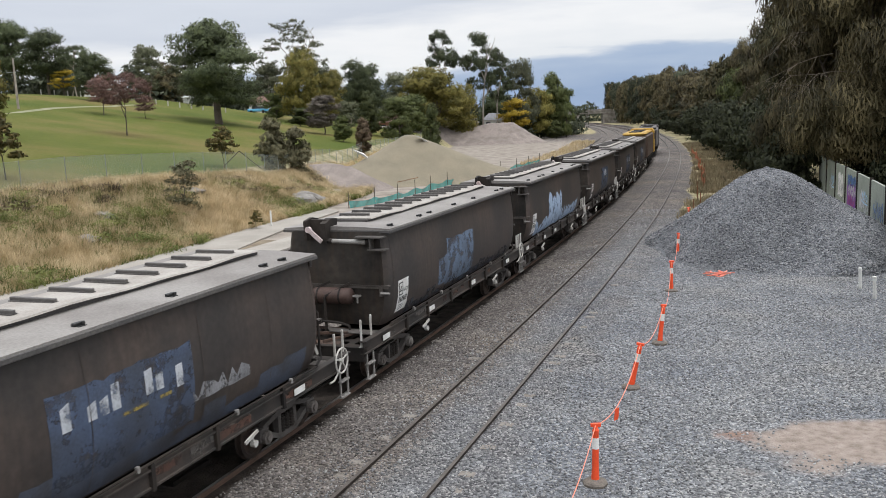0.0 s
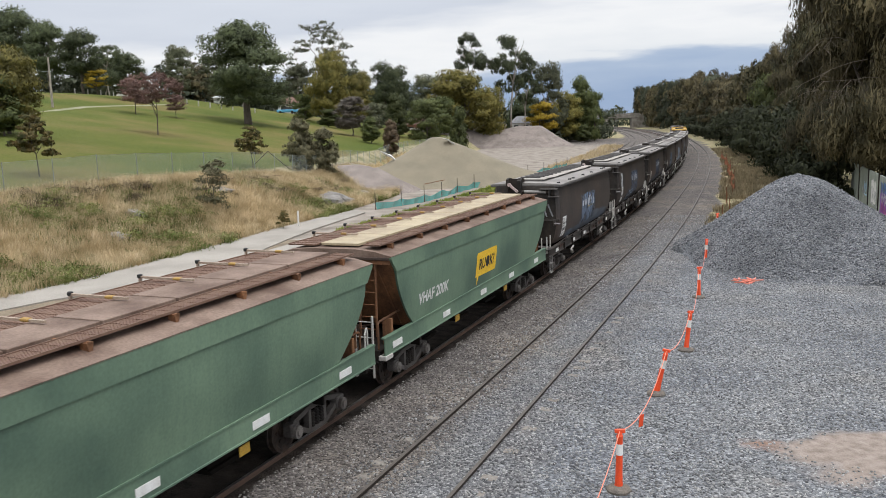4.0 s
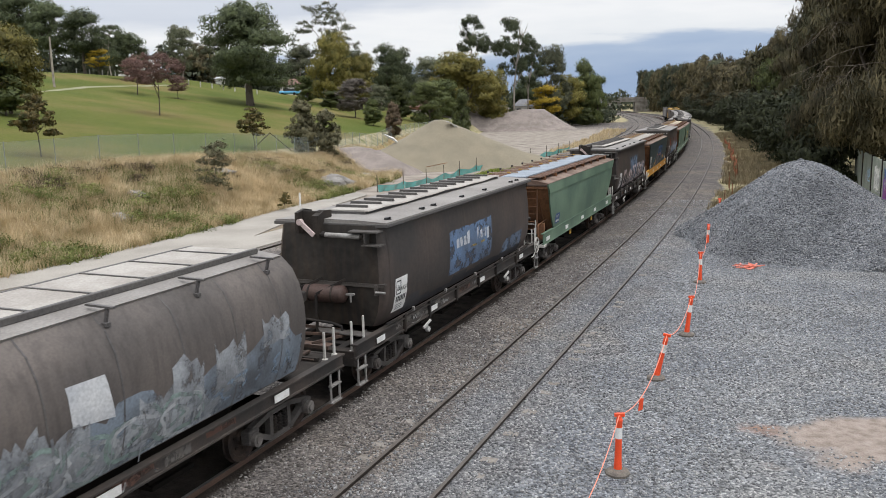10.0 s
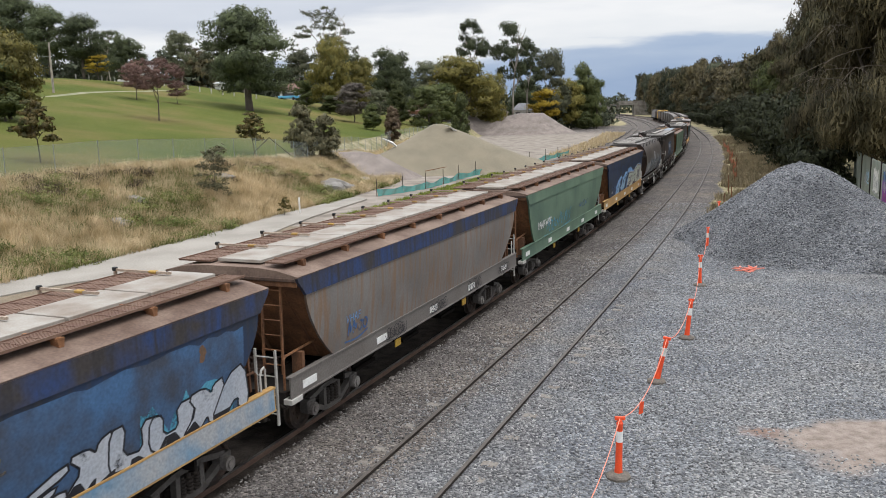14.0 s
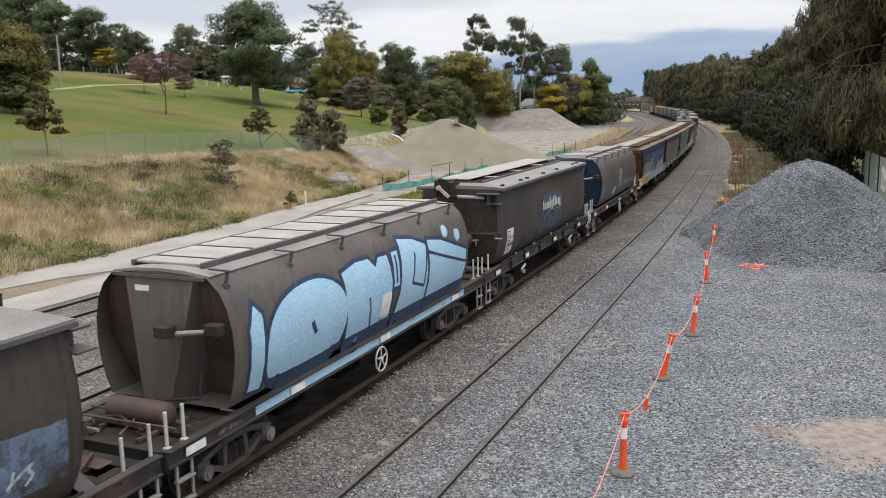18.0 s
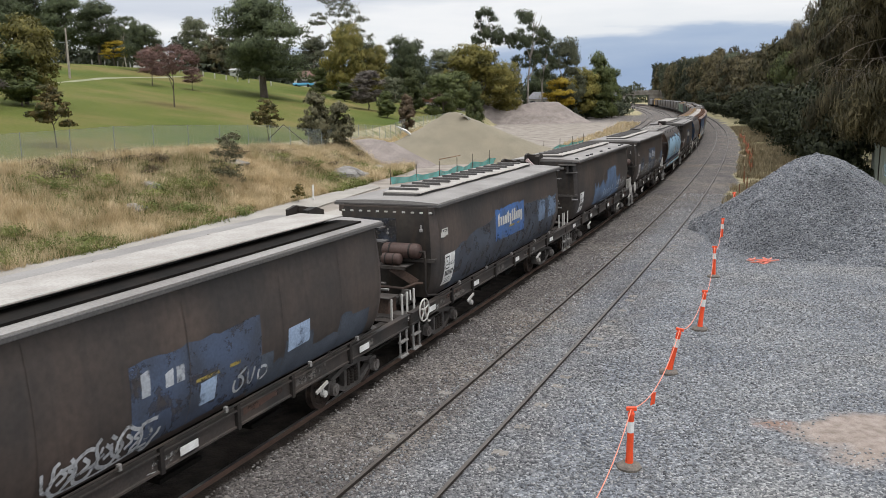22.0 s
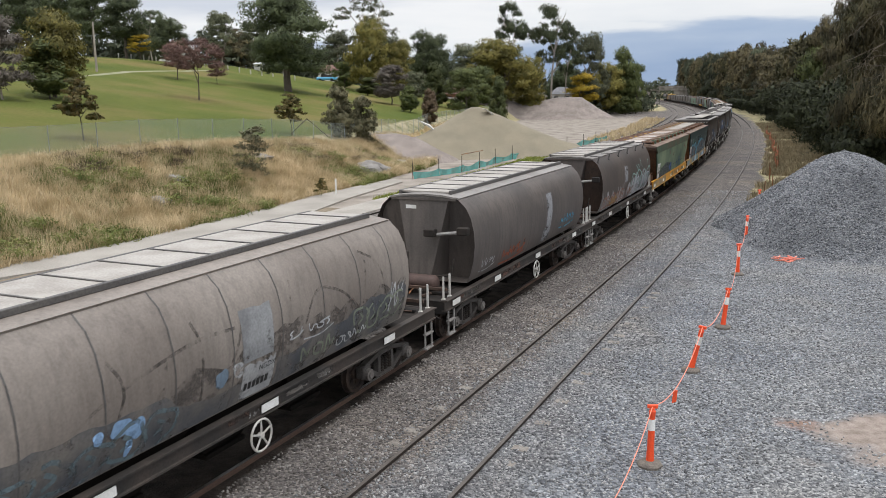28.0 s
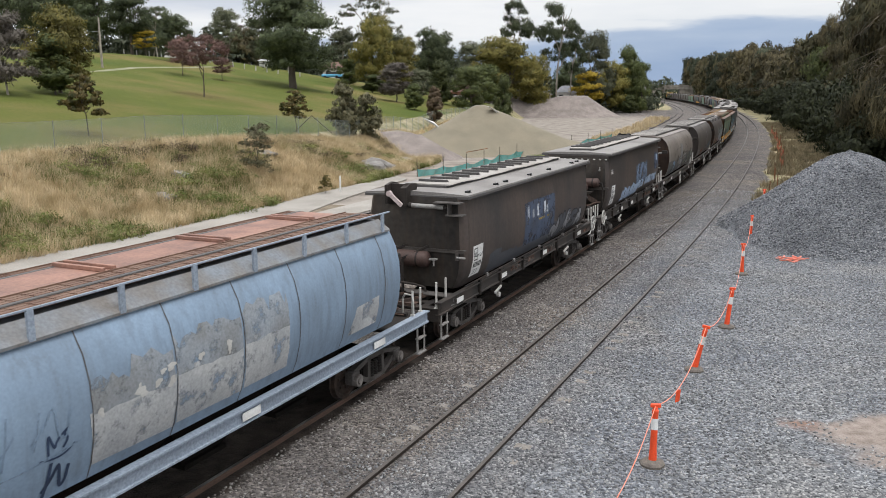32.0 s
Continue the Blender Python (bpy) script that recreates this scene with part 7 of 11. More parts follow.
BRUSH = {
    "C": [((0.9, 0.85), (0.5, 1.0), (0.1, 0.7), (0.05, 0.3), (0.4, 0.0), (0.9, 0.15))],
    "L": [((0.2, 1.0), (0.1, 0.0), (0.75, 0.08))],
    "I": [((0.35, 0.75), (0.3, 0.0))],
    "M": [((0.0, 0.0), (0.2, 1.0), (0.45, 0.4), (0.8, 1.0), (0.95, 0.0))],
    "A": [((0.0, 0.0), (0.5, 1.0), (0.95, 0.0)), ((0.2, 0.38), (0.75, 0.38))],
    "T": [((0.5, 1.0), (0.42, 0.0)), ((0.0, 0.95), (1.0, 1.0))],
    "E": [((0.85, 1.0), (0.15, 0.95), (0.1, 0.03), (0.85, 0.0)), ((0.12, 0.5), (0.7, 0.52))],
    "H": [((0.12, 1.0), (0.05, 0.0)), ((0.85, 1.0), (0.8, 0.0)), ((0.1, 0.5), (0.85, 0.52))],
    "O": [((0.5, 1.0), (0.08, 0.7), (0.12, 0.2), (0.5, 0.0), (0.9, 0.3), (0.88, 0.75), (0.5, 1.0))],
    "S": [((0.85, 0.85), (0.45, 1.0), (0.15, 0.75), (0.75, 0.4), (0.7, 0.08), (0.1, 0.08))],
}


def brush_word(wd, text, y0, y1, z0, z1, prof, mat, w=0.15, lean=0.12):
    """Words painted by hand with a broad brush."""
    step = (y1 - y0) / len(text)
    k = 0
    for i, ch in enumerate(text):
        for line in BRUSH[ch]:
            pts = soften([(y0 + step * (i + 0.80 * u) + lean * v, z0 + (z1 - z0) * v) for u, v in line], 1 if ch in "LITEHMA" else 2)
            part("graffiti_stroke", paint_mesh(stroke(pts, w), prof, 0.012 + 0.0004 * k, mat), wd)
            k += 1


def climate(wd, rng):
    part("graffiti_shadow", paint_mesh([ragged(-4.5, 5.4, 1.38, 1.95, rng, 0.12, 20)], PROF_N, 0.003, WORN_BAND), wd)
    patches(wd, "cover_patch", [ragged(-1.25, -0.3, 1.5, 2.97, rng, 0.03, 5), ragged(-0.27, 0.55, 1.5, 2.95, rng, 0.03, 5), ragged(0.58, 1.7, 1.55, 2.98, rng, 0.03, 5), blocks(2.2, 5.3, 1.5, 2.45, rng, 0.55)], PROF_N, 0.004, LOGO_SKY, "grey-blue cover patch")
    rose = spray("rose_white", (0.56, 0.47, 0.46), (0.42, 0.37, 0.39), 0.7, 0.22)
    brush_word(wd, "CLIMATE", -3.9, 0.95, 1.47, 2.36, PROF_N, rose, 0.16)
    brush_word(wd, "CHAOS", 1.25, 4.95, 1.52, 2.40, PROF_N, rose, 0.17)


put(hopper_n("dark hopper wagon with large sprayed white words", -88.7, 1, 25, climate), -88.7)


def green_plain(wd, rng):
    part("number_panel", paint_mesh([[(-5.3, 1.6), (-4.6, 1.6), (-4.6, 1.98), (-5.3, 1.98)]], PROF_V, 0.005, spray("panel_blue", (0.02, 0.06, 0.2))), wd, "blue number panel")
    part("lettering", letters("VRAF", -5.2, 1.8, 0.17, PROF_V, 0.009, M_OFFWHITE), wd)
    part("painted_bar", paint_mesh(stroke([(-5.15, 1.69), (-4.75, 1.69)], 0.09), PROF_V, 0.009, M_OFFWHITE), wd)


put(hopper_v("faded green hopper wagon with grey-blue roof hatches", -103.3, 26, GREEN, GREEN, GREEN, green_plain, spray("hatch_blue", (0.24, 0.28, 0.33), (0.18, 0.2, 0.23)), M_RUST), -103.3)


def corp_j(wd, rng):
    low_band(wd, rng, -4.6, 4.9, 1.75, spray("soot_band", (0.026, 0.027, 0.032), (0.05, 0.048, 0.05), 0.8))
    operator_patch(wd, rng, -1.8, 2.92, spray("flaking_blue", (0.12, 0.19, 0.31), (0.08, 0.10, 0.14), 0.8, 0.35), LETTER, 3.4, 1.2, 9)
    patches(wd, "cover_patch", [[(2.72, 1.56), (4.75, 1.55), (4.75, 2.06), (3.9, 2.04), (3.1, 2.0), (2.8, 1.86)]], PROF_N, 0.005, LOGO_SKY)


put(hopper_n(N_LABEL + " with a bright flaking blue panel", -117.9, 1, 27, corp_j), -117.9)


def washed(wd, rng):
    ghost = spray("ghost_white", (0.34, 0.355, 0.37), (0.16, 0.165, 0.175), 1.0, 0.35)
    slate = spray("slate_wash", (0.20, 0.235, 0.275), (0.10, 0.11, 0.125), 1.0, 0.25)
    edge = [(-5.0, 2.0), (-3.6, 2.2), (-1.7, 2.4), (-1.0, 2.1), (0.0, 2.15), (1.0, 2.3), (2.2, 2.1), (3.2, 2.25), (4.2, 2.35), (5.2, 2.2)]
    field(wd, PROF_R, edge, 1.38, slate, 0.004, rng, 0.16, label="washed-out blue-grey paint")
    patches(wd, "cover_patch", [[(-0.28, 2.3), (0.45, 2.2), (0.36, 2.82), (-0.3, 2.84)]], PROF_R, 0.006, spray("flaking_white", (0.52, 0.52, 0.52), (0.33, 0.34, 0.36), 0.8), "pale painted-out panel")
    patches(wd, "graffiti_patch", [ragged(-1.6, -0.8, 1.7, 2.5, rng, 0.1, 5), ragged(-0.9, 0.0, 1.6, 2.3, rng, 0.1, 5), ragged(0.9, 1.6, 1.6, 2.25, rng, 0.1, 5), ragged(1.6, 2.3, 1.9, 2.55, rng, 0.15, 5), ragged(2.6, 3.4, 1.75, 2.55, rng, 0.12, 5), ragged(3.9, 4.7, 2.2, 2.65, rng, 0.08, 5), ragged(-4.6, -2.6, 1.5, 2.2, rng, 0.15, 9)], PROF_R, 0.007, ghost, "ghostly grey sprayed shapes")
    field(wd, PROF_R, [(-5.0, 1.75), (-1.6, 1.95), (-0.2, 1.85), (1.0, 2.0), (2.2, 1.9), (3.0, 1.6)], 1.38, spray("pale_ghost", (0.40, 0.42, 0.44), (0.20, 0.215, 0.23), 1.0, 0.45), 0.0055, rng, 0.1, label="pale worn overspray")
    mint = spray("mint_ghost", (0.27, 0.36, 0.32), (0.16, 0.19, 0.19), 0.9, 0.4)
    tag(wd, rng, PROF_R, -1.4, 2.2, 1.42, 2.2, mint, 4, 0.07, bubbles)
    tag(wd, rng, PROF_R, -1.3, 2.3, 1.46, 2.12, spray("worn_chalk", (0.48, 0.49, 0.50), (0.28, 0.29, 0.3), 0.8, 0.4), 4, 0.06, bubbles)
    tag(wd, rng, PROF_R, 2.3, 5.0, 1.5, 2.1, spray("faded_powder", (0.25, 0.33, 0.42), (0.16, 0.2, 0.25), 0.8, 0.5), 6, 0.06)
    for k in range(16):
        y, z = rng.uniform(-1.2, 3.4), rng.uniform(1.7, 2.3)
        part("graffiti_drip", paint_mesh(stroke([(y, z), (y + 0.03, z - rng.uniform(0.2, 0.5))], rng.uniform(0.02, 0.05)), PROF_R, 0.015 + 0.0002 * k, ghost), wd)
    patches(wd, "data_panel", [ragged(-4.4, -3.2, 1.62, 2.05, rng, 0.06, 5)], PROF_R, 0.009, SPRAY_WHITE, "white sprayed data panel")


put(hopper_r("sooty round-sided hopper wagon with washed-out graffiti", -132.3, 28, ROUNDDARK, washed), -132.3)


def cream_letters(wd, rng):
    cloud = spray("cloud_blue", (0.20, 0.38, 0.66), (0.30, 0.48, 0.72), 0.8, 0.25)
    field(wd, PROF_V, [(-3.5, 1.9), (-2.9, 2.2), (-2.4, 2.38), (-1.8, 2.26), (-1.2, 2.3), (-0.6, 2.5), (0.1, 2.42), (0.7, 2.3)], 1.42, cloud, 0.004, rng, 0.09, label="light blue sprayed cloud")
    for k, y in enumerate(np.arange(0.6, 6.2, 0.3)):
        z = 2.34 + 0.14 * math.sin(y * 1.7)
        part("graffiti_puff", paint_mesh([blob(float(y), z, 0.24, 0.16, rng, 2.0, 14, 0.14)], PROF_V, 0.004 + 0.0001 * k, cloud), wd)
    block_piece(wd, PROF_V, -3.2, 0.3, [(-4, 1.43), (1, 1.43)], [(-3.2, 1.85), (-2.4, 2.2), (-1.2, 2.1), (-0.2, 2.35), (0.5, 2.25)], 5, rng, (spray("ice_blue", (0.30, 0.46, 0.60), (0.2, 0.36, 0.5), 0.7, 0.2), SPRAY_NAVY, spray("ice_blue", (0, 0, 0))), SPRAY_NAVY, None, 0.007, 0.7, 0.03)
    block_piece(wd, PROF_V, 0.65, 6.0, [(0, 1.43), (7, 1.43)], [(0.6, 2.25), (1.9, 2.28), (3.2, 2.24), (3.8, 2.46), (5.6, 2.52), (6.3, 2.4)], 5, rng, (spray("cream", (0.47, 0.50, 0.42), (0.38, 0.41, 0.35), 0.6, 0.08),), spray("plum_line", (0.05, 0.025, 0.03)), M_OFFWHITE, 0.008, 0.15, 0.035)
    tag(wd, rng, [(1.364, 1.5), (1.364, 1.2), (1.364, 1.0)], 5.5, 6.5, 1.08, 1.36, spray("orange_red", (0.42, 0.12, 0.05)), 4, 0.03, bubbles)
    part("lettering", letters("VHHF", -5.0, 1.62, 0.22, PROF_V, 0.01, M_OFFWHITE), wd)
    tag(wd, rng, PROF_V, -5.1, -3.6, 1.85, 2.0, SPRAY_BLUE, 6, 0.03)


put(hopper_v("dull blue hopper wagon with cream graffiti and tan sill", -146.8, 29, BLUEBODY, BLUEBODY, TANSILL, cream_letters, M_HATCH, M_RUST), -146.8)


def blue_scrawl(wd, rng):
    tag(wd, rng, PROF_V, -3.9, 0.2, 1.5, 2.2, SPRAY_CYAN, 9, 0.05)
    tag(wd, rng, PROF_V, 1.6, 3.4, 1.8, 2.2, SPRAY_BLUE, 6, 0.05)


put(hopper_v("faded green hopper wagon with blue sprayed scrawl", -161.5, 30, GREEN, GREEN, GREEN, blue_scrawl, M_HATCH, M_RUST, "VHAF 447E"), -161.5)


def grey_tags(wd, rng):
    tag(wd, rng, PROF_V, -4.8, -3.9, 1.6, 2.1, SPRAY_BLUE, 4, 0.05)
    part("lettering", letters("VHAF", -4.9, 1.95, 0.26, PROF_V, 0.01, spray("sky_letters", (0.18, 0.34, 0.6))), wd)
    for a in (-3.0, -0.4, 2.3, 5.0):
        tag(wd, rng, [(1.364, 1.5), (1.364, 1.2), (1.364, 1.0)], a, a + 1.1, 1.08, 1.38, SPRAY_BLACK, 5, 0.022, bubbles)
        tag(wd, rng, [(1.364, 1.5), (1.364, 1.2), (1.364, 1.0)], a + 0.1, a + 1.0, 1.1, 1.3, SPRAY_BLACK, 4, 0.02)


put(hopper_v("rust-streaked grey hopper wagon with blue top band", -176.1, 31, GREYBODY, BLUEBAND, GREYSILL, grey_tags, M_HATCH, M_RUST), -176.1)


def silver_blue(wd, rng):
    patches(wd, "graffiti_patch", [ragged(-4.6, 6.0, 1.44, 2.84, rng, 0.03, 24)], PROF_V, 0.003, spray("hazy_blue", (0.055, 0.125, 0.25), (0.05, 0.06, 0.085), 1.0), "blue sprayed background")
    patches(wd, "graffiti_patch", [ragged(3.6, 6.0, 1.44, 2.0, rng, 0.2, 10), ragged(-4.6, 0.5, 1.44, 1.7, rng, 0.1, 12)], PROF_V, 0.005, SPRAY_CYAN, "pale blue sprayed patches")
    silver = spray("dull_silver", (0.21, 0.22, 0.235), (0.13, 0.14, 0.155), 0.9, 0.12)
    block_piece(wd, PROF_V, -5.4, 0.1, [(-6, 1.42), (1, 1.42)], [(-5.4, 2.3), (-4.1, 2.26), (-2.3, 2.2), (-0.8, 2.12), (0.2, 1.95)], 5, rng, (silver,), M_OFFWHITE, SPRAY_NAVY, 0.007, 0.15, 0.045)
    block_piece(wd, PROF_V, 1.5, 6.1, [(1, 1.42), (7, 1.42)], [(1.5, 1.7), (2.3, 1.98), (3.0, 2.06), (4.0, 1.95), (5.2, 2.1), (6.2, 2.2)], 6, rng, (spray("soft_white", (0.46, 0.48, 0.52), (0.36, 0.40, 0.46), 0.7, 0.1),), SPRAY_BLACK, None, 0.007, 0.3, 0.035)
    tag(wd, rng, PROF_V, -1.85, -0.4, 2.22, 2.5, M_OFFWHITE, 6, 0.055)
    tag(wd, rng, PROF_V, -0.3, 1.4, 2.2, 2.5, spray("tan_spray", (0.20, 0.15, 0.09), None, 0.7, 0.4), 7, 0.05)
    part("sill_patch", paint_mesh([ragged(-3.5, 6.9, 1.035, 1.415, rng, 0.006, 12)], [(1.372, 1.5), (1.372, 1.2), (1.372, 1.0)], 0.003, spray("grey_blue_sill", (0.34, 0.35, 0.36), (0.12, 0.24, 0.36), 1.0)), wd)
    for k in range(7):
        y, z = rng.uniform(-4.5, 5.5), rng.uniform(2.2, 2.75)
        part("rust_spot", paint_mesh([blob(y, z, rng.uniform(0.06, 0.2), rng.uniform(0.05, 0.16), rng, 2.2, 14, 0.2)], PROF_V, 0.0085, spray("rust_bleed", (0.16, 0.09, 0.05), (0.09, 0.06, 0.045))), wd)


put(hopper_v("dull blue hopper wagon with silver and white graffiti", -190.5, 32, BLUEBODY, BLUEBAND, TANSILL, silver_blue, M_HATCH, M_RUST), -190.5)


def round_marks(wd, rng):
    tag(wd, rng, PROF_R, -4.2, -2.2, 1.6, 2.1, SPRAY_GREY, 6, 0.05)
    tag(wd, rng, PROF_R, 0.8, 4.4, 1.7, 2.2, SPRAY_WHITE, 8, 0.05)
    patches(wd, "data_panel", [[(-4.9, 1.65), (-4.4, 1.65), (-4.4, 2.3), (-4.9, 2.3)], [(-0.6, 1.7), (0.4, 1.7), (0.4, 2.75), (-0.6, 2.75)]], PROF_R, 0.005, SPRAY_GREY, "grey painted-out panels")
    patches(wd, "graffiti_patch", [blob(-1.6, 1.75, 0.35, 0.2, rng)], PROF_R, 0.006, BABY_BLUE)


put(hopper_r("brown round-sided hopper wagon with dark blue end wall", -204.8, 33, ROUNDDARK, round_marks, end=BLUEEND), -204.8)


def corp_q(wd, rng):
    operator_patch(wd, rng, visible=11, words=M_OFFWHITE)
    low_band(wd, rng, -4.0, 3.6, 1.8)


put(hopper_n(N_LABEL + " with a clear blue company panel", -219.2, 1, 34, corp_q, lid_slid=-0.55), -219.2)


def big_blue(wd, rng):
    polys = [blob(-2.92, 2.12, 1.40, 0.90, rng, 2.5, 34, 0.02),
             [(-4.78, 1.5), (-4.8, 2.6), (-4.6, 2.98), (-4.42, 2.8), (-4.4, 1.45)],
             [(-1.45, 1.32), (-1.5, 2.1), (-1.62, 2.95), (-1.0, 3.06), (-0.45, 3.04), (-0.2, 2.82), (0.0, 3.0), (0.4, 2.98), (0.52, 2.4), (0.5, 1.32)],
             [(0.62, 2.2), (0.62, 3.0), (0.92, 3.0), (0.9, 2.2)],
             [(0.75, 1.32), (0.98, 2.1), (1.1, 3.22), (1.8, 3.12), (2.45, 2.9), (2.5, 2.2), (2.45, 1.32)],
             [(2.58, 1.32), (2.6, 2.98), (3.4, 2.86), (4.2, 2.6), (5.05, 2.35), (5.1, 1.9), (5.0, 1.32)]]
    for i, p in enumerate(polys):
        part("graffiti_shadow", paint_mesh([swell(p, 0.09)], PROF_R, 0.003 + 0.0003 * i, SPRAY_NAVY), wd)
    for i, p in enumerate(polys):
        part("graffiti_letter", paint_mesh([p], PROF_R, 0.008 + 0.0005 * i, BABY_BLUE), wd, "fat pale blue graffiti letter")
    for i, (y, z) in enumerate(((3.75, 3.03), (4.5, 2.84))):
        part("graffiti_eye", paint_mesh([blob(y, z, 0.21, 0.19, rng, 2.0, 18, 0.03)], PROF_R, 0.007, SPRAY_GREY), wd)
        part("graffiti_eye", paint_mesh([blob(y, z, 0.17, 0.15, rng, 2.0, 18, 0.03)], PROF_R, 0.010, BABY_BLUE), wd, "pale blue sprayed eye")
    lines = ([(-2.85, 2.25), (-2.74, 2.05)], [(-0.55, 2.2), (-0.38, 1.4)], [(0.25, 2.1), (0.05, 1.4)], [(1.78, 2.78), (1.62, 2.1), (2.3, 1.9), (2.46, 2.75)], [(2.6, 2.68), (3.6, 2.4), (5.05, 2.02)], [(0.76, 2.3), (0.77, 2.9)])
    for i, pts in enumerate(lines):
        part("graffiti_line", paint_mesh(stroke(pts, 0.11 if i == 0 else 0.075), PROF_R, 0.0125 + 0.0003 * i, SPRAY_NAVY), wd)
    patches(wd, "data_panel", [[(0.02, 1.62), (0.5, 1.62), (0.5, 2.15), (0.02, 2.15)]], PROF_R, 0.015, M_WHITE, "white data panel")
    part("sill_patch", paint_mesh([ragged(-4.6, 5.2, 1.02, 1.2, rng, 0.02, 10)], [(1.32, 1.5), (1.32, 1.2), (1.32, 0.9)], 0.003, BABY_BLUE), wd)


put(hopper_r("sooty round-sided hopper wagon with huge pale blue letters", -233.2, 35, ROUNDDARK, big_blue), -233.2)


def white_tags(wd, rng):
    operator_patch(wd, rng, visible=9)
    tag(wd, rng, PROF_N, -3.9, -1.1, 1.42, 2.25, SPRAY_WHITE, 5, 0.05, bubbles)
    tag(wd, rng, PROF_N, -1.1, 0.9, 1.5, 2.15, SPRAY_WHITE, 5, 0.045, bubbles)
    tag(wd, rng, PROF_N, 0.3, 1.1, 1.75, 2.15, SPRAY_WHITE, 3, 0.04)
    tag(wd, rng, PROF_N, 1.8, 3.0, 1.75, 2.15, SPRAY_WHITE, 4, 0.045)
    tag(wd, rng, PROF_N, 3.2, 5.0, 1.8, 2.15, SPRAY_WHITE, 6, 0.045)
    patches(wd, "cover_patch", [ragged(-4.2, -3.1, 1.9, 2.6, rng, 0.12, 5), ragged(4.4, 5.4, 1.7, 2.5, rng, 0.05, 4)], PROF_N, 0.004, LOGO_SKY, "grey-blue cover patch")


put(hopper_n("dark hopper wagon with white sprayed tags along its side", -247.2, -1, 36, white_tags, False), -247.2)


def blue_t(wd, rng):
    patches(wd, "cover_patch", [ragged(-2.4, 3.4, 1.45, 2.3, rng, 0.2, 16), ragged(0.3, 2.4, 2.0, 2.85, rng, 0.05, 8)], PROF_N, 0.004, spray("denim", (0.10, 0.16, 0.26), (0.06, 0.08, 0.12), 0.9), "patchy denim-blue cover paint")
    tag(wd, rng, PROF_N, 2.6, 4.8, 1.75, 2.2, SPRAY_WHITE, 5, 0.05)
    tag(wd, rng, PROF_N, -0.6, 2.0, 1.5, 2.1, PALE_BLUE, 5, 0.06)


put(hopper_n("dark hopper wagon with patchy denim-blue cover paint", -261.7, 1, 37, blue_t), -261.7)


def corp_u(wd, rng):
    field(wd, PROF_N, [(-4.8, 2.1), (-4.5, 2.38), (-3.8, 2.45), (-2.9, 2.62), (-1.9, 2.74), (-1.3, 2.8), (1.4, 2.75), (2.6, 2.8), (4.0, 2.7), (5.2, 2.6)], 1.33, spray("slate_haze", (0.062, 0.074, 0.098), (0.042, 0.044, 0.052), 1.0, 0.3), 0.003, rng, 0.05, label="slate-blue cover paint along the side")
    operator_patch(wd, rng, -1.35, 2.97, spray("royal", (0.055, 0.14, 0.36), (0.065, 0.085, 0.125), 1.0, 0.25), M_OFFWHITE, 2.75, 0.95, 11)
    patches(wd, "cover_patch", [ragged(-5.45, -5.15, 2.8, 2.95, rng, 0.03, 4)], PROF_N, 0.018, M_OFFWHITE, "white chipped paint patch")
    patches(wd, "cover_patch", [ragged(3.0, 3.8, 2.0, 2.75, rng, 0.1, 6), ragged(4.2, 5.2, 2.0, 2.7, rng, 0.1, 6)], PROF_N, 0.006, LOGO_SKY, "grey-blue cover patch")
    part("end_patch", Mesh().box(-0.9, 0.35, -5.79, -5.783, 2.7, 3.3).data("end_patch", WORN_BAND), wd, "slate-blue patch on the end wall")


put(hopper_n("dark hopper wagon with blue and white company panel", -275.9, -1, 38, corp_u, False), -275.9)


def tags_v(wd, rng):
    low_band(wd, rng, 1.0, 5.1, 2.1, spray("slate_tint", (0.05, 0.06, 0.078), (0.08, 0.095, 0.12), 0.9))
    operator_patch(wd, rng, -1.75, 2.72, LOGO_BLUE, LETTER, 3.0, 1.3, 4)
    patches(wd, "cover_patch", [[(-0.32, 1.64), (0.06, 1.64), (0.06, 2.04), (-0.32, 2.02)], [(2.05, 1.82), (2.75, 1.86), (2.75, 2.28), (2.05, 2.26)]], PROF_N, 0.009, PALE_BLUE)
    tag(wd, rng, PROF_N, -3.1, -1.2, 1.42, 1.95, SPRAY_WHITE, 5, 0.06, bubbles)
    tag(wd, rng, PROF_N, -3.3, -1.4, 1.45, 1.8, SPRAY_WHITE, 5, 0.05)
    tag(wd, rng, PROF_N, 0.5, 1.5, 1.5, 2.0, SPRAY_WHITE, 3, 0.05)


put(hopper_n("dark hopper wagon with bluish end wall and white tags", -290.2, -1, 39, tags_v, False, 0.3), -290.2)


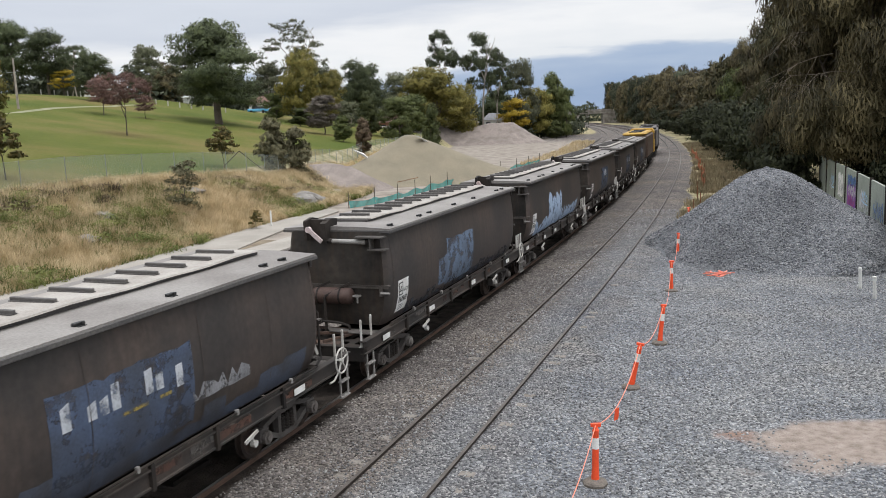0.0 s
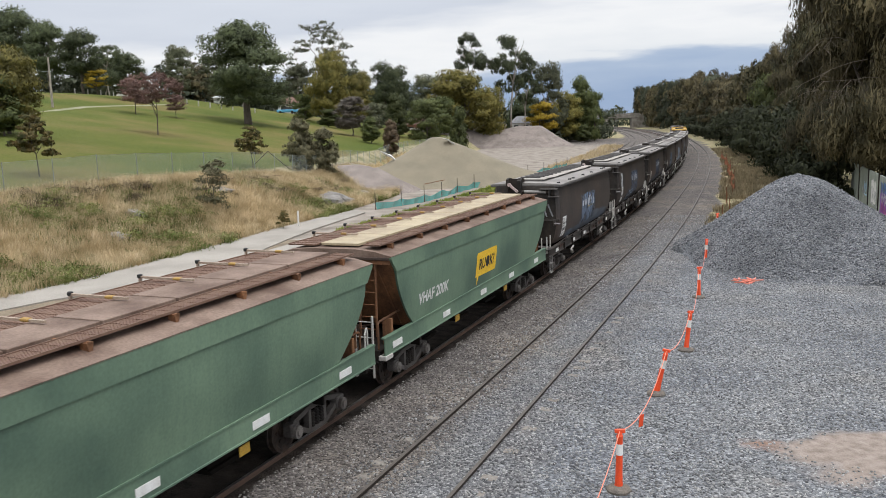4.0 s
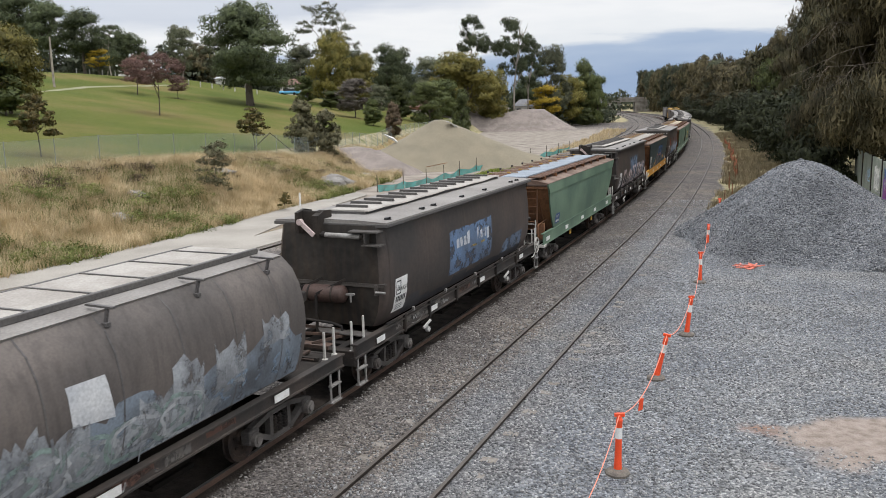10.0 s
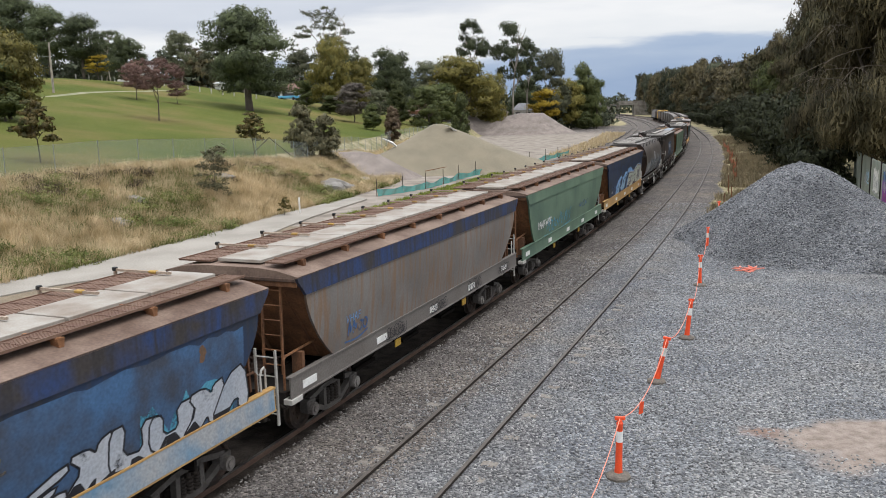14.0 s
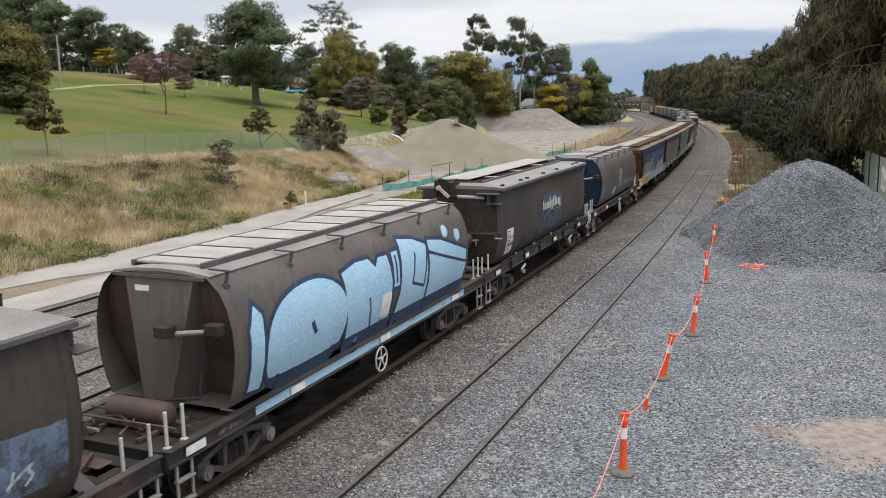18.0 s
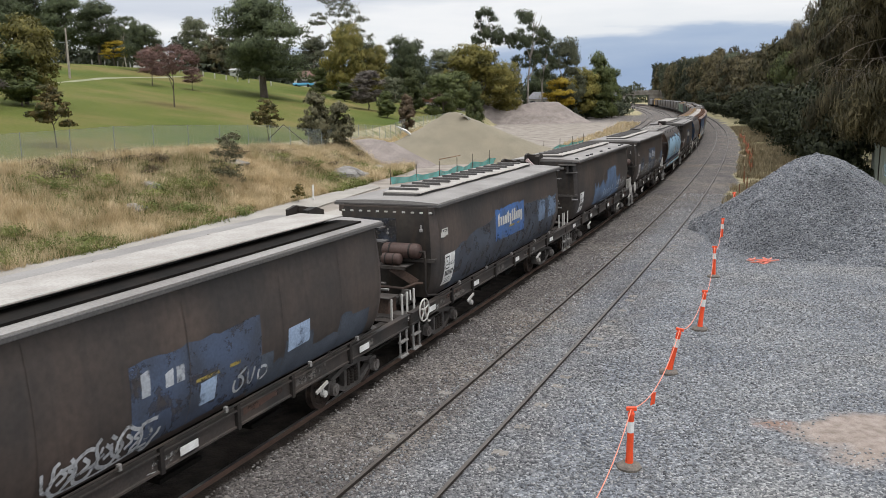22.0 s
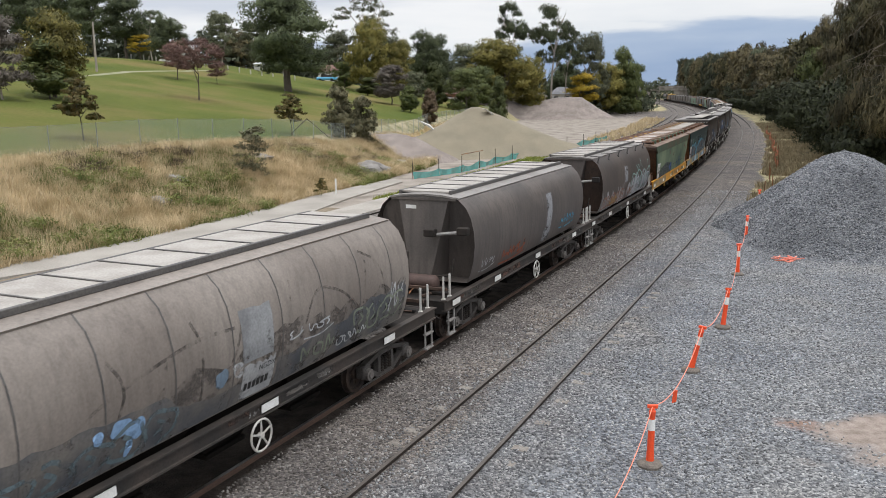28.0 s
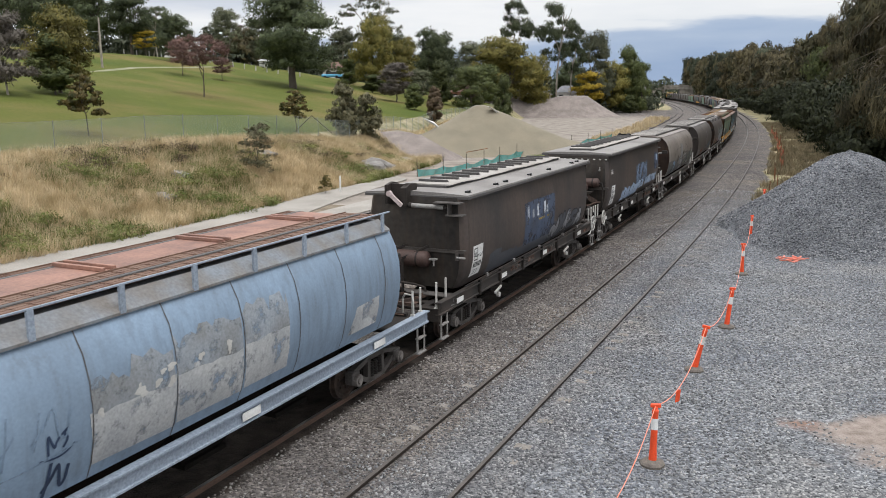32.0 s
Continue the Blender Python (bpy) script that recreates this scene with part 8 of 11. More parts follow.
def cyan_city(wd, rng):
    sage = spray("sage", (0.19, 0.31, 0.28), (0.12, 0.2, 0.19), 0.7, 0.2)
    for i in range(40):
        y, z, h = rng.uniform(-4.8, 6.0), rng.uniform(2.35, 2.84), rng.uniform(0.06, 0.16)
        wd_ = h * rng.uniform(1.0, 2.4)
        part("graffiti_square", paint_mesh([[(y, z), (y + wd_, z + 0.02), (y + wd_ - 0.02, z + h), (y + 0.02, z + h)]], PROF_V, 0.005 + 0.0001 * i, sage), wd)
    part("graffiti_patch", paint_mesh([ragged(-1.0, 2.0, 2.3, 2.85, rng, 0.1, 10)], PROF_V, 0.0035, spray("dusk_haze", (0.10, 0.12, 0.20), (0.05, 0.07, 0.09), 0.9, 0.6)), wd)
    top = [(-5.0, 2.42), (-4.4, 2.4), (-3.7, 2.36), (-3.0, 2.48), (-2.3, 2.4), (-1.7, 2.16), (-0.9, 2.26), (-0.5, 2.48), (0.6, 2.46), (1.1, 2.6), (2.1, 2.52), (3.0, 2.45), (3.6, 2.3)]
    field(wd, PROF_V, [(y, z + 0.12) for y, z in top], 1.42, spray("cyan_haze", (0.07, 0.20, 0.28), (0.04, 0.09, 0.12), 0.9, 0.75), 0.010, rng, 0.06, label="hazy cyan overspray")
    field(wd, PROF_V, top, 1.42, spray("mottled_cyan", (0.13, 0.38, 0.52), (0.08, 0.22, 0.32), 0.9, 0.22), 0.012, rng, 0.04, label="bright cyan sprayed field")
    dusk, ash = spray("slate_fill", (0.085, 0.085, 0.095), (0.17, 0.16, 0.17), 0.9, 0.15), spray("ash_fill", (0.22, 0.22, 0.23), (0.10, 0.10, 0.11), 0.9, 0.2)
    flat = [(-7, 1.43), (7, 1.43)]
    block_piece(wd, PROF_V, -5.2, -4.5, flat, [(-5.2, 2.05), (-4.5, 2.3)], 1, rng, (dusk,), SPRAY_BLACK, None, 0.014, 0.4, 0.035)
    block_piece(wd, PROF_V, -4.4, -2.0, flat, [(-4.4, 2.28), (-3.4, 2.14), (-3.1, 2.32), (-2.0, 2.15)], 3, rng, (dusk, ash), SPRAY_BLACK, None, 0.014, 0.3, 0.04)
    block_piece(wd, PROF_V, -0.95, 0.0, flat, [(-0.9, 2.1), (0.0, 2.24)], 1, rng, (ash,), SPRAY_BLACK, None, 0.014, 0.5, 0.04)
    block_piece(wd, PROF_V, 0.3, 3.1, flat, [(0.3, 2.3), (1.1, 2.36), (2.6, 2.42), (3.1, 2.1)], 4, rng, (dusk, ash), SPRAY_BLACK, None, 0.014, 0.35, 0.04)
    field(wd, PROF_V, [(3.6, 2.1), (4.6, 2.3), (5.3, 2.3), (6.0, 2.25)], 1.42, spray("grey_wash", (0.24, 0.26, 0.27), (0.10, 0.13, 0.14), 1.0, 0.5), 0.012, rng, 0.08, label="grey sprayed cover paint")
    tag(wd, rng, PROF_V, 3.9, 5.6, 1.6, 2.2, SPRAY_WHITE, 5, 0.04)
    tag(wd, rng, PROF_V, -6.2, -5.3, 2.62, 2.88, SPRAY_WHITE, 4, 0.05)
    tag(wd, rng, PROF_V, -1.9, -1.3, 1.6, 2.0, SPRAY_NAVY, 3, 0.025)
    placard(wd, -6.0, 2.3, PROF_V, rng, "VHAF", 0.95, 0.34)
    part("sill_patch", paint_mesh([ragged(-6.8, 6.8, 1.05, 1.4, rng, 0.03, 12)], [(1.372, 1.5), (1.372, 1.2), (1.372, 1.0)], 0.003, spray("teal_sill", (0.15, 0.27, 0.31), (0.28, 0.30, 0.29), 1.0)), wd)
    for k, (a, b_, m_) in enumerate(((-5.4, -4.1, TANSILL), (-4.1, -3.6, sage), (-3.0, -2.2, ash), (-2.1, -1.2, BABY_BLUE), (-0.7, 0.4, sage), (0.5, 1.6, TANSILL), (2.4, 3.2, ash), (3.4, 4.4, BABY_BLUE), (4.6, 5.8, ash), (5.9, 6.8, TANSILL))):
        part("sill_patch", paint_mesh([ragged(a, b_, 1.06, 1.39, rng, 0.05, 6, 0.6)], [(1.372, 1.5), (1.372, 1.2), (1.372, 1.0)], 0.006 + 0.0003 * k, m_), wd)


put(hopper_v("dark hopper wagon covered with cyan and grey graffiti", -304.75, 40, DARKGREEN, DARKGREEN, TANSILL, cyan_city, M_HATCH, M_RUST), -304.75)


def moss(wd, rng):
    soot = spray("soot_grey", (0.095, 0.105, 0.11), (0.06, 0.075, 0.075), 0.9, 0.35)
    field(wd, PROF_V, [(-5.2, 1.9), (-4.0, 2.0), (-3.0, 2.1), (-2.3, 2.15), (-1.5, 2.1), (-0.9, 1.9), (-0.4, 1.6)], 1.42, soot, 0.004, rng, 0.06, label="faded grey sprayed letters")
    line = spray("soot_line", (0.045, 0.055, 0.055), None, 0.7, 0.35)
    tag(wd, rng, PROF_V, -5.0, -0.7, 1.46, 2.08, line, 5, 0.05, bubbles)
    patches(wd, "graffiti_patch", [blob(-0.1, 2.5, 0.16, 0.09, rng, 2.0, 18, 0.3), blob(5.65, 2.5, 0.1, 0.16, rng, 2.0, 16, 0.3), blob(-1.5, 2.65, 0.1, 0.1, rng, 2.0, 16, 0.3), blob(4.9, 2.7, 0.12, 0.1, rng, 2.0, 16, 0.3)], PROF_V, 0.012, spray("worn_red", (0.26, 0.06, 0.055), (0.12, 0.09, 0.07), 0.9, 0.4), "worn red paint smear")
    patches(wd, "graffiti_patch", [blob(-1.05, 1.82, 0.5, 0.17, rng, 2.0, 24, 0.22), blob(-0.75, 1.68, 0.3, 0.2, rng, 2.0, 20, 0.2), [(2.55, 1.75), (2.7, 1.72), (2.75, 2.1), (2.6, 2.1)], [(3.1, 1.5), (3.3, 1.48), (3.2, 1.9)], blob(1.7, 1.8, 0.2, 0.14, rng, 2.0, 18, 0.25)], PROF_V, 0.014, spray("cobalt", (0.045, 0.10, 0.32), (0.06, 0.1, 0.16), 0.8, 0.3), "blue sprayed blot")
    tag(wd, rng, PROF_V, 2.4, 3.4, 1.5, 2.3, spray("cobalt", (0, 0, 0)), 2, 0.03)
    part("waist_line", paint_mesh(stroke([(-5.6, 1.83), (5.9, 1.83)], 0.022), PROF_V, 0.006, line), wd)
    for k in range(9):
        y = -0.2 + k * 0.66 + rng.uniform(-0.15, 0.15)
        part("sill_patch", Mesh().box(1.368, 1.374, y, y + rng.uniform(0.15, 0.4), 1.08 + rng.uniform(0, 0.1), 1.24 + rng.uniform(0, 0.12)).data("sill_patch", spray("sill_grey", (0.13, 0.15, 0.10), (0.09, 0.1, 0.07))), wd)
    part("sill_patch", paint_mesh([ragged(-6.8, -2.2, 1.04, 1.4, rng, 0.02, 14)], [(1.366, 1.5), (1.366, 1.2), (1.366, 1.0)], 0.003, spray("sill_grey_long", (0.20, 0.17, 0.13), (0.40, 0.25, 0.08), 0.9)), wd)
    placard(wd, -6.0, 2.3, PROF_V, rng, "VHAF", 0.95, 0.34)
    ram = part("ram", Mesh().cyl((-0.12, -6.72, 2.72), (0.55, -6.55, 1.75), 0.115, 12).cyl((-0.22, -6.74, 2.88), (-0.12, -6.72, 2.72), 0.05, 8).data("ram", spray("ram_grey", (0.36, 0.35, 0.34), (0.24, 0.22, 0.2)), True), wd, "pale grey opening ram")
    part("ram_bracket", Mesh().beam((-0.40, -6.76, 3.10), (-0.28, -6.76, 2.80), 0.07, 0.16).beam((-0.40, -6.76, 3.08), (-0.12, -6.76, 2.94), 0.07, 0.09).data("ram_bracket", spray("lever_yellow", (0.50, 0.33, 0.06), (0.4, 0.28, 0.1))), ram, "yellow forked bracket")


put(hopper_v("streaked moss-green hopper wagon with yellow sill", -319.3, 41, MOSSGREEN, MOSSBAND, YELLOW, moss, spray("flaking_hatch", (0.46, 0.43, 0.40), (0.24, 0.15, 0.11), 1.0), M_DARKRUST, near_bars=True), -319.3)


def wild_white(wd, rng):
    haze = spray("white_haze", (0.42, 0.42, 0.43), (0.10, 0.09, 0.085), 1.0)
    patches(wd, "graffiti_patch", [ragged(-5.2, 1.2, 1.36, 1.95, rng, 0.3, 34, 0.1), ragged(0.8, 5.2, 1.36, 2.2, rng, 0.3, 24, 0.1)], PROF_R, 0.004, haze, "hazy white sprayed band")
    tag(wd, rng, PROF_R, -4.9, -1.0, 1.45, 1.95, spray("clay", (0.26, 0.11, 0.06), (0.15, 0.08, 0.06)), 7, 0.07, bubbles)
    tag(wd, rng, PROF_R, -3.4, -2.2, 1.5, 1.85, spray("ochre", (0.42, 0.26, 0.08)), 2, 0.10, bubbles)
    tag(wd, rng, PROF_R, -1.2, 1.2, 1.5, 2.05, spray("clay", (0.26, 0.11, 0.06)), 4, 0.06)
    mint = spray("mint", (0.27, 0.42, 0.36), (0.2, 0.33, 0.33))
    tag(wd, rng, PROF_R, 0.6, 5.1, 1.55, 2.5, mint, 4, 0.06, bubbles)
    tag(wd, rng, PROF_R, 0.9, 5.0, 1.4, 2.35, spray("lilac_white", (0.50, 0.50, 0.58), (0.36, 0.37, 0.42)), 5, 0.05, bubbles)
    for i in range(11):
        cy, cz, r_ = rng.uniform(1.6, 3.4), rng.uniform(2.3, 2.75), rng.uniform(0.03, 0.075)
        part("graffiti_dot", paint_mesh([blob(cy, cz, r_, r_, rng, 2.0, 10, 0.05)], PROF_R, 0.012, mint), wd)
    for cy, cz in ((2.75, 2.85), (4.55, 2.75)):
        star = stroke([(cy - 0.12, cz + 0.04), (cy + 0.12, cz + 0.04)], 0.035) + stroke([(cy - 0.08, cz - 0.14), (cy + 0.01, cz + 0.16)], 0.035) + stroke([(cy + 0.08, cz - 0.14), (cy - 0.01, cz + 0.16)], 0.035)
        part("graffiti_star", paint_mesh(star, PROF_R, 0.013, mint), wd)
    patches(wd, "data_panel", [[(-0.9, 2.2), (-0.3, 2.2), (-0.3, 2.9), (-0.9, 2.9)]], PROF_R, 0.006, SPRAY_GREY, "grey data panel")


put(hopper_r("brown round-sided hopper wagon with white sprayed tags", -332.9, 42, ROUNDBROWN, wild_white, tank=True), -332.9)


def z_marks(wd, rng):
    tag(wd, rng, PROF_R, -3.0, -1.0, 1.5, 1.95, SPRAY_RED, 5, 0.08)
    tag(wd, rng, PROF_R, 2.6, 4.2, 1.7, 2.1, SPRAY_CYAN, 5, 0.06)
    patches(wd, "data_panel", [[(0.9, 1.9), (1.4, 1.9), (1.5, 3.0), (0.95, 3.0)], [(0.7, 1.45), (1.4, 1.45), (1.4, 1.9), (0.7, 1.9)]], PROF_R, 0.006, SPRAY_GREY, "grey painted-out panel")
    tag(wd, rng, PROF_R, -4.6, -3.6, 1.6, 1.9, SPRAY_WHITE, 4, 0.04)


put(hopper_r("sooty round-sided hopper wagon with few tags", -346.4, 43, ROUNDDARK, z_marks, end=ROUNDDARK, hooks=False), -346.4)


def aa_marks(wd, rng):
    ghost = spray("ghost_slate", (0.075, 0.08, 0.09), (0.16, 0.145, 0.13), 1.0, 0.25)
    field(wd, PROF_R, [(-5.2, 2.2), (-4.3, 2.15), (-3.2, 2.1), (-2.2, 2.12), (-1.8, 1.8), (-0.8, 1.75), (-0.3, 1.7)], 1.38, ghost, 0.004, rng, 0.05, label="dark washed-out graffiti band")
    field(wd, PROF_R, [(0.5, 1.9), (1.3, 2.0), (2.2, 2.05), (3.2, 2.15), (4.4, 2.2), (5.2, 2.2)], 1.38, ghost, 0.004, rng, 0.1, label="dark washed-out graffiti band")
    field(wd, PROF_R, [(-2.4, 2.1), (-1.5, 2.25), (-0.5, 2.2), (0.6, 2.4), (1.4, 2.35), (2.6, 2.3), (5.2, 2.35)], 1.38, spray("soot_cloud", (0.07, 0.06, 0.054), (0.12, 0.104, 0.092), 0.9, 0.6), 0.0025, rng, 0.12, label="cloud of soot along the lower side")
    tag(wd, rng, PROF_R, -5.0, -1.9, 1.45, 2.0, spray("faint_teal", (0.14, 0.19, 0.21), (0.09, 0.11, 0.12), 0.7, 0.5), 5, 0.07, bubbles)
    patches(wd, "graffiti_patch", [blob(-2.95, 1.95, 0.18, 0.13, rng), blob(-2.7, 1.85, 0.16, 0.16, rng), blob(-3.35, 1.95, 0.09, 0.09, rng), blob(-2.8, 1.6, 0.07, 0.12, rng)], PROF_R, 0.012, spray("powder_blue", (0.24, 0.38, 0.58), (0.19, 0.3, 0.46), 0.7, 0.25), "powder-blue sprayed blots")
    patches(wd, "graffiti_patch", [blob(-0.95, 1.98, 0.14, 0.15, rng)], PROF_R, 0.012, spray("steel_blue", (0.17, 0.24, 0.32), (0.12, 0.15, 0.18), 0.8, 0.3))
    patches(wd, "graffiti_patch", [blob(-0.55, 2.0, 0.13, 0.13, rng)], PROF_R, 0.013, SPRAY_WHITE)
    moss_ = spray("pale_moss", (0.24, 0.27, 0.20), (0.15, 0.16, 0.13), 0.7, 0.35)
    tag(wd, rng, PROF_R, 1.2, 2.4, 1.5, 2.0, moss_, 3, 0.05)
    tag(wd, rng, PROF_R, 3.0, 5.0, 1.6, 2.2, moss_, 4, 0.05, bubbles)
    tag(wd, rng, PROF_R, 0.75, 1.25, 2.05, 2.3, SPRAY_WHITE, 2, 0.03)
    tag(wd, rng, PROF_R, 1.35, 2.2, 2.05, 2.3, SPRAY_WHITE, 3, 0.03)
    tag(wd, rng, PROF_R, 2.4, 3.6, 1.5, 1.8, SPRAY_WHITE, 4, 0.03)
    tag(wd, rng, PROF_R, 4.3, 5.1, 1.7, 2.4, SPRAY_WHITE, 3, 0.04)
    pl = part("data_panel", paint_mesh([ragged(-0.42, 0.42, 1.40, 2.0, rng, 0.03, 6)], PROF_R, 0.008, spray("panel_white", (0.45, 0.45, 0.45), (0.28, 0.28, 0.28), 0.8, 0.35)), wd, "worn white data panel with black print")
    part("lettering", letters("NGDX", -0.02, 1.82, 0.15, PROF_R, 0.012, M_BLACK), pl)
    for i in range(6):
        part("small_print", paint_mesh([[(-0.36 + 0.11 * i, 1.56), (-0.28 + 0.11 * i, 1.56), (-0.28 + 0.11 * i, 1.69), (-0.36 + 0.11 * i, 1.69)]], PROF_R, 0.012, M_BLACK), pl)
    patches(wd, "cover_patch", [ragged(-0.45, 0.36, 2.05, 2.92, rng, 0.02, 5)], PROF_R, 0.008, spray("panel_grey", (0.28, 0.285, 0.29), (0.16, 0.16, 0.165), 1.0, 0.2), "pale grey painted-out panel")
    scorch = spray("scorched_line", (0.06, 0.052, 0.046), (0.10, 0.088, 0.078), 0.9, 0.72)
    for k, pts in enumerate((((-3.9, 1.9), (-3.6, 2.3), (-2.6, 2.55), (-1.5, 2.75), (-0.6, 2.7)), ((-3.0, 2.1), (-2.85, 2.5), (-3.1, 2.9)), ((-2.2, 2.0), (-2.1, 2.6)), ((-1.4, 1.8), (-1.35, 2.7), (-1.5, 3.0)), ((-0.8, 2.0), (-0.5, 2.5), (-0.4, 2.8)), ((1.3, 2.3), (1.7, 2.9), (2.6, 2.6), (3.0, 2.2)), ((3.3, 2.2), (3.5, 3.0)), ((4.2, 2.2), (4.0, 2.9), (3.4, 3.2)), ((0.8, 2.4), (1.0, 3.1)))):
        part("graffiti_stroke", paint_mesh(stroke(soften(list(pts)), 0.055), PROF_R, 0.003 + 0.0002 * k, scorch), wd, "" if k else "old sprayed line under the grime")


put(hopper_r("stained grey round-sided hopper wagon with rusty tanks", -360.6, 44, ROUNDGREY, aa_marks, hooks=False, roof=ROUNDGREY), -360.6)


def pale_band(wd, rng):
    patches(wd, "cover_patch", [ragged(-3.0, 0.6, 1.42, 1.95, rng, 0.1, 10), ragged(0.6, 1.8, 1.6, 2.0, rng, 0.05, 5), ragged(2.2, 5.0, 1.62, 2.0, rng, 0.06, 8)], PROF_N, 0.005, PALE_BLUE, "pale blue cover paint")
    patches(wd, "cover_patch", [ragged(-0.2, 2.4, 1.8, 2.8, rng, 0.06, 9)], PROF_N, 0.004, LOGO_SKY, "grey-blue cover patch")
    patches(wd, "cover_patch", [ragged(4.3, 5.3, 2.2, 3.05, rng, 0.05, 5)], PROF_N, 0.004, LOGO_BLUE)
    part("small_panel", paint_mesh([[(4.7, 2.65), (5.05, 2.65), (5.05, 2.95), (4.7, 2.95)]], PROF_N, 0.008, PALE_BLUE), wd)
    part("end_patch", Mesh().box(-0.95, 0.35, -5.79, -5.783, 2.65, 3.3).data("end_patch", WORN_BAND), wd, "slate-blue patch on the end wall")


put(hopper_n("dark hopper wagon with pale blue cover paint", -374.8, -1, 45, pale_band, False), -374.8)


def grey_letters(wd, rng):
    operator_patch(wd, rng, visible=6)
    low_band(wd, rng, -4.0, 2.6, 1.95, spray("slate_dark", (0.055, 0.06, 0.07), (0.08, 0.082, 0.09)))
    block_piece(wd, PROF_N, 1.3, 4.9, [(1, 1.42), (5, 1.5)], [(1.2, 1.75), (2.4, 2.2), (3.4, 2.1), (5.0, 2.0)], 5, rng, (SPRAY_GREY, spray("slate_dark", (0, 0, 0))), SPRAY_BLACK, None, 0.006, 0.5, 0.05)


put(hopper_n("dark hopper wagon with grey bubble letters on its side", -389.5, 1, 46, grey_letters), -389.5)


def blue_panels(wd, rng):
    white = spray("flaking_panel", (0.50, 0.50, 0.49), (0.35, 0.36, 0.37), 0.8, 0.3)
    patches(wd, "data_panel", [[(-2.88, 1.56), (-1.42, 1.52), (-1.42, 2.35), (-2.95, 2.30)], [(-1.36, 1.56), (0.10, 1.55), (0.05, 2.45), (-1.42, 2.38)], [(0.16, 1.58), (1.30, 1.60), (1.28, 2.5), (0.10, 2.42)]], PROF_R, 0.005, white, "flaking white panel")
    bare = spray("bare_grey", (0.22, 0.225, 0.225), (0.30, 0.33, 0.36), 1.0, 0.3)
    patches(wd, "cover_patch", [ragged(-2.9, -1.45, 2.25, 2.75, rng, 0.12, 8), ragged(-1.4, 0.05, 2.3, 2.85, rng, 0.1, 8), ragged(0.12, 1.28, 2.35, 2.9, rng, 0.1, 8)], PROF_R, 0.008, bare, "patch where the panel has worn away to grey")
    for k in range(10):
        y, z = rng.uniform(-2.8, -1.5) if k < 7 else rng.uniform(-1.3, 0.0), rng.uniform(2.25, 2.5)
        part("paint_flake", paint_mesh([blob(y, z, rng.uniform(0.03, 0.12), rng.uniform(0.04, 0.1), rng, 2.0, 12, 0.25)], PROF_R, 0.011 + 0.0002 * k, M_OFFWHITE), wd)
    patches(wd, "data_panel", [[(3.3, 1.58), (4.38, 1.60), (4.36, 2.18), (3.5, 2.12)]], PROF_R, 0.006, white, "white data panel with chipped corner")
    faint = spray("faint_blue", (0.17, 0.23, 0.31), (0.2, 0.28, 0.36), 0.7, 0.35)
    tag(wd, rng, PROF_R, -4.8, -3.1, 2.0, 2.7, faint, 4, 0.03)
    tag(wd, rng, PROF_R, -3.7, -3.2, 1.4, 1.9, SPRAY_NAVY, 2, 0.05)
    tag(wd, rng, PROF_R, -3.6, -3.2, 2.0, 2.3, SPRAY_NAVY, 2, 0.035)


put(hopper_r("chalky light-blue round-sided hopper wagon with roof rail", -404.0, 47, ROUNDBLUE, blue_panels, roof=spray("blue_roof", (0.155, 0.14, 0.125), (0.19, 0.215, 0.24), 0.9), hatch=spray("pink_rust", (0.31, 0.165, 0.12), (0.17, 0.095, 0.075), 0.9), hooks=False, sill=BLUESILL, rail_along=True, hatch_slats=False, wheel=None), -404.0)

# ---- beside the line: bollards, tape, stone heap, wall
def bollard(x, yy, lean, turn=0.0):
    b_ = thing("bollard", "orange plastic bollard with white band on a dusty rubber base", "bollard", pose(x, yy, float(ground_z(x, yy)), 0, 0, turn), "bollards along the track")

    def base():
        me = Mesh()
        rings = []
        for r, z in ((0.225, 0), (0.225, 0.04), (0.19, 0.07), (0.10, 0.10), (0.06, 0.105)):
            rings.append([(r * math.cos(2 * math.pi * i / 8 + 0.39), r * math.sin(2 * math.pi * i / 8 + 0.39), z) for i in range(8)])
        me.loft(rings)
        return me.data("base", M_RUBBER)

    def post():
        me = Mesh()
        rings = []
        for r, z in ((0.075, 0.05), (0.062, 0.3), (0.055, 0.95), (0.06, 0.97), (0.06, 1.0), (0.045, 1.02), (0.04, 1.06)):
            rings.append([(r * math.cos(2 * math.pi * i / 12), r * math.sin(2 * math.pi * i / 12), z) for i in range(12)])
        me.loft(rings)
        me.box(-0.09, 0.09, -0.025, 0.025, 1.05, 1.12, 0.01)
        return me.data("post", M_ORANGE, True)

    def band():
        me = Mesh()
        me.cyl((0, 0, 0.66), (0, 0, 0.86), 0.061, 12, 0.0585)
        return me.data("band", M_WHITE, True)

    part("base", kept("bollard_base", base), b_, "dusty black rubber base")
    p = part("post", kept("bollard_post", post), b_)
    p.matrix_basis = pose(0, 0, 0, 0, lean)
    part("band", kept("bollard_band", band), p, "white reflective band")
    tip = b_.matrix_basis @ p.matrix_basis @ Vector((0, 0, 1.09))
    return tip


TIPS = [bollard(x, y, lean, turn) for x, y, lean, turn in ((1.25, 9.2, 0, 10), (3.1, 13.7, 1, 0), (5.1, 18.7, 12, -10), (6.9, 22.3, 7, 20), (9.4, 29.0, 0, 0), (11.8, 35.6, 3, 30), (15.6, 45.0, -4, 0))]


